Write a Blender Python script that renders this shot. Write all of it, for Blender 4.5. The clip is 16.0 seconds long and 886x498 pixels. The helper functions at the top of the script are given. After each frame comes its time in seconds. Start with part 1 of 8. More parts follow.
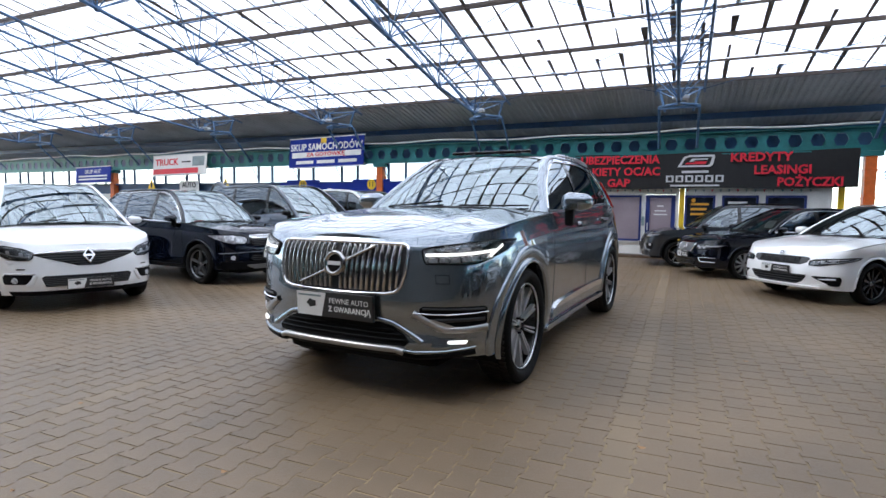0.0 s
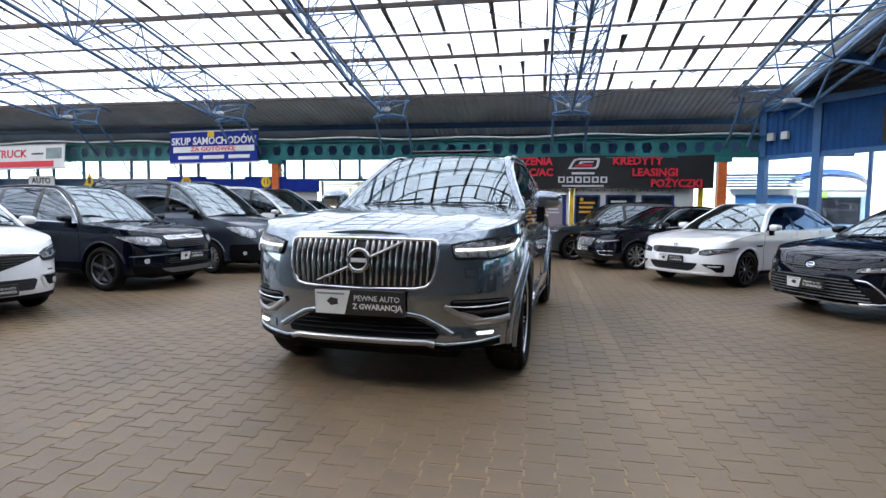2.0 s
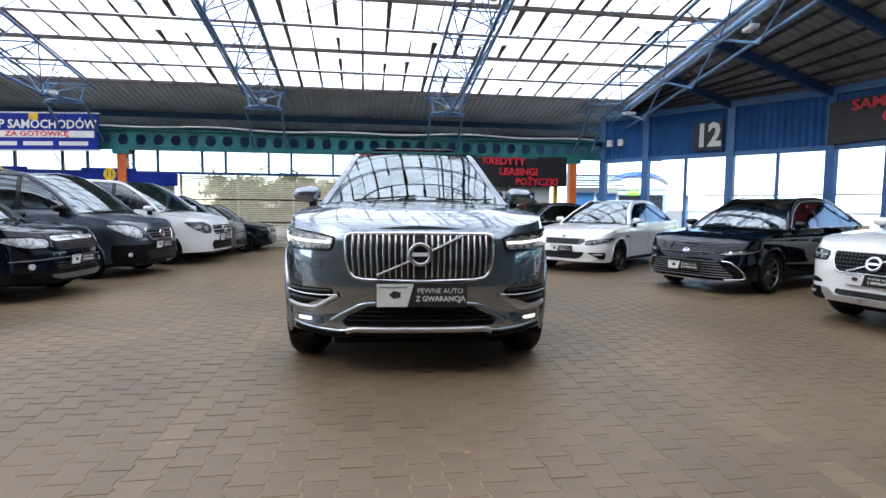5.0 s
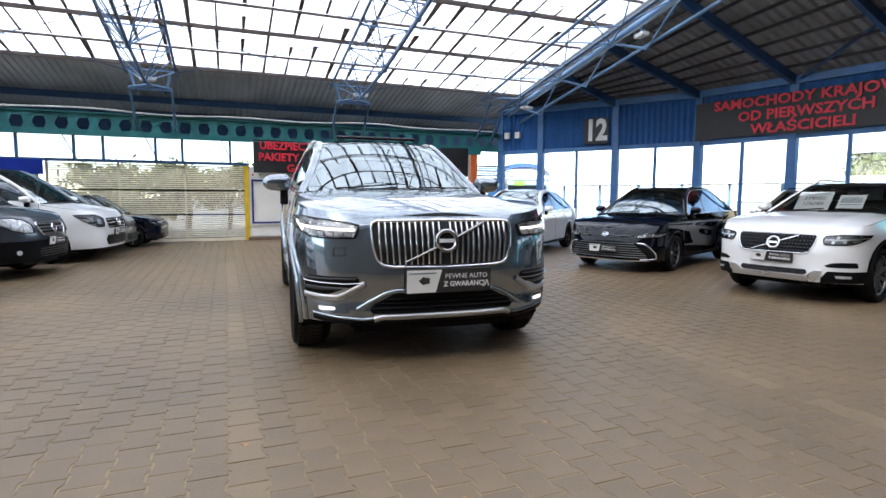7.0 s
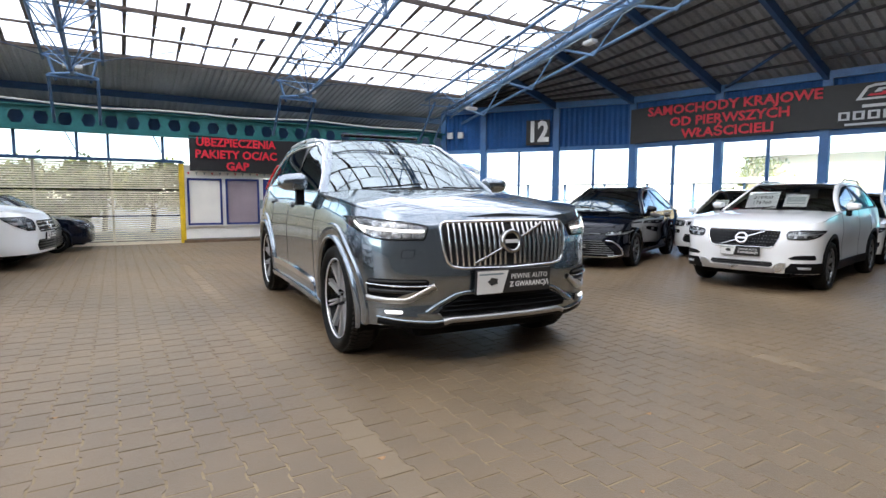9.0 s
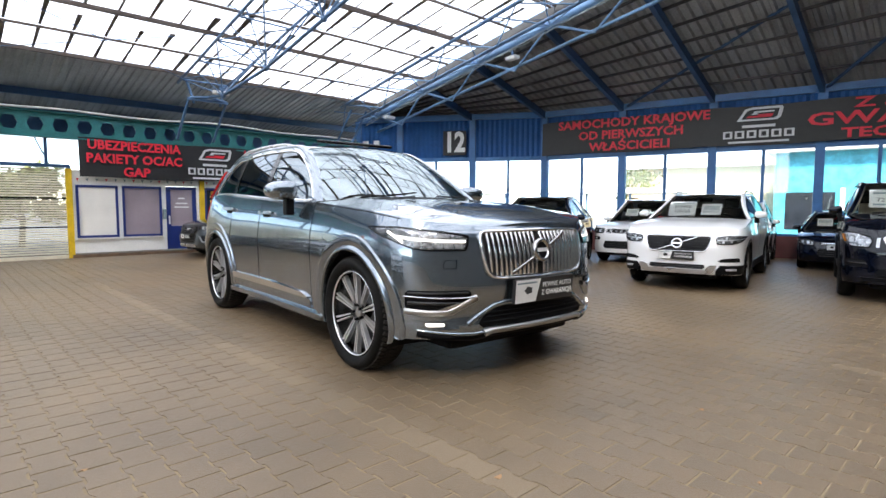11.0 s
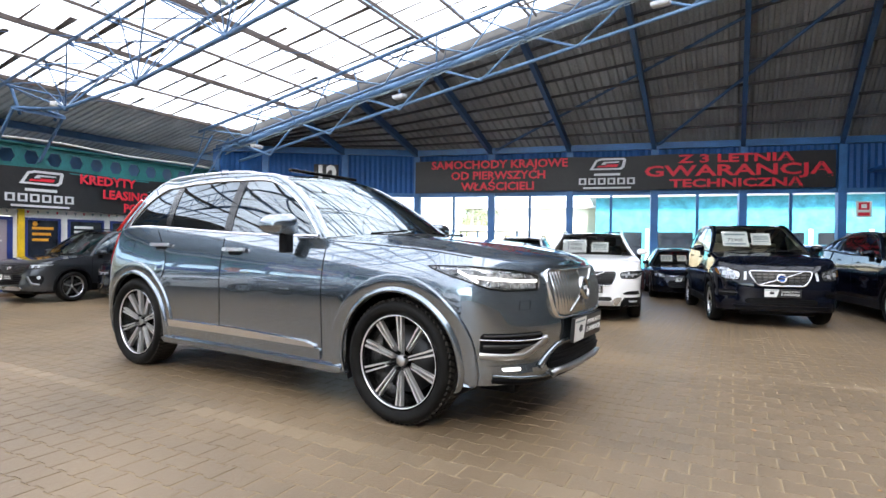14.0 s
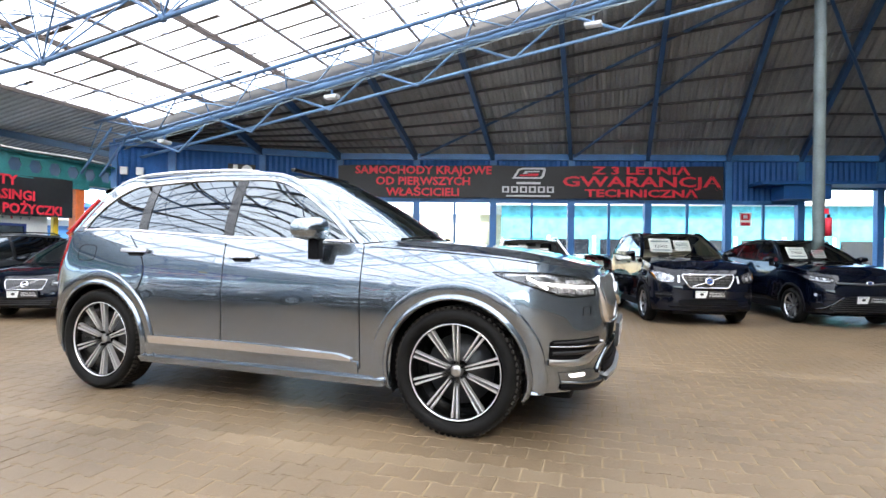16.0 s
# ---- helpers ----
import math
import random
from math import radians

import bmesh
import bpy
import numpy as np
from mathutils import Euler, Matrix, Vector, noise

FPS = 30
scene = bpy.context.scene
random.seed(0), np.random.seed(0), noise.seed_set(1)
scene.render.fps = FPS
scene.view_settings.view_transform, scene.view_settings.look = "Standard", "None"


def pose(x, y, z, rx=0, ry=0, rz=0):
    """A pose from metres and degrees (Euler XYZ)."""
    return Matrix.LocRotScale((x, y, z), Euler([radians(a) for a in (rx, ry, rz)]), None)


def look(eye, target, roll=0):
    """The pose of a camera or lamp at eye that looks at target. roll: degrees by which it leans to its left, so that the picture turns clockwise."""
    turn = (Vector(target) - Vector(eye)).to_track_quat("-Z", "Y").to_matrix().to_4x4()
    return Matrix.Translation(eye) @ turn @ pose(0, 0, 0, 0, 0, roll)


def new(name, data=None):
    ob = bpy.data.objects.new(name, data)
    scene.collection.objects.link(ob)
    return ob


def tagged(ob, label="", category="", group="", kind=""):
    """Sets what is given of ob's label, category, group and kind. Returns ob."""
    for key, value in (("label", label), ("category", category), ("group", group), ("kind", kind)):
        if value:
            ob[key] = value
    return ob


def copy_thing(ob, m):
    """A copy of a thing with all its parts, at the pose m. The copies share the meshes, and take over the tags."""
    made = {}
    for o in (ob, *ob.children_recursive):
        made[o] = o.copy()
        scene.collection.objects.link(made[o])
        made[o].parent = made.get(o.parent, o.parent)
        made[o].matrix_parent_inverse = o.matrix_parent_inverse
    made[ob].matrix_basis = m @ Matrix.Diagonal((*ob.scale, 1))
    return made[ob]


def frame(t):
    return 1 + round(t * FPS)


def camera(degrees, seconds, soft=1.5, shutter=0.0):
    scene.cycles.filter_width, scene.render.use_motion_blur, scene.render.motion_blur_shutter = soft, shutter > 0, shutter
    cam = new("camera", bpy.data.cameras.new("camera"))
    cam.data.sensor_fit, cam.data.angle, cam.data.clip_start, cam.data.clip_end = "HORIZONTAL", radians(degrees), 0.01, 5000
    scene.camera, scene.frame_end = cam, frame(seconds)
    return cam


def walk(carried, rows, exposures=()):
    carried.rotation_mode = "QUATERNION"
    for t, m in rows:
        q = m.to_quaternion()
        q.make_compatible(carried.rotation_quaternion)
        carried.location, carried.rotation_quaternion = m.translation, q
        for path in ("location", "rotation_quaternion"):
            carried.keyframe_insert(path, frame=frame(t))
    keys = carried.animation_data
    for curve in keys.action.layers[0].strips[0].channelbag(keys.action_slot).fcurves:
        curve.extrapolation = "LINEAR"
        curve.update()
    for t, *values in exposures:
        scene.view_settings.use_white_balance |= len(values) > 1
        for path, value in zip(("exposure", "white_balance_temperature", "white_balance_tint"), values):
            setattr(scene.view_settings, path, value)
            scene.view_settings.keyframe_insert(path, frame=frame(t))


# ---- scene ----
cam = camera(78.5, 16.0)
METRES, EYE, TILT, LEAN, TURN = 8.0, 1.5, 0.0, 0.0, 0.0
PATH = [
    (0, (1.889, -3.666, 1.188), (1.086, -1.84, 1.039), 0.7),
    (0.5, (1.672, -3.825, 1.184), (0.99, -1.95, 1.037), 0.7),
    (1, (1.459, -3.938, 1.174), (0.928, -2.016, 1.027), 0.7),
    (1.5, (1.267, -4.026, 1.184), (0.835, -2.078, 1.037), 0.7),
    (2, (1.025, -4.059, 1.163), (0.677, -2.095, 1.016), 0.6),
    (2.5, (0.802, -4.113, 1.165), (0.547, -2.135, 1.018), 0.7),
    (3, (0.574, -4.188, 1.17), (0.41, -2.2, 1.026), 0.7),
    (3.5, (0.358, -4.251, 1.162), (0.289, -2.258, 1.016), 0.6),
    (4, (0.093, -4.3, 1.157), (0.153, -2.306, 1.011), 0.6),
    (4.5, (-0.162, -4.343, 1.156), (0.012, -2.356, 1.007), 0.6),
    (7, (-1.401, -4.173, 1.123), (-0.662, -2.324, 0.936), 0.3),
    (7.5, (-1.621, -4.096, 1.12), (-0.791, -2.287, 0.93), 0.2),
    (8, (-1.857, -3.983, 1.136), (-0.968, -2.202, 0.943), 0.2),
    (10.5, (-2.846, -3.235, 1.113), (-1.563, -1.709, 0.949), 0.2),
    (11, (-3.015, -3.074, 1.126), (-1.651, -1.619, 0.972), 0.2),
    (11.5, (-3.168, -2.907, 1.135), (-1.726, -1.528, 0.996), 0.2),
    (12, (-3.33, -2.693, 1.146), (-1.824, -1.381, 1.036), 0.4),
    (12.5, (-3.493, -2.475, 1.148), (-1.936, -1.222, 1.064), 0.5),
    (13, (-3.557, -2.256, 1.151), (-1.944, -1.073, 1.104), 0.4),
    (13.5, (-3.665, -2.021, 1.148), (-1.967, -0.965, 1.122), 0.6),
    (14, (-3.781, -1.777, 1.132), (-2.017, -0.836, 1.113), 0.6),
    (14.5, (-3.85, -1.552, 1.134), (-2.042, -0.699, 1.122), 0.6),
    (15, (-3.929, -1.304, 1.131), (-2.074, -0.556, 1.127), 0.7),
    (15.5, (-4.039, -1.035, 1.116), (-2.146, -0.39, 1.119), 0.7),
    (16, (-4.094, -0.776, 1.127), (-2.173, -0.218, 1.132), 0.7),
]
walk(cam, [(t, look(eye, target, roll)) for t, eye, target, roll in PATH], [(0.0, 1.82, 6500, 10), (4.5, 1.88, 6620, 10), (8.0, 2.04, 6800, 10), (11.0, 2.18, 7000, 10), (14.0, 2.52, 6950, 10), (16.0, 2.82, 7050, 10)])

# ---- world, sun, exposure ----
world = bpy.data.worlds.new("world")
scene.world = world
world.use_nodes = True
wn = world.node_tree.nodes
sky = wn.new("ShaderNodeTexSky")
sky.sky_type, sky.sun_disc = "NISHITA", False
sky.sun_elevation, sky.sun_rotation = radians(42), radians(240)
sky.air_density, sky.dust_density = 0.8, 0.4
world.node_tree.links.new(sky.outputs[0], wn["Background"].inputs[0])
wn["Background"].inputs[1].default_value = 0.15
sun = new("sun", bpy.data.lights.new("sun", "SUN"))
sun.data.energy, sun.data.angle, sun.data.color = 2.6, radians(10), (1.0, 0.94, 0.85)
sun.rotation_euler = (radians(48), 0, radians(-60))


# ---- materials ----
def surf(name, base, rough=0.5, metal=0.0, var=0.12, scale=3.0, grain=60.0, bump=0.03, coat=0.0, island=0.0, obj=0.0, tint=None, coat_rough=0.03, spec=0.5, coat_ior=1.5):
    m = bpy.data.materials.new(name)
    m.use_nodes = True
    nt = m.node_tree
    n, l = nt.nodes, nt.links
    b = n["Principled BSDF"]
    b.inputs["Roughness"].default_value, b.inputs["Metallic"].default_value = rough, metal
    b.inputs["Coat Weight"].default_value, b.inputs["Coat Roughness"].default_value = coat, coat_rough
    b.inputs["Specular IOR Level"].default_value = spec
    b.inputs["Coat IOR"].default_value = coat_ior
    co = n.new("ShaderNodeTexCoord")
    big, fine = n.new("ShaderNodeTexNoise"), n.new("ShaderNodeTexNoise")
    big.inputs["Scale"].default_value, big.inputs["Detail"].default_value = scale, 5
    fine.inputs["Scale"].default_value, fine.inputs["Detail"].default_value = grain, 3
    l.new(co.outputs["Object"], big.inputs["Vector"]), l.new(co.outputs["Object"], fine.inputs["Vector"])
    ramp = n.new("ShaderNodeValToRGB")
    lo = [max(0.0, c * (1 - var * 1.6)) for c in base]
    hi = list(tint) if tint else [min(1.0, c * (1 + var)) for c in base]
    ramp.color_ramp.elements[0].color, ramp.color_ramp.elements[1].color = (*lo, 1), (*hi, 1)
    ramp.color_ramp.elements[0].position, ramp.color_ramp.elements[1].position = 0.28, 0.72
    mix = n.new("ShaderNodeMath")
    mix.operation = "MULTIPLY_ADD"
    l.new(fine.outputs["Fac"], mix.inputs[0])
    mix.inputs[1].default_value = 0.45
    add = n.new("ShaderNodeMath")
    add.operation = "MULTIPLY_ADD"
    l.new(big.outputs["Fac"], add.inputs[0])
    add.inputs[1].default_value, add.inputs[2].default_value = 0.8, -0.13
    l.new(add.outputs[0], mix.inputs[2])
    last = mix.outputs[0]
    for amount, kind in ((island, "ShaderNodeNewGeometry"), (obj, "ShaderNodeObjectInfo")):
        if amount:
            g, k = n.new(kind), n.new("ShaderNodeMath")
            k.operation = "MULTIPLY_ADD"
            l.new(g.outputs["Random Per Island" if island and kind.endswith("Geometry") else "Random"], k.inputs[0])
            k.inputs[1].default_value = amount
            l.new(last, k.inputs[2])
            j = n.new("ShaderNodeMath")
            j.operation = "SUBTRACT"
            l.new(k.outputs[0], j.inputs[0])
            j.inputs[1].default_value = amount / 2
            last = j.outputs[0]
    l.new(last, ramp.inputs[0])
    l.new(ramp.outputs[0], b.inputs["Base Color"])
    if bump:
        bp = n.new("ShaderNodeBump")
        bp.inputs["Strength"].default_value, bp.inputs["Distance"].default_value = bump, 0.02
        l.new(fine.outputs["Fac"], bp.inputs["Height"])
        l.new(bp.outputs[0], b.inputs["Normal"])
    rr = n.new("ShaderNodeMath")
    rr.operation = "MULTIPLY_ADD"
    l.new(big.outputs["Fac"], rr.inputs[0])
    rr.inputs[1].default_value, rr.inputs[2].default_value = rough * 0.3, rough * 0.85
    l.new(rr.outputs[0], b.inputs["Roughness"])
    return m


def glass(name, tint=(0.75, 0.8, 0.8), gloss=1.5, rough=0.0, shine=(1.0, 1.0, 1.0)):
    m = bpy.data.materials.new(name)
    m.use_nodes = True
    nt = m.node_tree
    n, l = nt.nodes, nt.links
    n.remove(n["Principled BSDF"])
    tr, gl, fr, mx = n.new("ShaderNodeBsdfTransparent"), n.new("ShaderNodeBsdfGlossy"), n.new("ShaderNodeFresnel"), n.new("ShaderNodeMixShader")
    tr.inputs[0].default_value = (*tint, 1)
    gl.inputs["Roughness"].default_value = rough
    gl.inputs["Color"].default_value = (*shine, 1)
    fr.inputs[0].default_value = gloss
    l.new(fr.outputs[0], mx.inputs[0]), l.new(tr.outputs[0], mx.inputs[1]), l.new(gl.outputs[0], mx.inputs[2])
    l.new(mx.outputs[0], n["Material Output"].inputs[0])
    return m


def sheet(name, tint, clear):
    """Milky roof sheet: part clear, part scattering."""
    m = bpy.data.materials.new(name)
    m.use_nodes = True
    nt = m.node_tree
    n, l = nt.nodes, nt.links
    n.remove(n["Principled BSDF"])
    tr, ts, mx = n.new("ShaderNodeBsdfTransparent"), n.new("ShaderNodeBsdfTranslucent"), n.new("ShaderNodeMixShader")
    co, no, rp = n.new("ShaderNodeTexCoord"), n.new("ShaderNodeTexNoise"), n.new("ShaderNodeValToRGB")
    no.inputs["Scale"].default_value, no.inputs["Detail"].default_value = 1.3, 6
    rp.color_ramp.elements[0].color = (*[c * 0.72 for c in tint], 1)
    rp.color_ramp.elements[1].color = (*tint, 1)
    rp.color_ramp.elements[0].position, rp.color_ramp.elements[1].position = 0.3, 0.55
    l.new(co.outputs["Object"], no.inputs["Vector"]), l.new(no.outputs[0], rp.inputs[0])
    l.new(rp.outputs[0], tr.inputs[0]), l.new(rp.outputs[0], ts.inputs[0])
    mx.inputs[0].default_value = 1 - clear
    l.new(tr.outputs[0], mx.inputs[1]), l.new(ts.outputs[0], mx.inputs[2])
    l.new(mx.outputs[0], n["Material Output"].inputs[0])
    return m


def lamp_mat(name, color, power):
    m = surf(name, (0.8, 0.8, 0.8), 0.3)
    b = m.node_tree.nodes["Principled BSDF"]
    b.inputs["Emission Color"].default_value = (*color, 1)
    b.inputs["Emission Strength"].default_value = power
    return m


M_PAVER = surf("concrete_paver", (0.176, 0.124, 0.074), 0.44, var=0.20, scale=0.7, grain=160, bump=0.25, island=0.06, tint=(0.242, 0.166, 0.095))
M_PAVER_ONE = surf("concrete_paver_single", (0.176, 0.124, 0.074), 0.44, var=0.20, scale=0.7, grain=160, bump=0.25, obj=0.06, tint=(0.242, 0.166, 0.095))
M_PAVER_DUSTY = surf("dusty_concrete_paver", (0.216, 0.155, 0.094), 0.52, var=0.20, scale=0.7, grain=160, bump=0.25, island=0.10, tint=(0.282, 0.20, 0.118))
M_SAND = surf("joint_sand", (0.30, 0.225, 0.135), 0.9, var=0.3, scale=1.5, grain=220, bump=0.4)
M_GROUND = surf("outside_asphalt", (0.22, 0.22, 0.21), 0.85, var=0.2, scale=0.3, grain=40, bump=0.2)
M_BLUE = surf("blue_steel_paint", (0.085, 0.175, 0.32), 0.42, var=0.25, scale=2.0, grain=30, bump=0.05)
M_BLUELIGHT = surf("light_blue_steel_paint", (0.16, 0.30, 0.50), 0.42, var=0.25, scale=2.0, grain=30, bump=0.05)
M_BLUEWALL = surf("deep_blue_wall_paint", (0.012, 0.085, 0.27), 0.5, spec=0.25, var=0.2, scale=1.5, grain=30, bump=0.04)
M_POSTBLUE = surf("mid_blue_frame_paint", (0.035, 0.15, 0.37), 0.42, var=0.2, scale=2, grain=30, bump=0.04)
M_BLUEDARK = surf("dark_blue_sheet", (0.025, 0.075, 0.17), 0.45, var=0.2, scale=2, grain=30)
M_GREEN = surf("green_beam_paint", (0.018, 0.16, 0.165), 0.42, var=0.25, scale=1.6, grain=40, bump=0.05)
M_NSHEET = surf("pale_roof_sheet", (0.42, 0.425, 0.43), 0.5, var=0.25, scale=0.8, grain=25, bump=0.06)
M_DARKMETAL = surf("grey_roof_sheet", (0.31, 0.308, 0.30), 0.5, var=0.25, scale=0.8, grain=25, bump=0.06)
M_PURLIN = surf("weathered_purlin", (0.085, 0.062, 0.05), 0.6, var=0.3, scale=3, grain=50)
M_GREYWALL = surf("grey_blocker_wall", (0.100, 0.098, 0.092), 0.6, var=0.2, scale=1.2, grain=30)
M_ORANGE = surf("orange_paint", (0.75, 0.16, 0.03), 0.45, var=0.2, scale=4, grain=40)
M_GREYPOST = surf("grey_post_paint", (0.25, 0.32, 0.33), 0.45, var=0.2, scale=3, grain=40)
M_COLUMN = surf("grey_green_column_paint", (0.13, 0.165, 0.168), 0.45, var=0.25, scale=3, grain=40)
M_WHITE = surf("white_wall_panel", (0.86, 0.84, 0.78), 0.5, var=0.08, scale=2, grain=30)
M_YELLOW = surf("yellow_paint", (0.80, 0.52, 0.02), 0.45, var=0.15, scale=4, grain=40)
M_NAVY = surf("navy_frame", (0.012, 0.03, 0.17), 0.4, var=0.15)
M_BLACK = surf("black_plastic", (0.005, 0.005, 0.006), 0.55, var=0.2, grain=120, bump=0.05, spec=0.12)
M_BANNER = surf("black_banner", (0.012, 0.0115, 0.0125), 0.5, var=0.3, scale=1.2, grain=9, bump=0.12)
M_RED = surf("red_lettering", (0.72, 0.02, 0.045), 0.5, var=0.1)
M_SILVER = surf("silver_print", (0.62, 0.62, 0.63), 0.4, var=0.1)
M_PAPER = surf("white_paper", (0.80, 0.80, 0.78), 0.6, var=0.05)
M_INK = surf("black_ink", (0.03, 0.03, 0.03), 0.6)
M_TARPBLUE = surf("blue_banner", (0.010, 0.03, 0.27), 0.55, var=0.15, scale=1.5, spec=0.15)
# strong colour mottling stands in for the pale wavy reflections over the cladding
M_TURQ = surf("turquoise_cladding", (0.10, 0.58, 0.70), 0.4, var=0.3, scale=2.5, grain=9)
M_DARKRED = surf("dark_red_plinth", (0.10, 0.025, 0.025), 0.6, var=0.2)
M_LEAF = surf("leaves", (0.20, 0.23, 0.065), 0.6, var=0.4, scale=6, island=0.5)
M_BARK = surf("bark", (0.10, 0.075, 0.055), 0.85, var=0.3, scale=10, bump=0.3)
M_SHUTTER = surf("cream_shutter", (0.78, 0.70, 0.53), 0.5, var=0.12, scale=3)
M_PANEL = sheet("translucent_panel", (0.97, 0.98, 0.98), 0.10)
M_PANELDIRTY = surf("dirty_seam", (0.16, 0.135, 0.105), 0.7, var=0.5, scale=4)
def pane_glass(name, tint, f0):
    """Glass for panes with two faces, whose gloss is the same from both sides."""
    m = glass(name, tint)
    n, l = m.node_tree.nodes, m.node_tree.links
    lw, pw, ad = n.new("ShaderNodeLayerWeight"), n.new("ShaderNodeMath"), n.new("ShaderNodeMath")
    lw.inputs["Blend"].default_value = 0.5
    pw.operation, ad.operation = "POWER", "MULTIPLY_ADD"
    pw.inputs[1].default_value = 5.0
    ad.inputs[1].default_value, ad.inputs[2].default_value = 1 - f0, f0
    l.new(lw.outputs["Facing"], pw.inputs[0]), l.new(pw.outputs[0], ad.inputs[0])
    l.new(ad.outputs[0], n["Mix Shader"].inputs[0])
    n.remove(n["Fresnel"])
    return m


M_WINDOW = pane_glass("window_glass", (0.95, 0.97, 0.975), 0.045)
M_CREAM = surf("cream_frosted_pane", (0.86, 0.82, 0.74), 0.35, var=0.08, scale=1.5)
M_MAUVE = surf("mauve_frosted_pane", (0.33, 0.27, 0.30), 0.3, var=0.2, scale=1.2)
M_LAMPBODY = surf("white_lamp_housing", (0.70, 0.71, 0.71), 0.4, var=0.1)


# ---- building helpers ----
def part(name, bm, material, parent=None, label="", smooth=False, kind=""):
    me = bpy.data.meshes.new(name)
    if isinstance(bm, tuple):
        me.from_pydata(bm[0], [], bm[1])
    else:
        bm.to_mesh(me)
        bm.free()
    if smooth:
        for p in me.polygons:
            p.use_smooth = True
    me.materials.append(material)
    ob = new(name, me)
    if parent is not None:
        ob.parent = parent
    return tagged(ob, label, kind=kind)


def thing(name, m=None, label="", category="", group="", kind=""):
    ob = new(name)
    ob.empty_display_size = 0.1
    if m is not None:
        ob.matrix_basis = m
    return tagged(ob, label, category, group, kind)


def box(bm, x0, x1, y0, y1, z0, z1, bevel=0.0, m=None):
    vs = [bm.verts.new(v) for v in ((x0, y0, z0), (x1, y0, z0), (x1, y1, z0), (x0, y1, z0), (x0, y0, z1), (x1, y0, z1), (x1, y1, z1), (x0, y1, z1))]
    fs = [bm.faces.new([vs[i] for i in f]) for f in ((3, 2, 1, 0), (4, 5, 6, 7), (0, 1, 5, 4), (1, 2, 6, 5), (2, 3, 7, 6), (3, 0, 4, 7))]
    if m is not None:
        bmesh.ops.transform(bm, matrix=m, verts=vs)
    if bevel:
        es = {e for f in fs for e in f.edges}
        bmesh.ops.bevel(bm, geom=list(es), offset=bevel, segments=2, affect="EDGES", profile=0.6)
    return bm


def boxed(*a, **k):
    return box(bmesh.new(), *a, **k)


def tube(bm, a, b, r, n=6, cap=False):
    a, b = Vector(a), Vector(b)
    d = (b - a).normalized()
    s = d.orthogonal().normalized()
    t = d.cross(s)
    ring = [[bm.verts.new(p + r * (math.cos(2 * math.pi * i / n) * s + math.sin(2 * math.pi * i / n) * t)) for i in range(n)] for p in (a, b)]
    for i in range(n):
        f = bm.faces.new((ring[0][i], ring[0][(i + 1) % n], ring[1][(i + 1) % n], ring[1][i]))
        f.smooth = True
    if cap:
        bm.faces.new(ring[0][::-1]), bm.faces.new(ring[1])
    return bm


def pipe(bm, pts, r, n=6):
    pts = [Vector(p) for p in pts]
    rings, s = [], None
    for k, p in enumerate(pts):
        d = (pts[min(k + 1, len(pts) - 1)] - pts[max(k - 1, 0)]).normalized()
        s = d.orthogonal().normalized() if s is None else (s - d * s.dot(d)).normalized()
        t = d.cross(s)
        rings.append([bm.verts.new(p + r * (math.cos(2 * math.pi * i / n) * s + math.sin(2 * math.pi * i / n) * t)) for i in range(n)])
    for a, b in zip(rings, rings[1:]):
        for i in range(n):
            bm.faces.new((a[i], a[(i + 1) % n], b[(i + 1) % n], b[i])).smooth = n > 4
    bm.faces.new(rings[0][::-1]), bm.faces.new(rings[-1])
    return bm


def grid_like(rows):
    """A sheet over rows of points."""
    bm = bmesh.new()
    vs = [[bm.verts.new(p) for p in r] for r in rows]
    for r0, r1 in zip(vs, vs[1:]):
        for k in range(len(r0) - 1):
            bm.faces.new((r0[k], r0[k + 1], r1[k + 1], r1[k]))
    return bm


def letters(text, size, material, parent, m, name="lettering", stretch=1.0, depth=0.004, align="CENTER", bold=0.0):
    cu = bpy.data.curves.new(name, "FONT")
    cu.body, cu.size, cu.align_x, cu.align_y, cu.extrude, cu.resolution_u, cu.offset = text, size, align, "CENTER", depth, 2, bold
    tmp = bpy.data.objects.new(name, cu)
    scene.collection.objects.link(tmp)
    me = bpy.data.meshes.new_from_object(tmp.evaluated_get(bpy.context.evaluated_depsgraph_get()))
    bpy.data.objects.remove(tmp)
    me.materials.clear()
    me.materials.append(material)
    ob = new(name, me)
    ob.parent = parent
    ob.matrix_basis = m @ Matrix.Diagonal((stretch, 1, 1, 1))
    return ob

# ---- hall: ground and floor ----
def zroof(y):
    return 6.05 - 0.19 * y if y > -6.5 else 6.05 + 0.19 * 6.5 + 0.19 * (y + 6.5)


def ztube(y):
    return zroof(y) - 0.30


NWALL = 10.8
E_POSTS = [(6.50, 10.80), (7.23, 9.71), (8.45, 7.91), (9.60, 6.20), (10.12, 4.13), (10.62, 2.08), (11.12, 0.02), (11.60, -1.98), (12.12, -4.05), (12.57, -5.9), (13.05, -7.9), (13.55, -10.0), (14.0, -12.0), (14.5, -14.1), (15.0, -16.2), (16.0, -20.5), (17.3, -26.0)]
Z_LINTEL, Z_PLATE, Z_SILL = 2.50, 3.68, 0.50

ground = part("ground", boxed(-400, 400, -400, 400, -0.40, -0.06), M_GROUND)
tagged(ground, "grey asphalt ground round the hall", "ground", kind="structure")
floor = part("floor", boxed(-34, 17, -27, 13.0, -0.06, -0.0028), M_SAND)
tagged(floor, "interlocking concrete pavers with sandy joints", "floor", kind="structure")

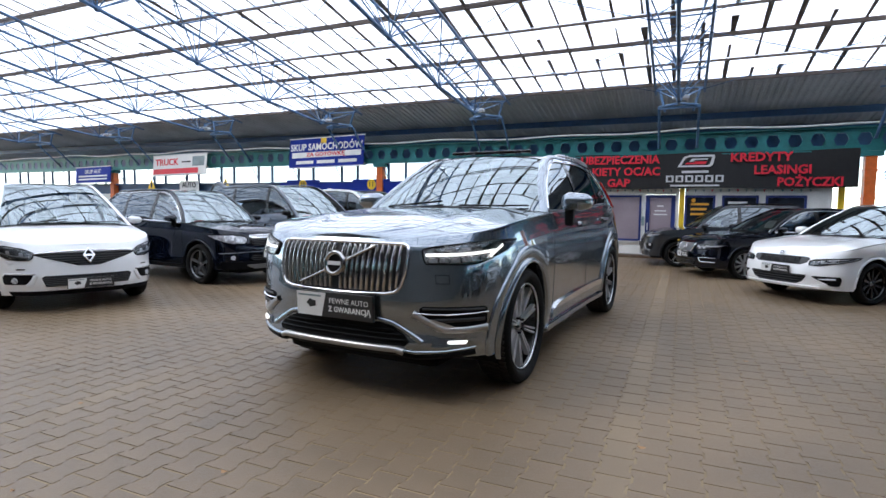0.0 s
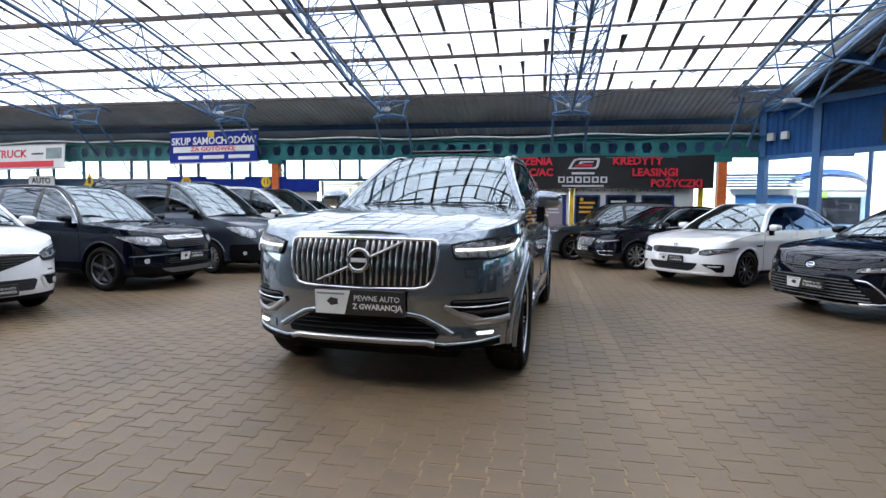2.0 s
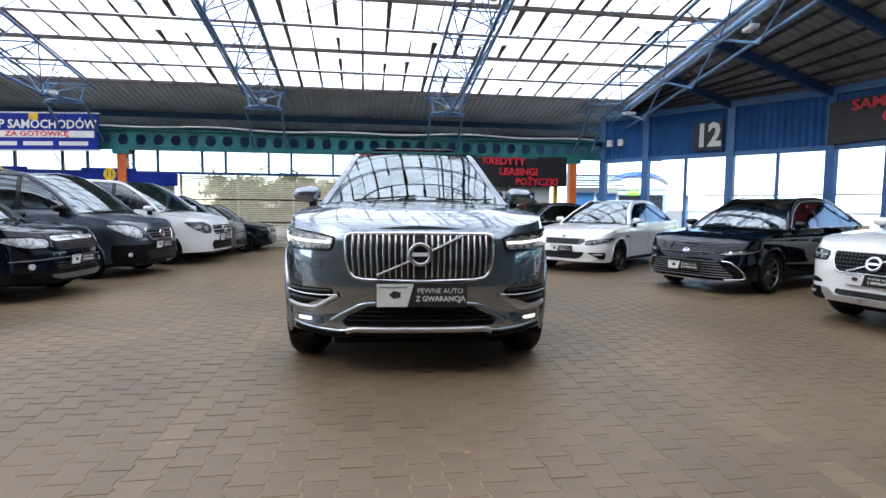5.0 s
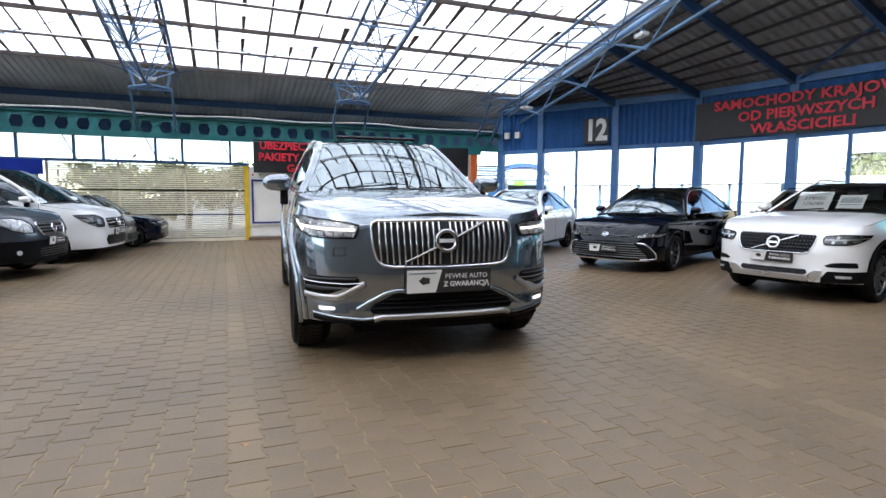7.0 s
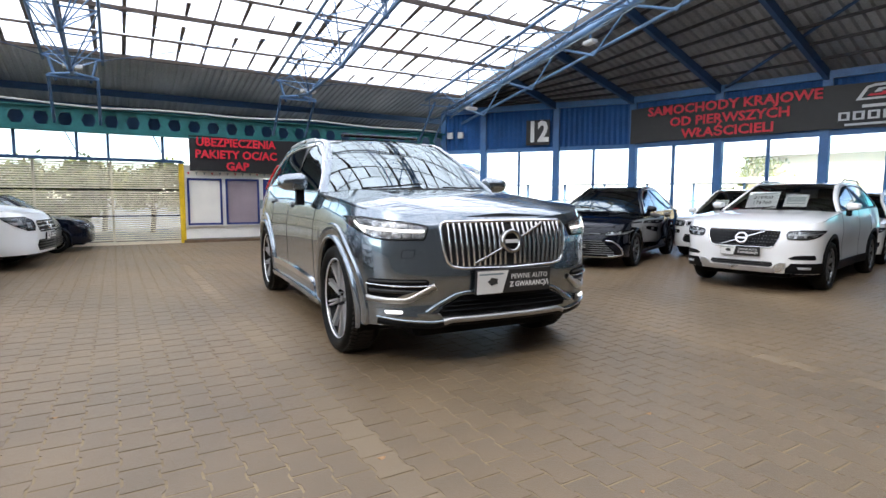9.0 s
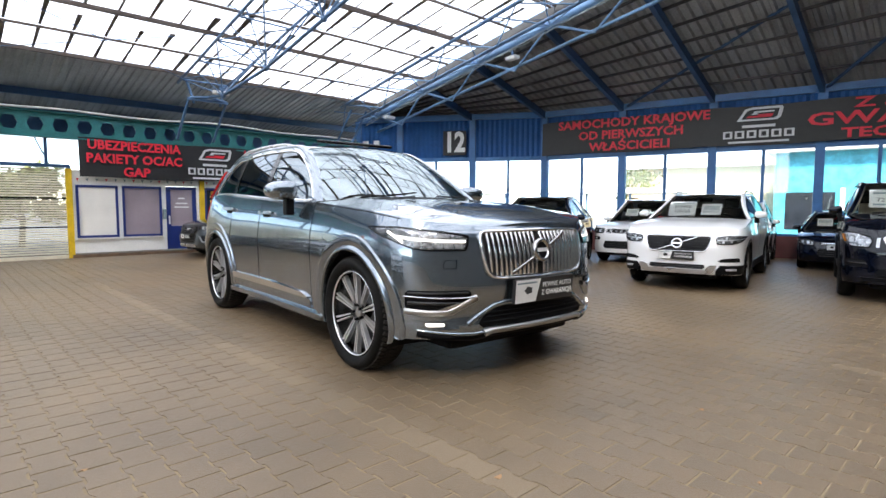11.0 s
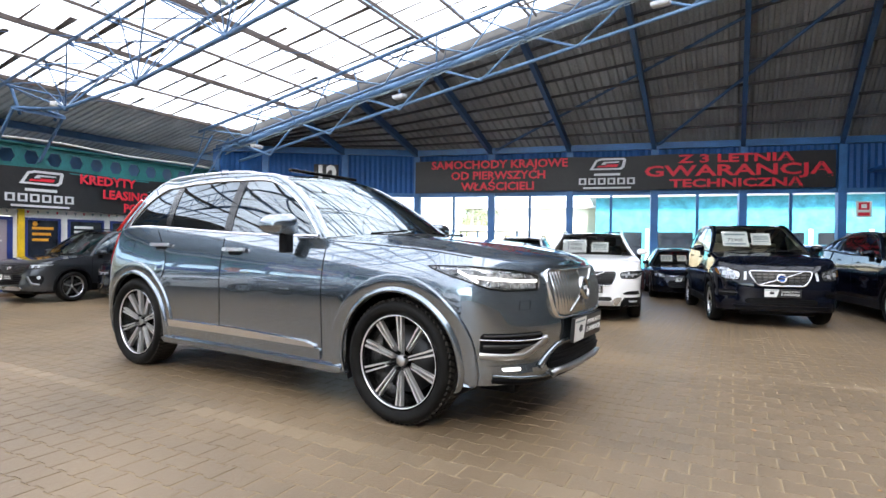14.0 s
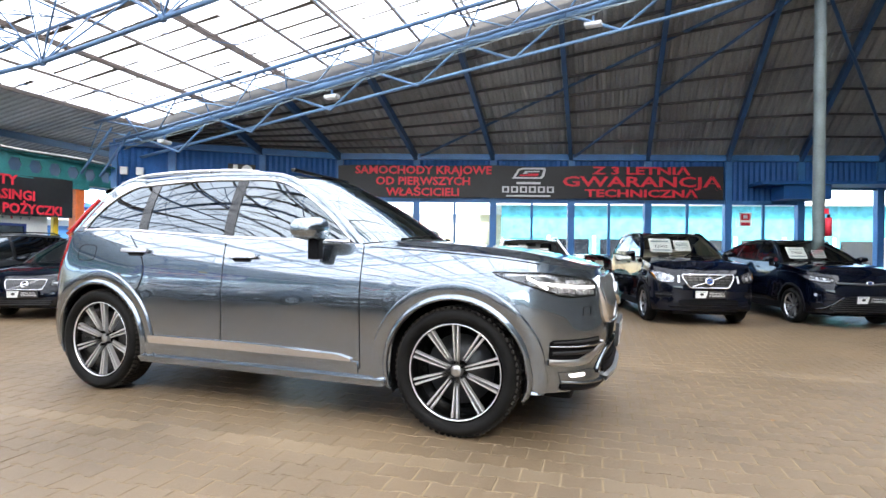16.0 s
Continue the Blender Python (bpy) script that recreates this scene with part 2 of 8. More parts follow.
PX, PY, WAVE, GAP = 0.150, 0.200, 0.016, 0.0042


def paver_outline(inset):
    """Bone-shaped paver: wide ends, narrow waist."""
    hw, hl, k = PX / 2 - GAP - inset, PY / 2 - GAP - inset, WAVE / 2
    side = [(hw + k, -hl), (hw + k, -hl * 0.55), (hw - k, -hl * 0.30), (hw - k, hl * 0.30), (hw + k, hl * 0.55), (hw + k, hl)]
    return side + [(-x, -y) for x, y in side]


P_OUT, P_IN = paver_outline(0.0), paver_outline(0.0022)
NV = len(P_OUT)
P_FACES = [tuple(range(NV, 2 * NV))] + [(i, (i + 1) % NV, NV + (i + 1) % NV, NV + i) for i in range(NV)]
P_VERTS = [(x, y, -0.010) for x, y in P_OUT] + [(x, y, 0.0) for x, y in P_IN]


def paver_places(x0, x1, y0, y1):
    i0, i1 = int(x0 / PX), int(x1 / PX)
    for i in range(i0, i1):
        for j in range(int(y0 / PY), int(y1 / PY)):
            yield i * PX, (j + (0.5 if i % 2 else 0.0)) * PY


SINGLE = (-1.28, 0.98, -3.4, -1.6)
places = [(x, y) for x, y in paver_places(-13, 11.2, -7.5, 11.3) if not (SINGLE[0] <= x <= SINGLE[1] and SINGLE[2] <= y <= SINGLE[3])]
rng = np.random.default_rng(4)
base = np.array(P_VERTS)
allv = np.empty((len(places), 2 * NV, 3))
for k, (x, y) in enumerate(places):
    tilt = rng.normal(0, 0.0025, 2)
    v = base.copy()
    v[:, 2] += v[:, 0] * tilt[0] + v[:, 1] * tilt[1] + rng.normal(0, 0.0004)
    v[:, 0] += x
    v[:, 1] += y
    allv[k] = v
faces = [tuple(i + k * 2 * NV for i in f) for k in range(len(places)) for f in P_FACES]
pavers = part("pavers", (allv.reshape(-1, 3).tolist(), faces), M_PAVER, floor, "grey-brown bone-shaped concrete pavers", kind="stuff")
# two dusty rows along the parking line
pavers.data.materials.append(M_PAVER_DUSTY)
dusty = np.array([abs(x + 1.35) < 0.05 or abs(x - 1.65) < 0.05 for x, y in places], dtype=np.int32)
dusty[rng.random(len(places)) < 0.12] = 0
pavers.data.polygons.foreach_set("material_index", np.repeat(dusty, len(P_FACES)))
far = bmesh.new()
for x0, x1, y0, y1 in ((-34, -13.05, -27, 13), (-13.05, 16, -27, -7.6)):
    box(far, x0, x1, y0, y1, -0.02, 0.002)
part("far_paving", far, M_PAVER, floor)

# small litter on the floor
litter = bmesh.new()
for x, y, s in ((1.75, -0.84, 0.022), (0.06, -1.91, 0.018), (-1.35, -1.64, 0.02), (2.4, 1.2, 0.02), (-0.6, -2.4, 0.012), (-1.9, -2.2, 0.012), (3.1, -1.5, 0.015), (1.9, -3.1, 0.012), (-2.6, -0.4, 0.014), (0.9, -2.6, 0.01)):
    vs = [litter.verts.new((x + s * math.cos(a) * (1 + 0.3 * math.sin(3 * a)), y + 0.7 * s * math.sin(a), 0.004 + 0.004 * math.cos(2 * a))) for a in (0, 0.9, 1.8, 2.7, 3.6, 4.5, 5.4)]
    litter.faces.new(vs)
tagged(part("litter", litter, surf("dry_leaf", (0.45, 0.25, 0.12), 0.7), None), "small dry leaves and pebbles lying on the pavers", "litter", kind="stuff")


# ---- roof ----
Y_OPAQUE, Y_EAVE, Y_RIDGE, Y_SOUTH, X_WEST, X_E = 10.2, 13.8, -6.5, -26.5, -34.0, 6.72


def corrugated(bm, f, u0, u1, v0, v1, pitch=0.16, depth=0.03, nv=1):
    """Trapezoid sheet over f(u, v) -> point; waves along u."""
    n = max(2, int(abs(u1 - u0) / pitch))
    rows = []
    for j in range(nv + 1):
        v, row = v0 + (v1 - v0) * j / nv, []
        for i in range(n):
            for a, d in ((0.0, 0), (0.3, 0), (0.45, 1), (0.85, 1)):
                p = Vector(f(u0 + (u1 - u0) * (i + a) / n, v))
                p.z += depth * d
                row.append(bm.verts.new(p))
        rows.append(row)
    for r0, r1 in zip(rows, rows[1:]):
        for k in range(len(r0) - 1):
            bm.faces.new((r0[k], r0[k + 1], r1[k + 1], r1[k]))
    return bm


bm = corrugated(bmesh.new(), lambda u, v: (u, v, zroof(v) + 0.06), X_WEST, 10.0, Y_EAVE, Y_OPAQUE)
# the southern sheets are out of view, added to block daylight from behind
tagged(part("ceiling_south", corrugated(bmesh.new(), lambda u, v: (u, v, zroof(v) + 0.06), X_WEST, 7.2, -7.6, -26.5), M_DARKMETAL), "unseen dark corrugated roof sheets added to block daylight", "ceiling", kind="structure")
tagged(part("ceiling_north", bm, M_NSHEET), "grey corrugated metal roof sheets along the eaves", "ceiling", kind="structure")

bm = bmesh.new()
ys = [Y_OPAQUE - 0.02 - 1.04 * i for i in range(17)] + [Y_RIDGE]
for y0, y1 in zip(ys, ys[1:]):
    a, b, c, d = ((X_WEST, y0, zroof(y0) + 0.07), (X_E - 0.05, y0, zroof(y0) + 0.07), (X_E - 0.05, y1, zroof(y1) + 0.05), (X_WEST, y1, zroof(y1) + 0.05))
    bm.faces.new([bm.verts.new(p) for p in (a, b, c, d)])
bm.faces.new([bm.verts.new(q) for q in ((X_WEST, Y_RIDGE, zroof(Y_RIDGE) + 0.06), (X_E - 0.05, Y_RIDGE, zroof(Y_RIDGE) + 0.06), (X_E - 0.05, -7.6, zroof(-7.6) + 0.06), (X_WEST, -7.6, zroof(-7.6) + 0.06))])
tagged(part("ceiling_panels", bm, M_PANEL), "milky translucent roof panels letting daylight in", "ceiling", kind="structure")

# dirty seams between the panels, and the laps
bm = bmesh.new()
rs = random.Random(3)
x = X_WEST + 0.4
while x < X_E - 0.3:
    for y0, y1 in zip(ys, ys[1:]):
        w = rs.uniform(0.018, 0.040)
        s0, s1 = (0.0, 1.0) if rs.random() < 0.8 else (0.0, rs.uniform(0.35, 0.7))
        ya, yb = y0 + (y1 - y0) * s0, y0 + (y1 - y0) * s1
        w1 = w * rs.uniform(0.5, 2.2)
        bm.faces.new([bm.verts.new(q) for q in ((x - w, ya, zroof(ya) + 0.045), (x + w, ya, zroof(ya) + 0.045), (x + w1, yb, zroof(yb) + 0.035), (x - w1, yb, zroof(yb) + 0.035))])
    x += 0.51
for y0, y1 in zip(ys, ys[1:]):
    y = y0 + (y1 - y0) * 0.42
    x = X_WEST
    while x < X_E - 1.2:
        w, k = rs.uniform(0.006, 0.016), rs.uniform(0.5, 1.0)
        bm.faces.new([bm.verts.new(q) for q in ((x, y - w, zroof(y) + 0.045), (x + k, y - w, zroof(y) + 0.045), (x + k, y + w, zroof(y) + 0.045), (x, y + w, zroof(y) + 0.045))])
        x += k
tagged(part("ceiling_seams", bm, M_PANELDIRTY), "grimy seams between roof panels", "ceiling", kind="structure")

# purlins
bm = bmesh.new()
for k, y in enumerate(ys):
    z = zroof(y) - 0.02
    box(bm, X_WEST, X_E - 0.1, y - 0.02, y + 0.02, z + 0.005, z + 0.05)
    if k % 2 == 0:
        box(bm, X_WEST, X_E - 0.1, y - 0.15, y - 0.125, z - 0.01, z + 0.05)
tagged(part("ceiling_purlins", bm, M_PURLIN), "brown weathered roof purlins", "ceiling", kind="structure")
bm = bmesh.new()
for y in (12.3, 13.5):
    box(bm, X_WEST, 9.5, y - 0.05, y + 0.05, zroof(y) - 0.12, zroof(y) + 0.04)
for k in range(12):
    y = -7.5 - 1.5 * k
    box(bm, X_WEST, X_E, y - 0.05, y + 0.05, zroof(y) - 0.1, zroof(y) + 0.04)
tagged(part("ceiling_rails", bm, M_BLUEDARK), "dark blue roof rails", "ceiling", kind="structure")

# fascia along the roof edge above the big tube
bm = bmesh.new()
for y0, y1 in ((Y_OPAQUE, Y_RIDGE), (Y_RIDGE, Y_SOUTH)):
    bm.faces.new([bm.verts.new(q) for q in ((X_E + 0.06, y0, zroof(y0) + 0.10), (X_E + 0.06, y1, zroof(y1) + 0.10), (X_E + 0.06, y1, ztube(y1) + 0.12), (X_E + 0.06, y0, ztube(y0) + 0.12))])
tagged(part("ceiling_fascia", bm, surf("grey_fascia", (0.055, 0.055, 0.055), 0.6, var=0.3)), "grey gutter strip at the roof edge", "ceiling", kind="structure")


# ---- roof trusses ----
def truss(x0):
    t = thing("roof_truss", pose(x0, 0, 0), "blue tubular steel roof truss with star braces", "truss", "roof trusses")
    up, lo = [10.05 - 1.05 * i for i in range(17)], [9.0 - 2.1 * i for i in range(8)]
    zl = lambda y: zroof(y) - 1.0 + 0.30 * max(0.0, (y - 6.9) / 3.2)
    for s in (-0.52, 0.52):
        part("upper_chord", pipe(bmesh.new(), [(s, 10.3, zroof(10.3) - 0.16), (s, Y_RIDGE, zroof(Y_RIDGE) - 0.16)], 0.032), M_BLUE, t)
    part("lower_chord", pipe(bmesh.new(), [(0, 9.8, zl(9.8) + 0.15)] + [(0, y, zl(y)) for y in lo] + [(0, Y_RIDGE, zl(Y_RIDGE))], 0.036), M_BLUE, t)
    for y in lo:
        for s in (-0.52, 0.52):
            for d in (-1.05, -0.35, 0.35, 1.05):
                yy = y + d
                part("brace", tube(bmesh.new(), (0, y, zl(y)), (s, yy, zroof(yy) - 0.16), 0.012 if abs(d) < 0.5 else 0.015, 5), M_BLUE, t)
    for y in up:
        part("cross_tie", tube(bmesh.new(), (-0.52, y, zroof(y) - 0.16), (0.52, y, zroof(y) - 0.16), 0.018, 5), M_BLUE, t)
        part("cross_tie", tube(bmesh.new(), (-0.52, y, zroof(y) - 0.16), (0.52, y - 1.05, zroof(y - 1.05) - 0.16), 0.012, 5), M_BLUE, t)
    for y in lo:
        knot = bmesh.new()
        bmesh.ops.create_uvsphere(knot, u_segments=8, v_segments=6, radius=0.06, matrix=pose(0, y, zl(y)))
        part("node_joint", knot, M_BLUE, t, smooth=True)
    for s in (-0.42, 0.42):
        part("foot_strut", tube(bmesh.new(), (s, 10.0, zroof(10.0) - 0.2), (s * 0.7, 9.95, zl(9.8)), 0.03), M_BLUE, t)
        part("foot_strut", tube(bmesh.new(), (s, 9.9, zl(9.8) + 0.1), (s, NWALL - 0.02, 2.72), 0.032), M_BLUE, t)
        part("foot_strut", tube(bmesh.new(), (0, 9.8, zl(9.8) + 0.15), (s, 9.9, zl(9.8) + 0.1), 0.03), M_BLUE, t)
    part("foot_beam", boxed(-0.45, 0.45, 9.87, 9.93, zl(9.8) + 0.05, zl(9.8) + 0.11), M_BLUE, t)
    return t


first = truss(1.72)
for x in (-2.9, -7.45, -12.1, -16.8, -21.5, -26.2, -30.9):
    copy_thing(first, pose(x, 0, 0))

# the edge truss with the thick tube
edge = thing("edge_truss", None, "light blue edge truss with one thick tube", "truss")
NODES = [10.18 - 2.05 * k for k in range(9)]
part("thick_tube", pipe(bmesh.new(), [(X_E, 11.0, ztube(11.0)), (X_E, Y_RIDGE, ztube(Y_RIDGE))], 0.085, 12), M_BLUELIGHT, edge)
part("upper_chord", pipe(bmesh.new(), [(5.62, 10.4, zroof(10.4) - 0.12), (5.62, Y_RIDGE, zroof(Y_RIDGE) - 0.12)], 0.042), M_BLUE, edge)
part("upper_chord", pipe(bmesh.new(), [(6.18, 10.4, zroof(10.4) - 0.42), (6.18, Y_RIDGE, zroof(Y_RIDGE) - 0.5)], 0.036), M_BLUE, edge)
part("lower_chord", pipe(bmesh.new(), [(X_E + 0.12, 10.4, ztube(10.4) - 0.42), (X_E + 0.12, Y_RIDGE, ztube(Y_RIDGE) - 0.62)], 0.036), M_BLUELIGHT, edge)
bm = bmesh.new()
for y in NODES:
    ym = y - 1.02
    for a, b in (((X_E, y, ztube(y)), (5.62, y + 0.6, zroof(y + 0.6) - 0.12)), ((X_E, y, ztube(y)), (5.62, y - 0.6, zroof(y - 0.6) - 0.12)), ((X_E, y, ztube(y)), (6.18, y, zroof(y) - 0.46)), ((X_E, y, ztube(y)), (6.18, ym, zroof(ym) - 0.46)), ((X_E, y, ztube(y)), (6.18, y + 1.02, zroof(y + 1.02) - 0.46)), ((5.62, y, zroof(y) - 0.12), (6.18, ym, zroof(ym) - 0.46)), ((5.62, y, zroof(y) - 0.12), (6.18, y + 1.02, zroof(y + 1.02) - 0.46))):
        part("brace", tube(bmesh.new(), a, b, 0.017, 5), M_BLUELIGHT, edge)
    part("brace", tube(bmesh.new(), (X_E, y, ztube(y)), (X_E + 0.12, ym, ztube(ym) - 0.55), 0.03), M_BLUELIGHT, edge)
    part("brace", tube(bmesh.new(), (X_E + 0.12, ym, ztube(ym) - 0.55), (X_E, y - 2.05, ztube(y - 2.05)), 0.03), M_BLUELIGHT, edge)
for y in NODES:
    bm = bmesh.new()
    bmesh.ops.create_uvsphere(bm, u_segments=8, v_segments=6, radius=0.10, matrix=pose(X_E, y, ztube(y)))
    part("node_joint", bm, M_BLUELIGHT, edge, smooth=True)
for s in (0.0, 0.5):
    part("foot_strut", tube(bmesh.new(), (5.7 + s, 10.0, zroof(10.0) - 0.3), (5.6 + s, NWALL - 0.02, 2.8), 0.035), M_BLUE, edge)
part("foot_strut", tube(bmesh.new(), (X_E, 10.5, ztube(10.5)), (X_E + 0.02, NWALL, 3.0), 0.05), M_BLUE, edge)

# cables slung along the tube, and thin bracing rods under the panels
cab = thing("slung_cables", None, "thin grey cables slung along the edge truss", "cable")
for k in range(3):
    pts = [(X_E - 0.12 - 0.05 * k, 10.5 - 0.55 * i, ztube(10.5 - 0.55 * i) - 0.10 - 0.05 * k - 0.05 * abs(math.sin(i * 0.8 + k))) for i in range(31)]
    part("cable", pipe(bmesh.new(), pts, 0.008, 4), M_GREYPOST, cab)
rods = thing("bracing_rods", None, "thin crossed steel bracing rods under the roof", "bracing")
XT = [6.6, 1.72, -2.9, -7.45, -12.1, -16.8, -21.5]
for a, b in zip(XT, XT[1:]):
    for ya, yb in ((10.1, 6.95), (6.95, 3.8), (3.8, 0.65)):
        for q0, q1 in (((a, ya), (b, yb)), ((b, ya), (a, yb))):
            part("rod", tube(bmesh.new(), (q0[0], q0[1], zroof(q0[1]) - 0.3), (q1[0], q1[1], zroof(q1[1]) - 0.3), 0.008, 4), M_BLUEDARK, rods)

# ---- lean-to roof on the east side ----
bm = bmesh.new()
for (xa, ya), (xb, yb) in zip(E_POSTS, E_POSTS[1:]):
    f = lambda u, v: ((1 - v) * (X_E + 0.05) + v * (xa + (xb - xa) * u + 0.15), (1 - v) * min(10.3, ya + (yb - ya) * u) + v * (ya + (yb - ya) * u), (1 - v) * (ztube(min(10.3, ya + (yb - ya) * u)) + 0.12) + v * (Z_PLATE + 0.055))
    n = max(3, int(math.dist((xa, ya), (xb, yb)) / 0.19))
    row = [[], []]
    for i in range(n):
        for a, d in ((0.0, 0), (0.3, 0), (0.45, 1), (0.85, 1)):
            for r, v in zip(row, (0.0, 1.0)):
                p = Vector(f((i + a) / n, v))
                p.z += 0.055 * d
                r.append(bm.verts.new(p))
    for r in row:
        r.append(bm.verts.new(f(1.0, 0.0 if r is row[0] else 1.0)))
    for k in range(len(row[0]) - 1):
        bm.faces.new((row[0][k], row[0][k + 1], row[1][k + 1], row[1][k]))
tagged(part("ceiling_east", bm, M_DARKMETAL), "grey corrugated roof sheets on blue rafters", "ceiling", kind="structure")
bm = bmesh.new()
for k in range(1, 8):
    v = k / 8
    pts = []
    for (x, y) in E_POSTS:
        yc = min(y, 10.3)
        pts.append(((1 - v) * X_E + v * x, (1 - v) * yc + v * y, (1 - v) * (ztube(yc) + 0.09) + v * (Z_PLATE + 0.07)))
    pipe(bm, pts, 0.036, 4)
tagged(part("ceiling_laths", bm, surf("dark_brown_lath", (0.035, 0.03, 0.028), 0.6, var=0.3)), "dark roof laths under the sheets", "ceiling", kind="structure")
raf = None
for x, y in E_POSTS[2:13]:
    a, b = Vector((X_E, y, ztube(y) + 0.0)), Vector((x, y, Z_PLATE - 0.02))
    r = part("rafter", boxed(0, (b - a).length, -0.05, 0.05, -0.09, 0.09), M_BLUEDARK)
    r.matrix_basis = Matrix.Translation(a) @ (b - a).to_track_quat("X", "Z").to_matrix().to_4x4()
    tagged(r, "dark blue steel rafter of the lean-to roof", "rafter", "lean-to rafters")
for a, b in (((7.3, -4.4, 6.3), (10.1, 4.1, 3.68)), ((7.3, -4.6, 6.2), (11.1, 0.0, 3.68)), ((7.3, -4.6, 6.25), (12.5, -7.9, 3.8))):
    tagged(part("diagonal_brace", tube(bmesh.new(), a, b, 0.035, 8), M_BLUEDARK), "dark blue diagonal brace tube under the roof", "brace", "roof braces")
col = thing("steel_column", pose(7.5, -4.65, 0), "grey-green round steel column holding the roof", "column")
part("shaft", tube(bmesh.new(), (0, 0, 0), (0, 0, 6.35), 0.10, 16), M_COLUMN, col)
part("base_plate", boxed(-0.2, 0.2, -0.2, 0.2, 0, 0.02), M_COLUMN, col)
part("head_plate", boxed(-0.25, 0.25, -0.3, 0.3, 6.3, 6.4), M_COLUMN, col)
ext = thing("fire_extinguisher", pose(7.43, -4.79, 1.47), "red fire extinguisher hung on the column", "extinguisher")
part("cylinder", tube(bmesh.new(), (0, 0, 0), (0, 0, 0.34), 0.055, 12, True), M_RED, ext, smooth=False)
part("nozzle", tube(bmesh.new(), (0, 0, 0.34), (0, 0, 0.40), 0.025, 8, True), M_BLACK, ext)
sg = thing("extinguisher_sign", pose(7.385, -4.74, 1.93, 90, 0, -62), "small red and white fire sign on the column", "sign")
part("plate", boxed(-0.05, 0.05, -0.004, 0.0, -0.05, 0.05, m=pose(0, 0, 0, -90)), M_RED, sg)

# lamps on the trusses
def flood(x, y, z, turn):
    f = thing("flood_lamp", pose(x, y, z, 0, 0, turn), "white wedge-shaped flood lamp fixed to a truss", "lamp", "truss flood lamps")
    part("housing", boxed(-0.16, 0.16, -0.08, 0.08, -0.03, 0.04, 0.012), M_LAMPBODY, f)
    part("bracket", boxed(-0.02, 0.02, -0.02, 0.02, 0.03, 0.16), M_BLUE, f)
    part("lens", boxed(-0.14, 0.14, -0.06, 0.06, -0.04, -0.028), M_CREAM, f)


for x, y in ((1.75, 9.2), (-2.87, 9.2), (-7.42, 9.2), (-12.05, 9.2), (-16.75, 9.2), (6.42, 9.2)):
    flood(x, y, 3.62, 8)
flood(6.5, 4.85, 4.42, 80)
flood(6.5, -0.6, 5.42, 80)
flood(1.68, 4.9, 4.68, 20)
flood(-2.8, 2.8, 5.0, 20)

# ---- north side: castellated beam ----
beam = thing("castellated_beam", None, "green steel beam with a row of hexagonal holes", "beam")
BX0, BX1, PITCH = -33.8, 7.2, 0.45
nb = int((BX1 - BX0) / PITCH)
bm = bmesh.new()
for side in (-0.012, 0.012):
    for k in range(nb):
        x0, x1, xc = BX1 - PITCH * (k + 1), BX1 - PITCH * k, BX1 - PITCH * (k + 0.5)
        hexa = [(xc + 0.15, 2.80), (xc + 0.085, 2.935), (xc - 0.085, 2.935), (xc - 0.15, 2.80), (xc - 0.085, 2.665), (xc + 0.085, 2.665)]
        rect = [(x1, 2.80), (x1, 3.04), (x0, 3.04), (x0, 2.80), (x0, 2.56), (x1, 2.56)]
        h = [bm.verts.new((x, NWALL + side, z)) for x, z in hexa]
        r = [bm.verts.new((x, NWALL + side, z)) for x, z in rect]
        for i in range(6):
            bm.faces.new((r[i], r[(i + 1) % 6], h[(i + 1) % 6], h[i]))
        if side > 0:
            g = [bm.verts.new((x, NWALL - side, z)) for x, z in hexa]
            for i in range(6):
                bm.faces.new((h[i], h[(i + 1) % 6], g[(i + 1) % 6], g[i]))
part("web", bm, M_GREEN, beam)
for z in (2.545, 3.05):
    part("flange", boxed(BX0, BX1, NWALL - 0.10, NWALL + 0.10, z - 0.014, z + 0.014), M_GREEN, beam)
bm = bmesh.new()
pts = [(-33 + 0.5 * i, NWALL - 0.13, 3.11 + 0.025 * math.sin(i * 0.9) + 0.02 * math.sin(i * 0.37)) for i in range(81)]
tagged(part("white_conduit", pipe(bm, pts, 0.022, 6), M_LAMPBODY), "white cable conduit sagging along the beam top", "conduit")
# boxed ceiling behind the beam
bm = boxed(-34, 10, NWALL + 2.9, NWALL + 3.0, 2.82, 3.6)
tagged(part("trim", bm, M_BLUEDARK), "dark blue eaves board", "trim", kind="structure")

for x in (-19.3, -6.55, 6.20):
    c = thing("orange_column", pose(x, NWALL + 0.02, 0), "orange painted steel column under the green beam", "column", "orange columns")
    part("shaft", boxed(-0.11, 0.11, -0.11, 0.11, 0, 2.42, 0.01), M_ORANGE, c)
    part("bracket", boxed(-0.22, 0.22, -0.13, 0.13, 2.42, 2.53, 0.01), M_GREEN, c)
    part("clamp_band", boxed(-0.125, 0.125, -0.125, 0.125, 1.5, 1.54), M_ORANGE, c)
    part("clamp_band", boxed(-0.125, 0.125, -0.125, 0.125, 2.1, 2.14), M_ORANGE, c)

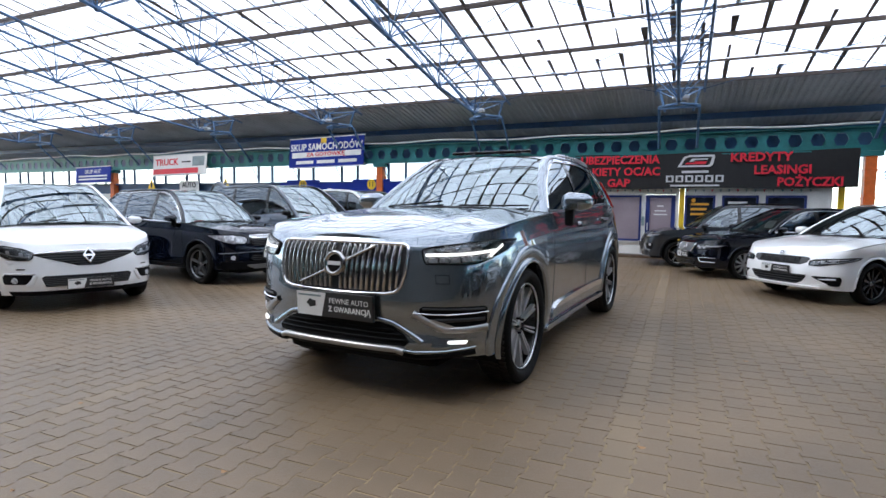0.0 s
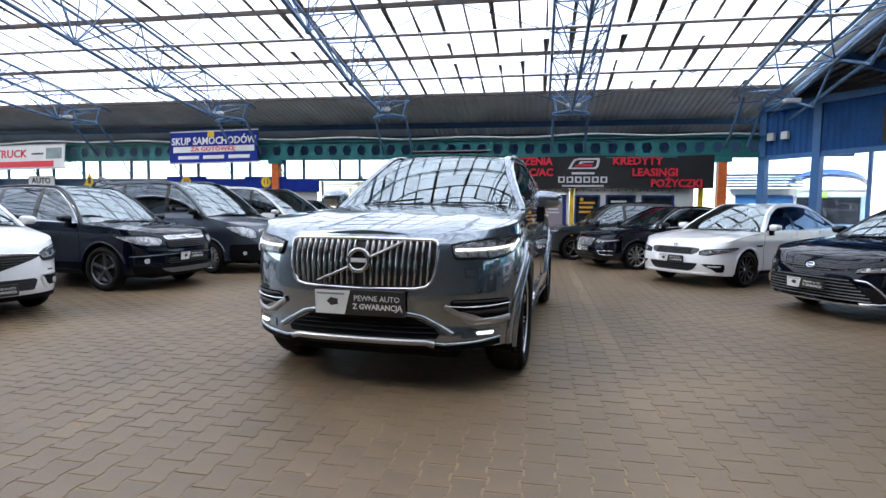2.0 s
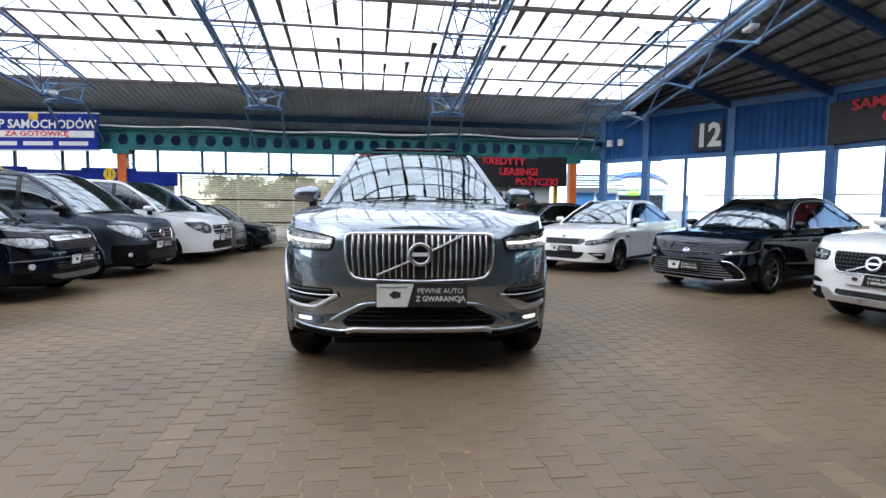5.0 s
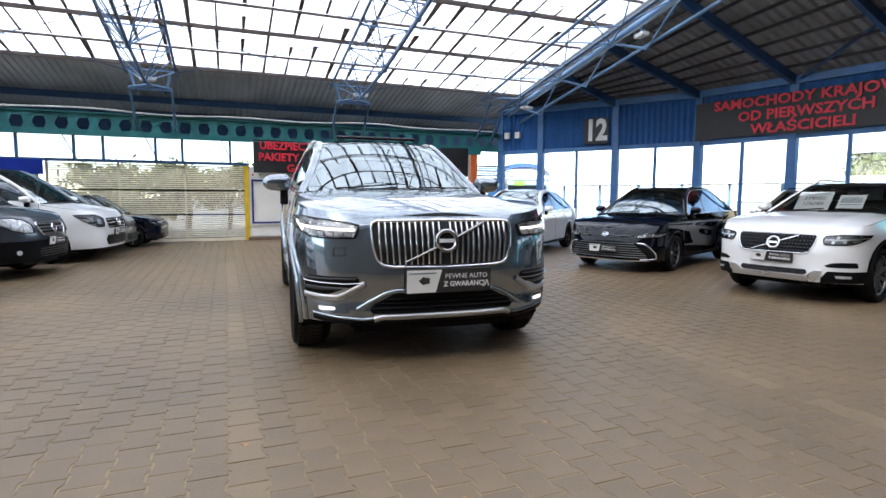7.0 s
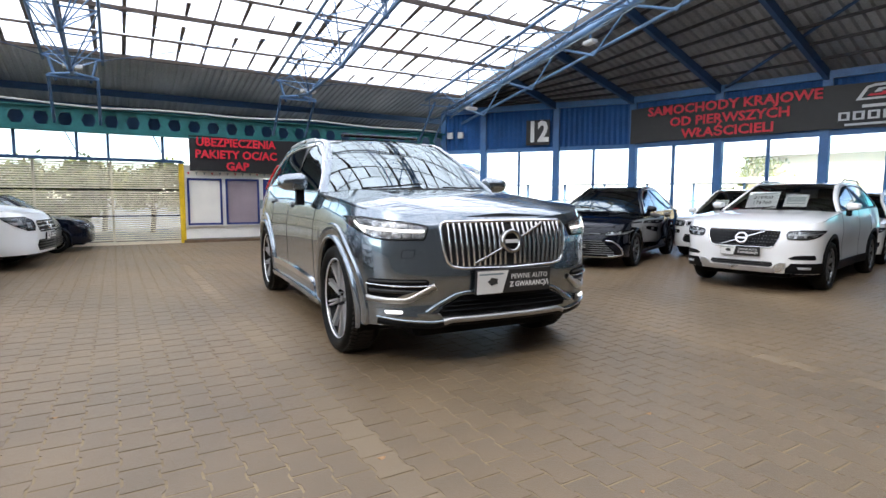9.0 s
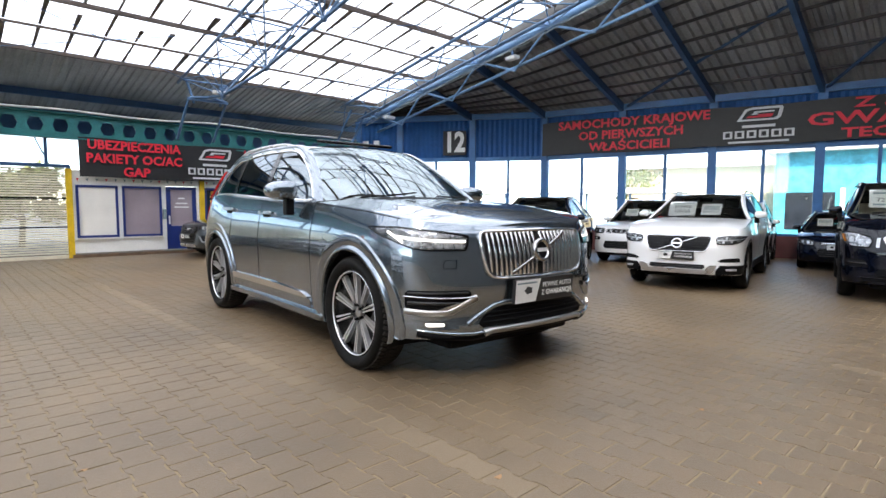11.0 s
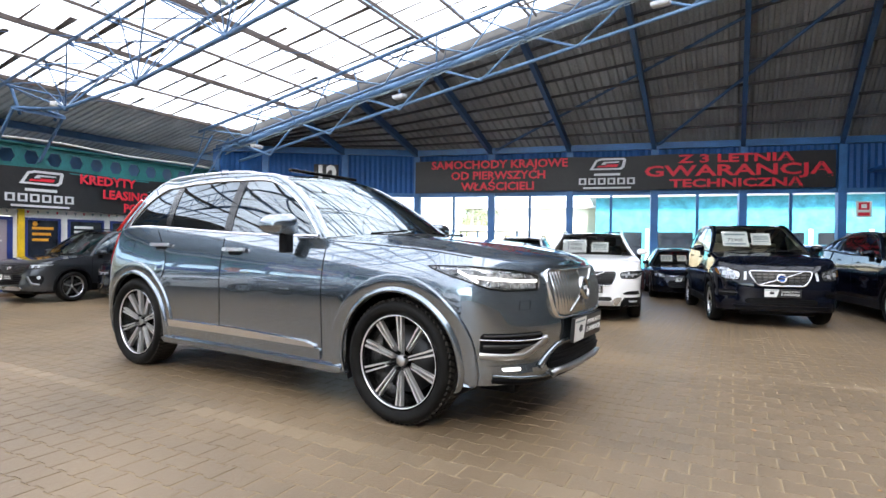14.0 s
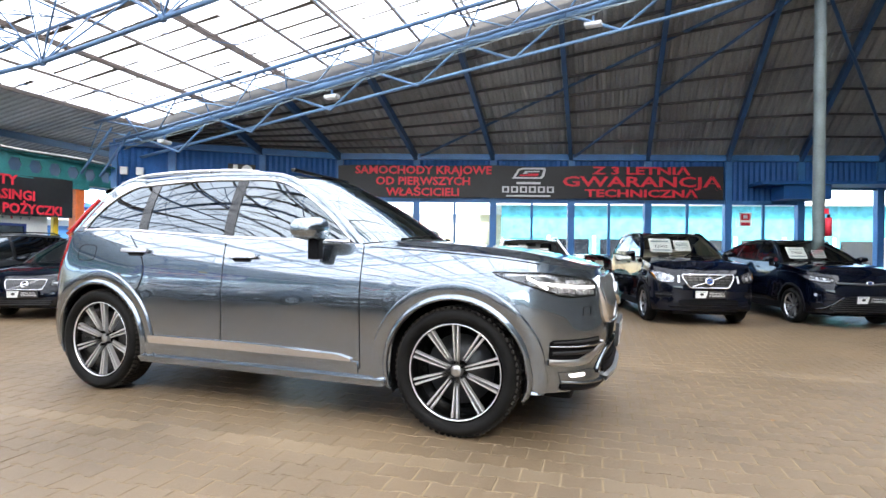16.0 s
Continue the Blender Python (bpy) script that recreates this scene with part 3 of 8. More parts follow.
# window band and supports under the beam
band = thing("window_1", None, "long strip of clear window panes under the beam", "window", kind="structure")
x = -33.0
k = 0
while x < -0.7:
    w = 1.16 if k % 2 else 0.62
    part("pane", boxed(x + 0.03, min(x + w, -0.6) - 0.03, NWALL + 0.06, NWALL + 0.068, 2.03, 2.52), M_WINDOW, band).visible_shadow = False
    part("mullion", boxed(x - 0.03, x + 0.03, NWALL + 0.03, NWALL + 0.10, 1.98, 2.53), M_BLUEDARK, band)
    if k % 2 == 0:
        part("knee_brace", tube(bmesh.new(), (x, NWALL + 0.03, 2.1), (x - 0.2, NWALL - 0.05, 2.52), 0.014, 6), M_BLUEDARK, band)
    x += w
    k += 1
part("window_sill", boxed(-33, -0.55, NWALL + 0.0, NWALL + 0.12, 1.94, 2.0), M_BLUEDARK, band)

# slatted gate
gate = thing("slatted_gate", pose(-2.87, NWALL + 0.12, 0), "cream slatted sliding gate with daylight between slats", "gate")
for i in range(36):
    part("slat", boxed(-2.28, 2.28, -0.010, 0.010, 0.10 + i * 0.0505, 0.10 + i * 0.0505 + 0.034), M_SHUTTER, gate)
for x in (-2.28, -0.76, 0.76):
    part("gate_post", boxed(x, x + 0.05, 0.013, 0.06, 0.02, 1.93), M_SHUTTER, gate)
for z in (0.66, 1.27):
    part("cross_rail", boxed(-2.28, 2.28, -0.022, -0.012, z, z + 0.028), M_BLACK, gate)
part("end_post", boxed(2.28, 2.36, -0.03, 0.05, 0.0, 1.96), M_BLUELIGHT, gate)
part("top_rail", boxed(-2.3, 2.36, -0.03, 0.05, 1.93, 1.99), M_BLUELIGHT, gate)
part("bottom_rail", boxed(-2.3, 2.3, -0.02, 0.06, 0.0, 0.07), M_SHUTTER, gate)

# blue fascia with sector numbers
fas = thing("blue_fascia_board", pose(0, NWALL + 0.0, 0), "blue fascia board carrying yellow sector discs", "fascia")
part("board", boxed(-10.6, -5.15, -0.04, 0.0, 1.62, 1.96, 0.005), M_TARPBLUE, fas)
part("hump", boxed(-7.6, -6.2, -0.05, 0.0, 1.94, 2.06, 0.03), M_TARPBLUE, fas)
part("hump", boxed(-10.3, -8.9, -0.05, 0.0, 1.94, 2.06, 0.03), M_TARPBLUE, fas)
for x, s in ((-6.87, "11"), (-9.6, "10")):
    part("disc", tube(bmesh.new(), (x, -0.055, 1.90), (x, -0.04, 1.90), 0.16, 24, True), M_YELLOW, fas)
    letters(s, 0.22, M_INK, fas, pose(x, -0.058, 1.90, 90))
low = thing("wall_low", None, "low blue and white wall behind the parked vans", "wall", kind="structure")
part("panel", boxed(-33, -5.3, NWALL + 0.12, NWALL + 0.2, 0, 1.62), M_WHITE, low)
part("rail", boxed(-33, -5.3, NWALL + 0.10, NWALL + 0.22, 1.62, 1.94), M_BLUEDARK, low)

# ---- office front ----
off = thing("wall_office", None, "white office front with yellow posts and navy frames", "wall", kind="structure")
OY = NWALL + 0.10
part("plinth", boxed(-0.55, 6.05, OY - 0.06, OY + 0.1, 0.0, 0.07), surf("worn_timber_plinth", (0.16, 0.10, 0.06), 0.8, var=0.3, scale=6), off)
for x0, x1, z0, z1 in ((-0.55, -0.44, 0.1, 1.9), (0.40, 0.49, 0.1, 1.9), (1.35, 1.46, 0.1, 1.9), (2.18, 2.26, 0.1, 1.9), (3.10, 3.25, 0.1, 1.9), (4.05, 4.20, 0.1, 1.9), (5.05, 5.55, 0.1, 1.9), (-0.44, 0.40, 0.1, 0.43), (0.49, 1.35, 0.1, 0.43), (2.40, 3.10, 0.1, 0.43), (3.25, 4.05, 0.1, 0.43), (4.20, 5.05, 0.1, 0.43), (-0.44, 0.40, 1.58, 1.9), (0.49, 1.35, 1.58, 1.9), (1.46, 2.18, 1.60, 1.9), (2.40, 3.10, 1.58, 1.9), (3.25, 4.05, 1.58, 1.9), (4.20, 5.05, 1.58, 1.9)):
    part("wall_panel", boxed(x0, x1, OY, OY + 0.08, z0, z1, 0.003), M_WHITE, off)
for x in (-0.62, 2.27, 5.66):
    part("yellow_post", boxed(x, x + 0.12, OY - 0.04, OY + 0.05, 0.0, 1.92, 0.006), M_YELLOW, off)


def office_window(x0, x1, material, label):
    w = thing("office_window", pose(x0, OY, 0), label, "window", "office windows")
    W = x1 - x0
    for a in ((0, W, 0.43, 0.48), (0, W, 1.53, 1.58), (0, 0.05, 0.48, 1.53), (W - 0.05, W, 0.48, 1.53)):
        part("frame_bar", boxed(a[0], a[1], -0.03, 0.05, a[2], a[3], 0.004), M_NAVY, w)
    part("pane", boxed(0.05, W - 0.05, 0.0, 0.012, 0.48, 1.53), material, w)
    part("sill", boxed(-0.02, W + 0.02, -0.06, 0.0, 0.40, 0.425), M_WHITE, w)
    return w


M_NIGHT = surf("dark_window_film", (0.02, 0.025, 0.035), 0.2, var=0.4, scale=3)
office_window(-0.44, 0.40, M_CREAM, "navy-framed office window with cream blind")
office_window(0.49, 1.35, M_MAUVE, "navy-framed office window with mauve film")
w3 = office_window(2.40, 3.10, M_NIGHT, "dark office window with orange and white print")
w4 = office_window(3.25, 4.05, M_NIGHT, "dark office window with white print")
office_window(4.20, 5.05, M_NIGHT, "dark navy-framed office window")
M_PRINT = surf("orange_print", (0.75, 0.35, 0.03), 0.5)
for w, mt, rows in ((w3, M_PRINT, (1.34, 1.22, 1.10)), (w4, M_PAPER, (1.38, 1.28))):
    for i, z in enumerate(rows):
        part("print_bar", boxed(0.14, 0.56 - 0.05 * i, -0.006, -0.001, z, z + 0.055), mt, w)
part("print_disc", tube(bmesh.new(), (0.2, -0.007, 1.46), (0.2, -0.001, 1.46), 0.05, 10, True), M_PRINT, w3)
d = thing("office_door", pose(1.46, OY, 0.10), "closed navy office door with a frosted upper pane", "door")
for a in ((0, 0.72, 0.0, 0.55), (0, 0.72, 1.42, 1.49), (0, 0.10, 0.55, 1.42), (0.62, 0.72, 0.55, 1.42)):
    part("door_panel", boxed(a[0], a[1], -0.02, 0.04, a[2], a[3], 0.004), M_NAVY, d)
part("pane", boxed(0.10, 0.62, 0.0, 0.01, 0.55, 1.42), M_MAUVE, d)
for i, (z, w) in enumerate(((1.2, 0.16), (1.08, 0.28), (0.99, 0.34))):
    part("print_bar", boxed(0.36 - w / 2, 0.36 + w / 2, -0.006, -0.001, z, z + 0.03), M_PAPER, d)
part("door_handle", boxed(0.04, 0.07, -0.07, -0.02, 0.60, 0.80, 0.006), M_SILVER, d)
part("letter_box", boxed(-0.09, -0.02, -0.06, -0.01, 0.72, 0.95, 0.006), M_GREYPOST, d)
# little round marks strung along the office top
pn = thing("bunting", pose(0, OY - 0.03, 0), "thin string of small red and grey pennants", "bunting")
for i in range(30):
    x = -0.4 + i * 0.19
    b2 = bmesh.new()
    b2.faces.new([b2.verts.new(q) for q in ((x - 0.03, 0, 1.72), (x + 0.03, 0, 1.72), (x, 0, 1.66))])
    part("pennant", b2, M_RED if i % 3 == 0 else M_GREYPOST, pn)


# ---- banners ----
def cloth(w, h, seed, nx=40, nz=8, amp=0.02):
    r = random.Random(seed)
    ph = [r.uniform(0, 6) for _ in range(4)]
    vs, fs = [], []
    for j in range(nz + 1):
        for i in range(nx + 1):
            x, z = w * i / nx, h * j / nz
            sag = 0.012 * math.sin(x * 2.1 + ph[0]) * (0.4 + abs(2 * j / nz - 1))
            y = amp * (math.sin(x * 1.7 + z * 2 + ph[1]) * 0.5 + 0.3 * math.sin(x * 5 + z * 3 + ph[2]))
            vs.append((x, y, z + sag))
    for j in range(nz):
        for i in range(nx):
            a = j * (nx + 1) + i
            fs.append((a, a + 1, a + nx + 2, a + nx + 1))
    return vs, fs


def logo(parent, x, z, s, y=-0.03):
    """Plain badge: a rounded bent bar with a red and silver middle and bars below."""
    def slab(pts, mat_, dy=0.0):
        b = bmesh.new()
        b.faces.new([b.verts.new((x + 1.42 * s * px, y + dy, z + s * pz)) for px, pz in pts])
        part("badge_shape", b, mat_, parent)
    slab(((-0.62, 0.10), (-0.40, 0.62), (-0.2, 0.70), (0.62, 0.70), (0.66, 0.60), (-0.2, 0.60), (-0.34, 0.54), (-0.52, 0.10)), M_SILVER)
    slab(((0.56, 0.60), (0.66, 0.60), (0.60, 0.22), (0.50, 0.10), (-0.52, 0.10), (-0.50, 0.18), (0.42, 0.18), (0.50, 0.26)), M_SILVER)
    slab(((-0.22, 0.36), (-0.12, 0.52), (0.42, 0.52), (0.42, 0.46), (-0.06, 0.44), (-0.02, 0.38)), M_SILVER, -0.002)
    slab(((-0.36, 0.24), (0.34, 0.24), (0.40, 0.38), (-0.02, 0.38), (-0.04, 0.32), (-0.30, 0.32)), M_RED, -0.002)
    for x0, x1, z0, z1 in ((-0.46, 0.46, -0.20, -0.08), (-0.84, 0.84, -0.88, -0.79)):
        slab(((x0, z0), (x1, z0), (x1, z1), (x0, z1)), M_SILVER)
    # a row of six plain hollow blocks
    for i in range(6):
        a, b, c, d, k = -1.0 + 0.34 * i, -0.73 + 0.34 * i, -0.66, -0.32, 0.07
        for q in ((a, b, c, c + k), (a, b, d - k, d), (a, a + k, c + k, d - k), (b - k, b, c + k, d - k)):
            slab(((q[0], q[2]), (q[1], q[2]), (q[1], q[3]), (q[0], q[3])), M_SILVER)


ban = thing("insurance_banner", pose(-0.38, NWALL - 0.10, 1.74), "black banner with red letters and a silver badge", "banner")
part("cloth", cloth(6.36, 0.84, 1), M_BANNER, ban, smooth=True)
for s, x, z, h, st in (("UBEZPIECZENIA", 1.15, 0.70, 0.24, 1.0), ("PAKIETY OC/AC", 1.15, 0.41, 0.24, 1.03), ("GAP", 1.15, 0.13, 0.24, 1.1), ("KREDYTY", 4.40, 0.70, 0.24, 1.1), ("LEASINGI", 4.86, 0.41, 0.24, 1.05), ("POŻYCZKI", 5.42, 0.13, 0.24, 1.0)):
    letters(s, h * 1.14, M_RED, ban, pose(x, -0.04, z, 90), stretch=st, bold=0.008)
logo(ban, 2.98, 0.46, 0.47, -0.04)

ex = Vector((E_POSTS[8][0] - E_POSTS[3][0], E_POSTS[8][1] - E_POSTS[3][1], 0))
ban = thing("warranty_banner", pose(E_POSTS[3][0] - 0.14, E_POSTS[3][1], 2.56, 0, 0, math.degrees(math.atan2(ex.y, ex.x))), "long black banner with red letters and a silver badge", "banner")
part("cloth", cloth(10.42, 0.89, 2, 60), M_BANNER, ban, smooth=True)
for s, x, z, h, st in (("SAMOCHODY KRAJOWE", 2.42, 0.75, 0.27, 1.12), ("OD PIERWSZYCH", 2.42, 0.45, 0.27, 1.1), ("WŁAŚCICIELI", 2.42, 0.15, 0.27, 1.12), ("Z 3 LETNIĄ", 8.47, 0.76, 0.25, 1.85), ("GWARANCJĄ", 8.47, 0.46, 0.34, 1.82), ("TECHNICZNĄ", 8.47, 0.15, 0.25, 1.68)):
    letters(s, h * 1.11, M_RED, ban, pose(x * 0.972, -0.04, z, 90), stretch=st, bold=0.008)
logo(ban, 5.22, 0.49, 0.50, -0.04)


def hung_sign(x0, x1, z0, z1, y, material, label, skew=0.0):
    s = thing("hanging_sign", pose(x0, y, z0 - 0.01 * (x1 - x0), -6, -1.2, 0), label, "sign", "signs on the beam")
    part("board", boxed(0, x1 - x0, 0, 0.03, 0, z1 - z0, 0.006), material, s)
    part("frame_rail", boxed(-0.02, x1 - x0 + 0.02, -0.01, 0.05, -0.03, 0.0), M_SILVER, s)
    part("frame_rail", boxed(-0.02, x1 - x0 + 0.02, -0.01, 0.05, z1 - z0, z1 - z0 + 0.03), M_SILVER, s)
    for x in (0.15, x1 - x0 - 0.15):
        part("bracket", boxed(x - 0.02, x + 0.02, 0.03, NWALL - y + 0.1, 2.62 - z0 - 0.1, 2.62 - z0 - 0.04), M_SILVER, s)
    return s


s = hung_sign(-9.95, -7.0, 2.46, 3.36, NWALL - 0.32, M_TARPBLUE, "blue board with white lettering and a crest")
letters("SKUP SAMOCHODÓW", 0.30, M_PAPER, s, pose(1.48, -0.008, 0.62, 90), stretch=0.93, bold=0.006)
part("stripe", boxed(0.12, 2.85, -0.006, -0.001, 0.30, 0.47), M_PAPER, s)
letters("ZA GOTÓWKĘ", 0.17, M_RED, s, pose(1.48, -0.012, 0.385, 90), stretch=1.3, bold=0.003)
for i in range(3):
    part("print_bar", boxed(0.30 + i * 0.85, 1.0 + i * 0.85, -0.006, -0.001, 0.10, 0.20), M_PAPER, s)
part("crest", boxed(1.28, 1.5, -0.006, -0.001, 0.74, 0.90), M_YELLOW, s)
s = hung_sign(-16.6, -13.8, 2.3, 3.0, NWALL - 0.3, M_PAPER, "white board with red lettering and a red foot")
letters("TRUCK", 0.34, M_RED, s, pose(0.75, -0.008, 0.45, 90), stretch=1.1, bold=0.006)
part("red_foot", boxed(0.02, 2.4, -0.006, -0.001, 0.03, 0.22), M_RED, s)
part("print_bar", boxed(1.55, 2.0, -0.006, -0.001, 0.42, 0.47), M_INK, s)
part("picture_patch", boxed(2.1, 2.7, -0.006, -0.001, 0.28, 0.62), M_GREYPOST, s)
s = hung_sign(-21.3, -19.1, 2.05, 2.65, NWALL - 0.3, M_TARPBLUE, "small blue board with white lettering")
letters("SKUP AUT", 0.22, M_PAPER, s, pose(1.1, -0.008, 0.42, 90))
for z in (0.1, 0.22):
    part("print_bar", boxed(0.2, 2.0, -0.006, -0.001, z, z + 0.06), M_PAPER, s)
s = thing("auto_sign", pose(-14.95, NWALL - 0.06, 1.80), "small white sign with black lettering", "sign")
part("board", boxed(-0.5, 0.5, 0, 0.02, -0.22, 0.28, 0.004), M_PAPER, s)
letters("AUTO", 0.26, M_INK, s, pose(0, -0.006, 0.12, 90), bold=0.005)
part("print_bar", boxed(-0.35, 0.35, -0.005, 0, -0.15, -0.05), M_INK, s)
for x in (-17.0, -13.1):
    s = thing("warning_triangle", pose(x, NWALL - 0.06, 1.98), "yellow triangular warning sign under the beam", "sign", "warning signs")
    b2 = bmesh.new()
    b2.faces.new([b2.verts.new(q) for q in ((-0.22, 0, -0.2), (0.22, 0, -0.2), (0, 0, 0.2))])
    part("plate", b2, M_YELLOW, s)
    part("stem", boxed(-0.02, 0.02, 0.002, 0.18, -0.34, -0.02), M_GREYPOST, s)
    part("mark", boxed(-0.05, 0.05, -0.006, -0.001, -0.14, 0.05), M_INK, s)

# ---- east side wall ----
wall_e = thing("wall_east", None, "blue steel and glass wall with sheet panels above", "wall", kind="structure")
for k, ((xa, ya), (xb, yb)) in enumerate(zip(E_POSTS, E_POSTS[1:])):
    W, ang = math.dist((xa, ya), (xb, yb)), math.degrees(math.atan2(yb - ya, xb - xa))
    F = pose(xa, ya, 0, 0, 0, ang)

    def local(name, material, *a, **kw):
        ob = part(name, boxed(*a, **kw), material, wall_e)
        ob.matrix_basis = F
        return ob
    local("post", M_POSTBLUE, -0.09, 0.09, -0.09, 0.09, 0, Z_PLATE, bevel=0.008)
    local("top_plate", M_POSTBLUE, 0.0, W, -0.11, 0.07, Z_PLATE - 0.06, Z_PLATE + 0.10)
    z_lin = Z_LINTEL if k < 9 else Z_LINTEL + 0.42
    local("lintel", M_POSTBLUE, 0.09, W - 0.09, -0.05, 0.05, z_lin - 0.05, z_lin + 0.06)
    local("plinth", M_DARKRED, 0.09, W - 0.09, -0.06, 0.06, 0, Z_SILL)
    local("window_sill", M_POSTBLUE, 0.09, W - 0.09, -0.05, 0.05, Z_SILL, Z_SILL + 0.05)
    if k >= 1 and k != 9:
        local("mullion", M_POSTBLUE, W / 2 - 0.035, W / 2 + 0.035, -0.03, 0.03, Z_SILL + 0.05, z_lin - 0.05)
    for x0, x1 in ((0.09, W / 2 - 0.035), (W / 2 + 0.035, W - 0.09)):
        local("pane", M_WINDOW, x0, x1, -0.004, 0.004, Z_SILL + 0.05, z_lin - 0.05).visible_shadow = False
    b2 = bmesh.new()
    n = int((W - 0.18) / 0.07)
    row = [[], []]
    for i in range(n + 1):
        for r, z in zip(row, (z_lin + 0.06, Z_PLATE - 0.06)):
            r.append(b2.verts.new((0.09 + (W - 0.18) * i / n, 0.0 if i % 2 else -0.022, z)))
    for i in range(n):
        b2.faces.new((row[0][i], row[0][i + 1], row[1][i + 1], row[1][i]))
    part("sheet_panel", b2, M_BLUEWALL, wall_e).matrix_basis = F
F = pose(7.23, 9.71, 0, 0, 0, math.degrees(math.atan2(7.91 - 9.71, 8.45 - 7.23)))
s = thing("sector_sign", F @ pose(1.66, -0.12, 2.97), "black square sign with white sector number twelve", "sign")
part("board", boxed(-0.34, 0.34, 0, 0.02, -0.35, 0.35, 0.004), M_BANNER, s)
letters("12", 0.78, M_PAPER, s, pose(0, -0.008, 0.0, 90), bold=0.03, stretch=0.8)
F0 = pose(6.5, 10.8, 0, 0, 0, math.degrees(math.atan2(-1.09, 0.73)))
for x in (0.25, 0.6):
    tagged(part("junction_box", boxed(-0.08, 0.08, -0.05, 0.05, -0.09, 0.09, 0.006), M_LAMPBODY), "small grey-white junction box on the wall", "box", "junction boxes").matrix_basis = F0 @ pose(x, -0.12, 3.0)
# entrance hood further along
F = pose(E_POSTS[8][0], E_POSTS[8][1], 0, 0, 0, math.degrees(math.atan2(-1.9, 0.36)))
h = thing("entrance_hood", F @ pose(0.9, -0.6, 2.41), "blue sheet-metal hood over an entrance", "hood")
part("canopy", boxed(0.2, 1.35, -0.1, 0.55, 0.14, 0.50, 0.01), M_BLUEWALL, h)
part("lip", boxed(-0.4, 4.6, -0.25, 0.55, 0.50, 0.58, 0.01), M_BLUEWALL, h)
s = thing("notice_sign", F @ pose(0.43, -0.10, 2.05) @ Matrix.Scale(0.78, 4), "white and red square notice on the glass", "sign")
part("plate", boxed(-0.2, 0.2, 0, 0.01, -0.24, 0.24), M_PAPER, s)
part("print_ring", boxed(-0.14, 0.14, -0.006, -0.001, -0.02, 0.2), M_RED, s)
part("print_ring", boxed(-0.07, 0.07, -0.01, -0.006, 0.03, 0.15), M_PAPER, s)
part("print_bar", boxed(-0.15, 0.15, -0.006, -0.001, -0.2, -0.1), M_RED, s)

# ---- unseen walls added south and west to cut light, and side posts ----
# both walls are added out of view, to dim the hall and its reflections
for name, a in (("wall_south", (-34, 13.2, -9.8, -9.6, 0, 7.0)), ("wall_west", (-34.2, -34, -27, 14.0, 0, 2.6))):
    tagged(part(name, boxed(*a), M_GREYWALL), "plain grey unseen wall added to cut light", "wall", kind="structure")
for k in range(11):
    c = part("side_post", tube(bmesh.new(), (-33.8 + 4.7 * k, -26.8, 0), (-33.8 + 4.7 * k, -26.8, 3.45), 0.09, 10), M_GREYPOST)
    tagged(c, "grey-green round steel post at the open side", "post", "side posts")

# ---- outside ----
b = thing("turquoise_building", pose(24.0, -10.0, 0, 0, 0, -80), "turquoise clad low shop building with dark windows", "building")
part("wall", boxed(-14, 16, 0, 6, 0, 3.3), M_TURQ, b)
part("roof_edge", boxed(-14.3, 16.3, -0.6, 6.3, 3.3, 3.7), M_PAPER, b)
for i in range(14):
    part("window", boxed(-13.6 + 2.1 * i, -12.0 + 2.1 * i, -0.03, 0.0, 0.3, 1.75), M_NIGHT, b)
    part("pilaster", boxed(-11.85 + 2.1 * i, -11.7 + 2.1 * i, -0.06, -0.0, 0.0, 1.9), M_PAPER, b)
b = thing("beige_building", pose(26, 8, 0, 0, 0, -75), "distant beige low building with a pale roof", "building")
part("wall", boxed(-4, 7, 0, 5, 0, 3.2), surf("beige_render", (0.72, 0.60, 0.40), 0.8), b)
part("roof", boxed(-4.4, 7.4, -0.5, 5.5, 3.2, 3.6), M_PAPER, b)
M_TARPSHINE = surf("blue_tarpaulin", (0.015, 0.10, 0.42), 0.45, var=0.3, scale=3, grain=9, bump=0.15)
M_KIOSK = surf("pale_blue_kiosk_board", (0.35, 0.52, 0.72), 0.5)
b = thing("blue_kiosk", pose(10.55, 16.6, 0, 0, 0, -25), "market kiosk with a rounded blue tarpaulin roof", "kiosk")
part("wall", boxed(-1.0, 1.2, 0, 1.7, 0, 1.95), M_KIOSK, b)
part("eaves_band", boxed(-1.1, 1.3, -0.08, 1.78, 1.95, 2.1), M_PAPER, b)
rows = []
for j in range(13):
    y = -0.1 + 1.9 * j / 12
    rows.append([(0.1 + 1.15 * math.cos(a), y, 2.08 + (0.62 + 0.02 * math.sin(5 * j)) * math.sin(a) ** 0.8 * (0.55 + 0.45 * math.sin(math.pi * (j + 1) / 14))) for a in np.linspace(0.0, math.pi, 17)])
part("tarpaulin_roof", grid_like(rows), M_TARPSHINE, b, smooth=True)
part("window_strip", boxed(-0.85, 1.05, -0.03, 0.0, 0.8, 1.7), M_NIGHT, b)
part("green_notice", boxed(-0.35, 0.15, -0.10, -0.08, 1.68, 1.88), surf("green_notice", (0.2, 0.5, 0.05)), b)
b = thing("slatted_kiosk", pose(8.7, 15.6, 0, 0, 0, -8), "white-framed kiosk with blue panes and a louvred roof", "kiosk")
part("frame", boxed(-1.35, 0.6, 0, 1.5, 0, 1.95), M_PAPER, b)
for x0, x1 in ((-1.2, -0.35), (-0.25, 0.5)):
    part("pane", boxed(x0, x1, -0.02, 0.0, 0.7, 1.75), M_POSTBLUE, b)
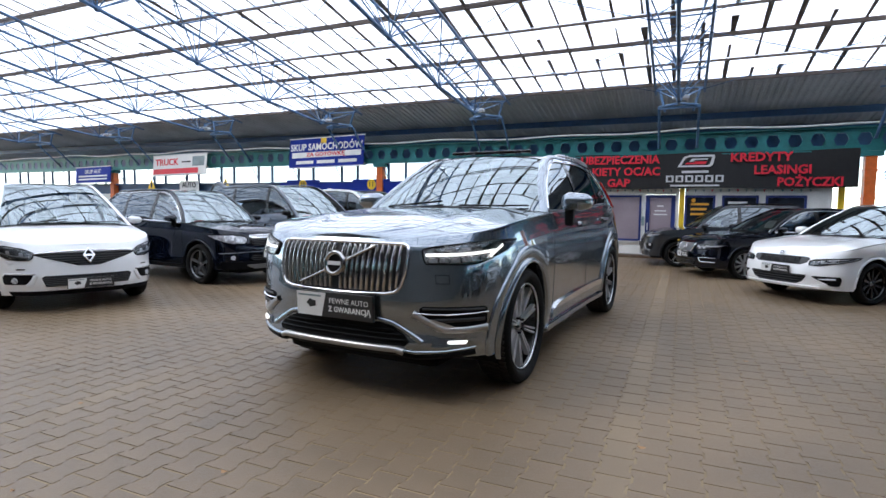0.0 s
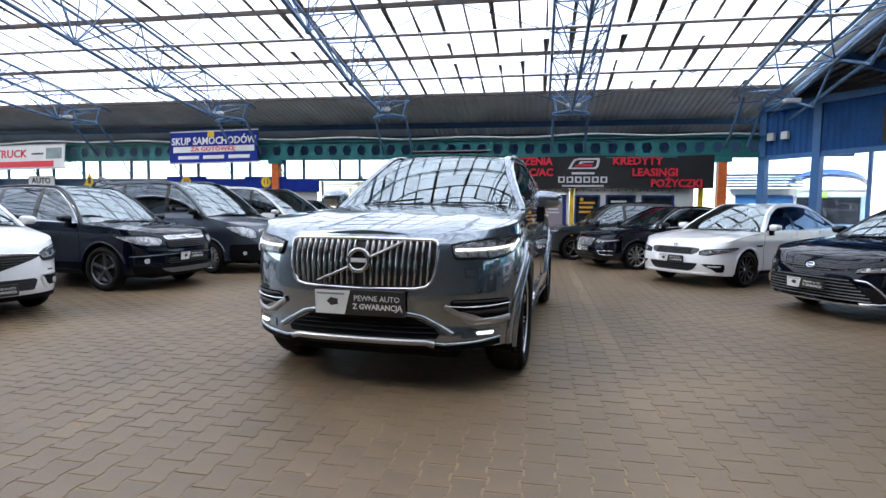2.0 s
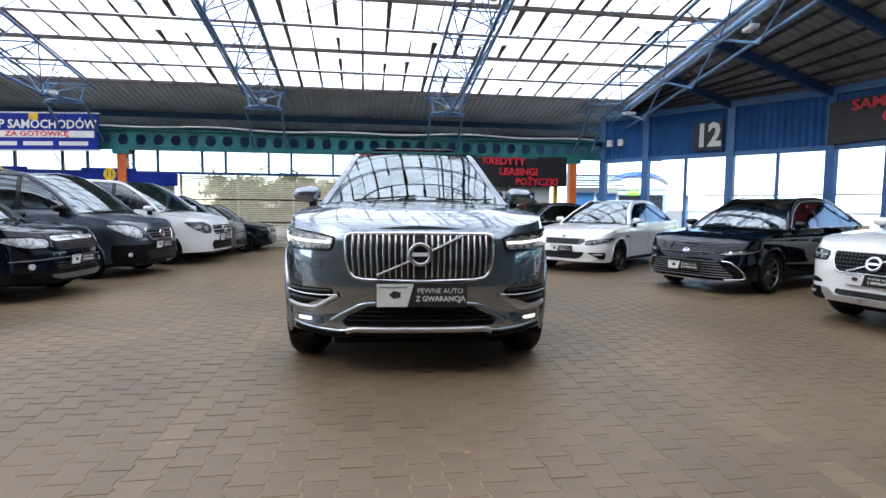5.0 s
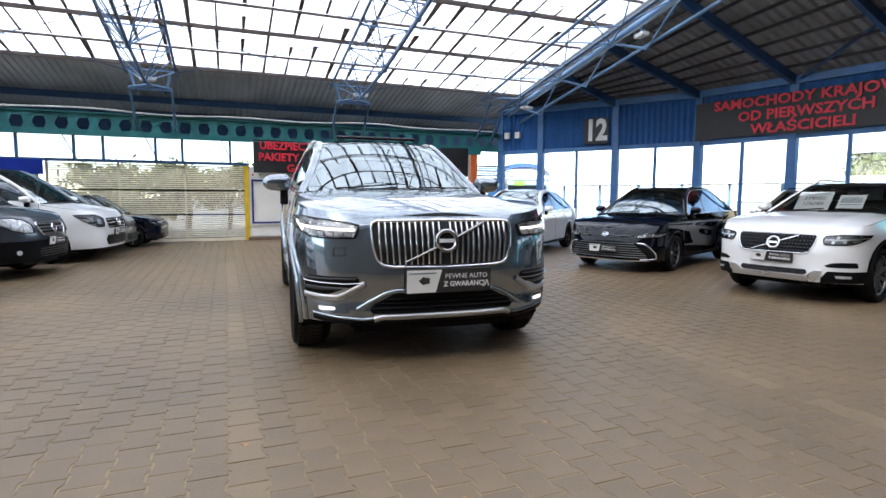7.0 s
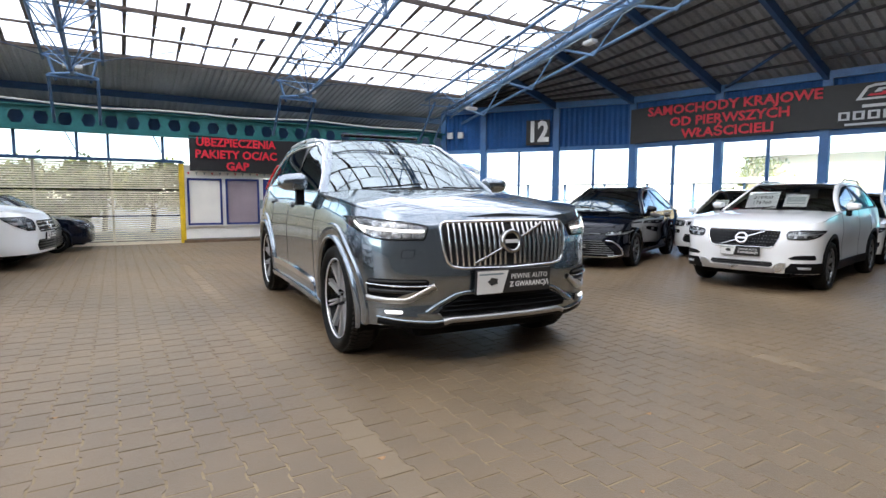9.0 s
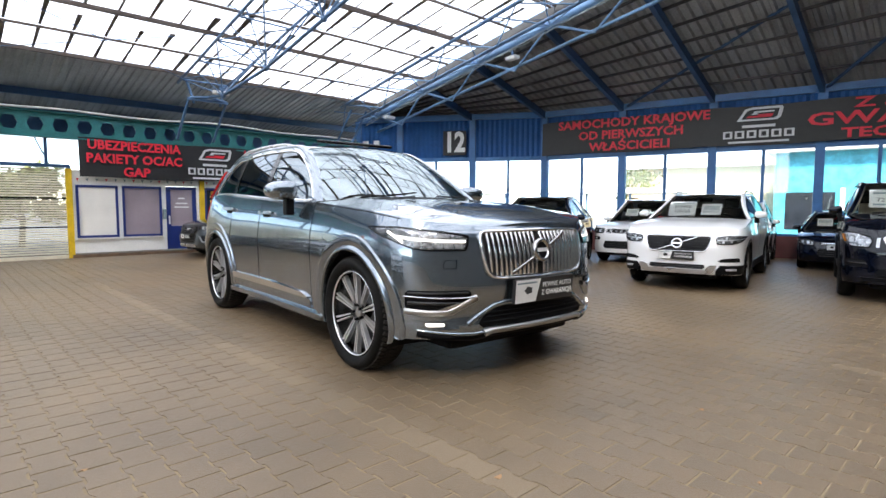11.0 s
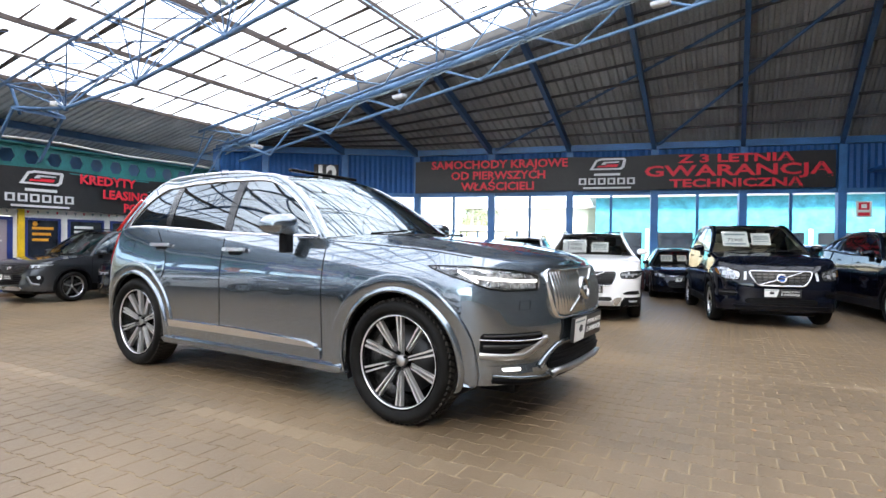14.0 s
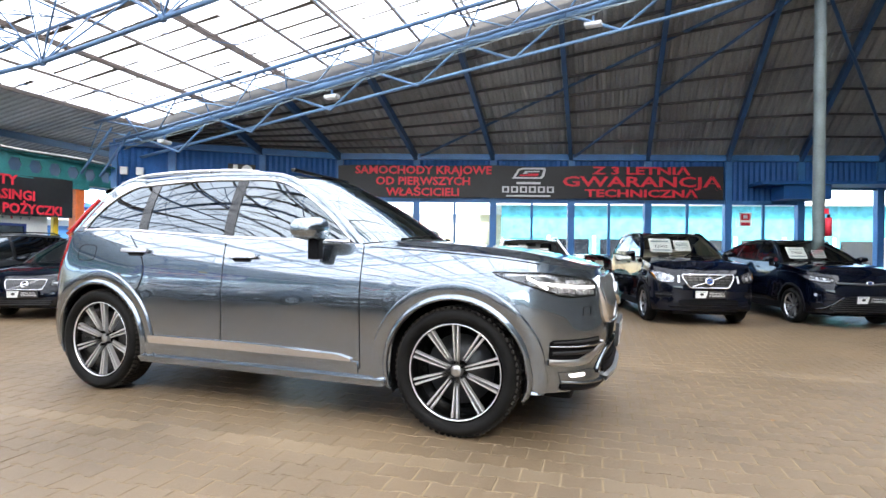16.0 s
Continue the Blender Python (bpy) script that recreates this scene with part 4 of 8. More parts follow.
for k in range(5):
    part("roof_slat", boxed(-1.5, 0.75, -0.30 + 0.12 * k, 0.2 + 0.12 * k, 2.0 + 0.10 * k, 2.05 + 0.10 * k), M_BLUELIGHT if k % 2 else M_BLUEDARK, b)
b = thing("market_stalls", pose(17.0, 12.0, 0, 0, 0, -62), "row of white and blue market stalls outside", "stall")
part("counter", boxed(-7, 6, 0, 2, 0, 1.0), surf("pale_stall_board", (0.55, 0.60, 0.64), 0.6), b)
part("canopy", boxed(-7.2, 6.2, -0.4, 2.2, 1.75, 1.95), M_PAPER, b)
for i in range(8):
    part("post", boxed(-6.9 + 1.8 * i, -6.8 + 1.8 * i, -0.1, 0.0, 0, 1.75), M_BLUELIGHT, b)


def tree(x, y, h, seed):
    r = random.Random(seed)
    t = thing("tree", pose(x, y, 0), "broad leafy tree beyond the hall, green-yellow", "tree", "trees outside")
    bm = bmesh.new()
    pipe(bm, [(0, 0, 0), (0.05, 0, h * 0.3), (0.0, 0.1, h * 0.55)], 0.035 * h, 8)
    limbs = []
    for i in range(7):
        a = i * 0.9 + r.random()
        p = Vector((math.cos(a) * h * 0.32, math.sin(a) * h * 0.32, h * r.uniform(0.35 if h < 2.5 else 0.55, 0.9)))
        tube(bm, (0, 0, h * r.uniform(0.3, 0.5)), p, 0.012 * h, 5)
        limbs.append(p)
    part("trunk", bm, M_BARK, t)
    vs, fs = [], []
    for c in limbs + [Vector((0, 0, h * 0.8))]:
        for k in range(260):
            d = Vector((r.gauss(0, 1), r.gauss(0, 1), r.gauss(0, 0.8))) * h * 0.11
            o, s = c + d, r.uniform(0.07, 0.14)
            q = Euler((r.uniform(0, 6), r.uniform(0, 6), r.uniform(0, 6))).to_matrix()
            i0 = len(vs)
            vs += [tuple(o + q @ Vector(p)) for p in ((-s, 0, 0), (0, -s * 0.5, 0), (s, 0, 0), (0, s * 0.5, 0))]
            fs.append((i0, i0 + 1, i0 + 2, i0 + 3))
    part("crown", (vs, fs), M_LEAF, t, kind="stuff")


for i, (x, y, h) in enumerate(((26.0, 11.6, 3.2), (34, 14, 4.0), (-1.3, 15.6, 2.1), (-2.6, 16.6, 2.2), (-3.7, 15.8, 1.9), (-5.0, 16.4, 2.1), (33, 3, 4.2))):
    tree(x, y, h, i)

# the north front as one is set out a little narrower
NORTH = ("castellated_beam", "white_conduit", "orange_column", "window_1", "slatted_gate", "blue_fascia_board", "wall_low", "wall_office", "office_window", "office_door", "bunting", "insurance_banner", "hanging_sign", "auto_sign", "warning_triangle")
for ob in list(scene.collection.objects):
    if ob.parent is None and ob.name.split(".")[0] in NORTH:
        ob.matrix_basis = Matrix.Translation((-0.35, 0, 0)) @ Matrix.Diagonal((0.95, 1, 1, 1)) @ ob.matrix_basis

# ---- cars: materials ----
def paint(name, base, metal=0.0, rough=0.35, spec=0.5, coat=1.0, ior=1.65):
    m = surf(name, base, rough, metal, var=0.04, scale=0.7, grain=900, bump=0.0, coat=coat, coat_rough=0.02, spec=spec, coat_ior=ior)
    return m


M_GREYPAINT = paint("osmium_grey_paint", (0.166, 0.211, 0.256), 0.92, 0.25, ior=2.4)
M_WHITEPAINT = paint("white_car_paint", (0.88, 0.88, 0.87), 0.0, 0.3)
M_BLACKPAINT = paint("black_car_paint", (0.002, 0.0034, 0.0085), 0.0, 0.3, 0.0, 0.85, 1.52)
M_NAVYPAINT = paint("navy_car_paint", (0.0025, 0.005, 0.014), 0.1, 0.3, 0.0, 0.85, 1.52)
M_DARKGREY = paint("dark_grey_car_paint", (0.04, 0.046, 0.053), 0.6, 0.35, 0.2)
M_BLUEGREY = paint("blue_grey_van_paint", (0.045, 0.06, 0.085), 0.6, 0.35)
M_BROWNGREY = paint("warm_grey_car_paint", (0.16, 0.15, 0.145), 0.6, 0.35)
M_BLUEPAINT = paint("blue_car_paint", (0.02, 0.08, 0.30), 0.4, 0.3)
M_TRIMGREY = surf("satin_grey_trim", (0.20, 0.21, 0.22), 0.3, 0.7, var=0.05, grain=300, bump=0.0)
M_SPOKE = surf("machined_alloy", (0.80, 0.80, 0.81), 0.32, 0.75, var=0.04, bump=0.0)
M_DULLSILVER = surf("dull_silver_trim", (0.50, 0.49, 0.48), 0.34, 0.9, var=0.06, bump=0.0)
M_CHROME = surf("chrome", (0.82, 0.82, 0.83), 0.08, 1.0, var=0.03, bump=0.0)
M_DARKCHROME = surf("dark_chrome", (0.46, 0.45, 0.44), 0.14, 1.0, var=0.05, bump=0.0)
M_SLAT = surf("slat_chrome", (0.62, 0.60, 0.58), 0.10, 1.0, var=0.04, bump=0.0)
M_SATIN = surf("satin_silver", (0.62, 0.62, 0.63), 0.28, 0.9, var=0.05, bump=0.0)
M_TYRE = surf("tyre_rubber", (0.010, 0.0095, 0.009), 0.6, var=0.3, scale=8, grain=200, bump=0.15, spec=0.12)
M_TREAD = surf("dusty_tread", (0.022, 0.018, 0.014), 0.9, var=0.35, scale=14, grain=200, bump=0.2)
M_RIMBLACK = surf("gloss_black_rim", (0.003, 0.003, 0.003), 0.25, var=0.1, bump=0.0, coat=0.3)
M_CARGLASS = glass("car_glass", (0.72, 0.78, 0.77), 3.5, shine=(0.86, 0.97, 1.0))
M_CLEARGLASS = glass("clear_car_glass", (0.94, 0.96, 0.95), 2.0, shine=(0.88, 0.98, 0.98))
M_SIDEGLASS = glass("side_glass", (0.45, 0.52, 0.54), 2.5, shine=(0.86, 0.95, 1.0))
M_DARKGLASS = glass("privacy_glass", (0.04, 0.045, 0.05), 2.3, shine=(0.82, 0.92, 1.0))
M_SIDECLEAR = glass("clear_side_glass", (0.72, 0.78, 0.76), 1.7)
M_LAMPGLASS = glass("headlamp_glass", (0.97, 0.98, 0.99), 1.5)
M_LAMPDARK = surf("headlamp_reflector", (0.62, 0.63, 0.65), 0.16, 0.35, var=0.5, scale=22, grain=45, bump=0.4, coat=1.0)
M_LAMPHOUSE = surf("grey_headlamp_housing", (0.20, 0.21, 0.22), 0.15, 0.6, var=0.6, scale=20, grain=50, bump=0.5)
M_LAMPCHROME = surf("bright_headlamp_housing", (0.55, 0.56, 0.58), 0.16, 0.8, var=0.6, scale=22, grain=50, bump=0.4)
M_LEDWHITE = lamp_mat("white_running_light", (1.0, 0.98, 0.94), 0.5)
M_FOGWHITE = lamp_mat("white_fog_light", (1.0, 0.98, 0.94), 0.45)
M_LAMPWHITE = surf("clear_white_lens", (0.62, 0.64, 0.66), 0.12, 0.1, var=0.3, scale=20, grain=60, bump=0.2)
M_TAILRED = surf("red_tail_lens", (0.45, 0.01, 0.01), 0.12, var=0.2, coat=0.8)
M_AMBER = surf("amber_lens", (0.7, 0.25, 0.02), 0.2)
M_GRILLEDARK = surf("dark_grille_mesh", (0.02, 0.02, 0.021), 0.35, var=0.3, grain=200)
M_INTERIOR = surf("dark_interior", (0.028, 0.028, 0.027), 0.8, var=0.2)
M_HEADLINER = surf("pale_headliner", (0.60, 0.57, 0.50), 0.9, var=0.1)
M_INTERIORTAN = surf("beige_interior", (0.78, 0.70, 0.54), 0.7, var=0.15)
M_PLATEBLACK = surf("black_plate_card", (0.02, 0.02, 0.021), 0.35, var=0.1)
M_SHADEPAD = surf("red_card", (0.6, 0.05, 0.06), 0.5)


def curve(pts, soft=0.035):
    """Smooth curve through (a, b) pairs, its bends eased over a short length."""
    a, b = np.array(pts, float).T
    m = np.gradient(b, a)
    t = np.linspace(a[0], a[-1], 1201)
    i = np.clip(np.searchsorted(a, t) - 1, 0, len(a) - 2)
    h = a[i + 1] - a[i]
    q = np.clip((t - a[i]) / h, 0, 1)
    v = (2 * q**3 - 3 * q**2 + 1) * b[i] + (q**3 - 2 * q**2 + q) * h * m[i] + (-2 * q**3 + 3 * q**2) * b[i + 1] + (q**3 - q**2) * h * m[i + 1]
    step = t[1] - t[0]
    k = int(min(300, 3 * soft * (a[-1] - a[0]) / step))
    if k > 1:
        w = np.exp(-0.5 * (np.arange(-k, k + 1) * 3 / k) ** 2)
        pad = np.r_[2 * v[0] - v[k:0:-1], v, 2 * v[-1] - v[-2:-k - 2:-1]]
        v = np.convolve(pad, w / w.sum(), "valid")
    return lambda x: float(np.interp(x, t, v))


def grid(bm, rows, closed=False):
    vs = [[bm.verts.new(p) for p in r] for r in rows]
    for r0, r1 in zip(vs, vs[1:]):
        for i in range(len(r0) - 1):
            q = [r0[i], r0[i + 1], r1[i + 1], r1[i]]
            if len({tuple(round(c, 5) for c in v.co) for v in q}) >= 3:
                try:
                    f = bm.faces.new(q)
                    f.smooth = True
                except ValueError:
                    pass
    return bm


def lathe(bm, profile, n=40):
    rows = []
    for k in range(n + 1):
        a = 2 * math.pi * k / n
        rows.append([(x, r * math.cos(a), r * math.sin(a)) for x, r in profile])
    return grid(bm, rows)


class Shell:
    """A car's skin: plan outline by arc length u (0 at the nose, both ways), height z."""

    def __init__(s, yf, yr, w, hub_r, R, hub, zt, side, front, rear, sill=0.27, bump_f=0.30, bump_r=0.34, a=0.6, n=3.0, b=0.45, wide=None):
        s.yf, s.yr, s.w, s.hub_r, s.R, s.hub, s.sill, s.bf, s.br = yf, yr, w, hub_r, R, hub, sill, bump_f, bump_r
        s.zt, s.side, s.front, s.rear, s.a, s.b = curve(zt), curve(side), curve(front), curve(rear), a, b
        s.wide = curve(wide) if wide else (lambda y: 1.0)
        pts = []
        for k in range(31):
            th = math.pi / 2 * k / 30
            pts.append((w * math.sin(th) ** (2 / n), yf + a * (1 - math.cos(th) ** (2 / n))))
        ys = np.arange(yf + a + 0.05, yr - b, 0.05)
        pts += [(w, y) for y in ys]
        for k in range(21):
            th = math.pi / 2 * k / 20
            pts.append((w * math.cos(th) ** (2 / 3.2), yr - b * (1 - math.sin(th) ** (2 / 3.2))))
        s.plan = np.array(pts)
        s.arc = np.r_[0, np.cumsum(np.hypot(*np.diff(s.plan, axis=0).T))]
        s.U = s.arc[-1]

    def base(s, u):
        u = abs(u)
        return float(np.interp(u, s.arc, s.plan[:, 0])), float(np.interp(u, s.arc, s.plan[:, 1]))

    def at(s, u, z):
        X, Y = s.base(u)
        x = X * s.side(z) * s.wide(Y)
        y = Y + s.front(z) * max(0.0, 1 - (Y - s.yf) / s.a) ** 1.2 + s.rear(z) * max(0.0, 1 - (s.yr - Y) / s.b) ** 1.2
        return Vector((math.copysign(x, u) if u else 0.0, y, z))

    def normal(s, u, z):
        e = 0.004
        n = (s.at(u + e, z) - s.at(u - e, z)).cross(s.at(u, z + e) - s.at(u, z - e))
        return n.normalized()

    def u_at(s, y):
        """Arc length on the flank at length y."""
        return float(np.interp(y, s.plan[:, 1], s.arc))

    def bottom(s, Y):
        z = float(np.interp(Y, [s.yf, s.yf + 0.35, -s.R * 0.9, s.R * 0.95, s.R * 1.1, s.hub_r - s.R * 1.1, s.hub_r + s.R, s.yr], [s.bf, s.bf - 0.01, s.bf - 0.02, s.sill, s.sill, s.sill, s.br - 0.02, s.br]))
        for c in (0.0, s.hub_r):
            d = abs(Y - c)
            if d < s.R:
                z = max(z, s.hub + math.sqrt(s.R**2 - d**2))
        return z

    def patch(s, rows, d=0.004, th=0.02, nu=10, bm=None):
        """A piece lying on the skin: rows of (z, u0, u1) from below, standing d proud, with a rim th deep."""
        bm = bm or bmesh.new()
        pts = []
        rows = [(z, min(u0, u1), max(u0, u1)) for z, u0, u1 in rows]
        for z, u0, u1 in rows:
            pts.append([])
            for i in range(nu + 1):
                u = u0 + (u1 - u0) * i / nu
                pts[-1].append(s.at(u, z) + d * s.normal(u, z))
        grid(bm, pts)
        if th:
            rim = [(rows[0], i) for i in range(nu + 1)] + [(r, nu) for r in rows[1:]] + [(rows[-1], i) for i in range(nu - 1, -1, -1)] + [(r, 0) for r in rows[-2:0:-1]]
            o, q = [], []
            for (z, u0, u1), i in rim + rim[:1]:
                u = u0 + (u1 - u0) * i / nu
                p, nn = s.at(u, z), s.normal(u, z)
                o.append(p + d * nn), q.append(p + (d - th) * nn)
            grid(bm, [q, o])
        return bm

    def strip(s, line, width, d=0.004, bm=None, th=0.01):
        """A narrow band along (u, z) points."""
        bm = bm or bmesh.new()
        P = []
        fine = [line[0]]
        for (ua, za), (ub, zb) in zip(line, line[1:]):
            m = max(1, math.ceil(math.hypot(ub - ua, zb - za) / 0.035))
            fine += [(ua + (ub - ua) * i / m, za + (zb - za) * i / m) for i in range(1, m + 1)]
        line = fine
        for k, (u, z) in enumerate(line):
            u0, z0 = line[max(0, k - 1)]
            u1, z1 = line[min(len(line) - 1, k + 1)]
            L = math.hypot(u1 - u0, z1 - z0) or 1
            nu_, nz_ = -(z1 - z0) / L * width / 2, (u1 - u0) / L * width / 2
            P.append([(u + nu_, z + nz_, d - th), (u + nu_, z + nz_, d), (u - nu_, z - nz_, d), (u - nu_, z - nz_, d - th)])
        return grid(bm, [[s.at(u, z) + dd * s.normal(u, z) for u, z, dd in r] for r in P])


def wheel(car, x, y, R, rim, width, side, spokes, m_spoke, hero=False, double=False):
    """A road wheel with its outer face to side (-1 or 1)."""
    w = part("wheel", lathe(bmesh.new(), [(-0.06, 0.02), (-0.06, rim * 0.97), (0.10, rim * 0.99)], 32), M_RIMBLACK, car)
    w.matrix_basis = pose(x, y, R - 0.004, 0, 0, 0 if side > 0 else 180)
    h = width / 2
    prof = [(h - 0.075, rim * 0.985), (h - 0.03, rim * 1.0), (h - 0.012, rim * 1.06), (h, rim + (R - rim) * 0.45), (h - 0.008, rim + (R - rim) * 0.75), (h - 0.03, R - 0.014), (h - 0.055, R - 0.003), (0, R), (-h + 0.05, R - 0.004), (-h, R - 0.06), (-h, rim)]
    part("tyre", lathe(bmesh.new(), prof, 56), M_TYRE, w, smooth=True)
    if hero:
        bm = bmesh.new()
        for k in range(64):
            for j, (xx, ww) in enumerate(((h - 0.052, 0.05), (h - 0.105, 0.04), (0.0, 0.05), (-h + 0.09, 0.045))):
                a = 2 * math.pi * (k + (0.5 if j % 2 else 0.0)) / 64
                box(bm, xx - ww / 2, xx + ww / 2, -0.0115, 0.0115, R - 0.012 - (0.006 if j == 0 else 0), R + 0.0035 - (0.006 if j == 0 else 0), m=pose(0, 0, 0, math.degrees(a)) @ pose(0, 0, 0, 0, 0, 22 if j % 2 else -22))
        part("tread", bm, M_TREAD, w)
    part("rim_lip", lathe(bmesh.new(), [(h - 0.05, rim * 0.93), (h - 0.028, rim * 0.955), (h - 0.026, rim * 0.99), (h - 0.05, rim * 1.0)], 48), M_RIMBLACK if hero else m_spoke, w, smooth=True)
    if hero:
        part("rim_edge", lathe(bmesh.new(), [(h - 0.034, rim * 0.948), (h - 0.0265, rim * 0.956), (h - 0.0255, rim * 0.972), (h - 0.03, rim * 0.976)], 48), m_spoke, w, smooth=True)
    part("brake_disc", lathe(bmesh.new(), [(-0.02, 0.05), (-0.02, rim * 0.72), (-0.035, rim * 0.72)], 24), M_GRILLEDARK, w)
    xo = h - 0.045
    for k in range(spokes):
        a = 360 * k / spokes
        M = pose(0, 0, 0, a)
        r0, r1 = 0.035, rim * 0.945
        w0, w1 = (0.030, 0.056) if hero else (0.03, 0.045)
        if hero and k % 2:
            r0 = 0.064
        bm = bmesh.new()
        if hero or double:
            for q in (-1, 1):
                c0, c1 = q * w0 * 0.30, q * w1 * 0.28
                vs = [bm.verts.new(v) for v in ((xo - 0.02, c0 - w0 * 0.125, r0 + 0.03), (xo - 0.02, c0 + w0 * 0.125, r0 + 0.03), (xo, c1 + w1 * 0.118, r1), (xo, c1 - w1 * 0.118, r1), (xo - 0.05, c0 - w0 * 0.125, r0), (xo - 0.05, c0 + w0 * 0.125, r0), (xo - 0.035, c1 + w1 * 0.118, r1), (xo - 0.035, c1 - w1 * 0.118, r1))]
                for f in ((0, 1, 2, 3), (0, 3, 7, 4), (1, 5, 6, 2)):
                    bm.faces.new([vs[i] for i in f])
        else:
            vs = [bm.verts.new(v) for v in ((xo - 0.01, -w0 / 2, r0), (xo - 0.01, w0 / 2, r0), (xo, w1 / 2, r1), (xo, -w1 / 2, r1), (xo - 0.05, -w0 / 2, r0), (xo - 0.05, w0 / 2, r0), (xo - 0.035, w1 / 2, r1), (xo - 0.035, -w1 / 2, r1))]
            for f in ((0, 1, 2, 3), (0, 3, 7, 4), (1, 5, 6, 2)):
                bm.faces.new([vs[i] for i in f])
        bmesh.ops.transform(bm, matrix=M, verts=bm.verts)
        part("spoke", bm, m_spoke, w)
    part("hub_cap", lathe(bmesh.new(), [(xo - 0.05, 0.040), (xo - 0.026, 0.036), (xo - 0.021, 0.030), (xo - 0.021, 0.0)], 20), M_DULLSILVER if hero else M_SATIN, w, smooth=True)
    if hero:
        for k in range(5):
            a = 2 * math.pi * (k + 0.5) / 5
            part("wheel_bolt", tube(bmesh.new(), (xo - 0.04, 0.052 * math.cos(a), 0.052 * math.sin(a)), (xo - 0.008, 0.052 * math.cos(a), 0.052 * math.sin(a)), 0.010, 6, True), M_BLACK, w)
    return w


def cabin(car, s, G, body_mat, glass_side, glass_front, trim_mat, splits, interior=M_INTERIOR):
    """Greenhouse: G holds A base y, roof edge points (x, y, z), D base y, cowl (y, z), roof front centre (y, z), rear crown."""
    ya, yd = G["ya"], G["yd"]
    roof = np.array(G["roof"])
    y1, y2, zr = roof[0, 1], roof[-1, 1], roof[:, 2].max()
    ew = G.get("edge_w", 0.034)

    def low(y, sd):
        p = s.at(sd * s.u_at(y), s.zt(y))
        return Vector((p.x - sd * 0.02, p.y, p.z - 0.005))

    # one smooth tumblehome surface carries glass, frames and pillars
    ylow = np.linspace(ya, yd, 40)
    foot = np.polyfit(ylow, [low(y, 1).x for y in ylow], 3)
    head = np.polyfit(roof[:, 1], roof[:, 0], 2)
    zA, zD = low(ya, 1).z, low(yd, 1).z
    pts = [(ya, zA)] + [(ya + (y1 - ya) * t, zA + (roof[0, 2] - zA) * (t + 0.09 * math.sin(math.pi * t))) for t in (0.25, 0.5, 0.75)]
    pts += [(q[1], q[2]) for q in roof] + [(y2 + (yd - y2) * t, roof[-1, 2] + (zD - roof[-1, 2]) * t ** 1.25) for t in (0.35, 0.7, 1.0)]
    edge = curve(pts, 0.018)

    def skin(y, z, sd, d=0.0):
        xb, xt = float(np.polyval(foot, y)), max(0.5, float(np.polyval(head, y)))
        zb = s.zt(y) - 0.005
        h = (z - zb) / (zr - zb)
        return Vector((sd * (xb + (xt - xb) * h + 0.10 * h * (1 - h) + d), y, z))

    def top(y, sd):
        return skin(y, edge(y), sd)

    yb = yd - G.get("dlo", (0.14, 0.42))[0]
    yu = yd - G.get("dlo", (0.14, 0.42))[1]

    def sill_z(y):
        return s.zt(y) + 0.010

    def pane_top(y):
        z = edge(y) - ew * 1.25
        if y > yu:
            z = min(z, sill_z(y) + max(0.0, edge(yu) - ew * 1.25 - sill_z(y)) * max(0.0, 1 - ((y - yu) / (yb - yu)) ** 1.7) ** 0.8)
        return max(sill_z(y), z)
    yf0 = ya
    while pane_top(yf0) < sill_z(yf0) + 0.012:
        yf0 += 0.01

    def pane(y0, y1_, sd, d, n=20, m=8):
        return grid(bmesh.new(), [[skin(y, sill_z(y) + (pane_top(y) - sill_z(y)) * j / m, sd, d) for y in np.linspace(y0, y1_, n + 1)][::sd] for j in range(m + 1)])
    for sd in (-1, 1):
        e = [yf0] + splits + [yb]
        for k, (a, b) in enumerate(zip(e, e[1:])):
            part("side_window", pane(a, b, sd, -0.006, 22), glass_side if k else M_SIDEGLASS, car)
        for k, y in enumerate(splits):
            part("pillar", pane(y - 0.045, y + 0.045, sd, -0.002, 2), M_RIMBLACK, car)
        ys_ = np.linspace(ya, yd, 90)
        # painted frame round the glass, with the rear pillar in one piece
        part("window_frame", grid(bmesh.new(), [[skin(y, pane_top(y) + (edge(y) - pane_top(y)) * j / 6, sd) for y in ys_][::sd] for j in range(7)]), body_mat, car)
        part("shoulder", grid(bmesh.new(), [[s.at(sd * s.u_at(y), s.zt(y)) for y in ys_][::sd], [skin(y, s.zt(y) + 0.006, sd, 0.006) for y in ys_][::sd], [skin(y, sill_z(y), sd, -0.008) for y in ys_][::sd]]), body_mat, car)
        yw = np.linspace(yf0, yb, 70)
        part("window_strip", grid(bmesh.new(), [[skin(y, sill_z(y) + dz, sd, dd) for y in yw][::sd] for dz, dd in ((-0.010, 0.002), (-0.008, 0.008), (0.012, 0.008), (0.014, -0.004))]), trim_mat, car)
        rim_ = [skin(y, pane_top(y), sd) for y in yw]
        part("window_strip", pipe(bmesh.new(), rim_, G.get("rim_r", 0.008), 6), trim_mat, car)
        # rounded roof edge from the windscreen foot over the roof to the tail
        n = 70
        line = [top(ya + (yd - ya) * i / n, sd) for i in range(n + 1)]
        rows = []
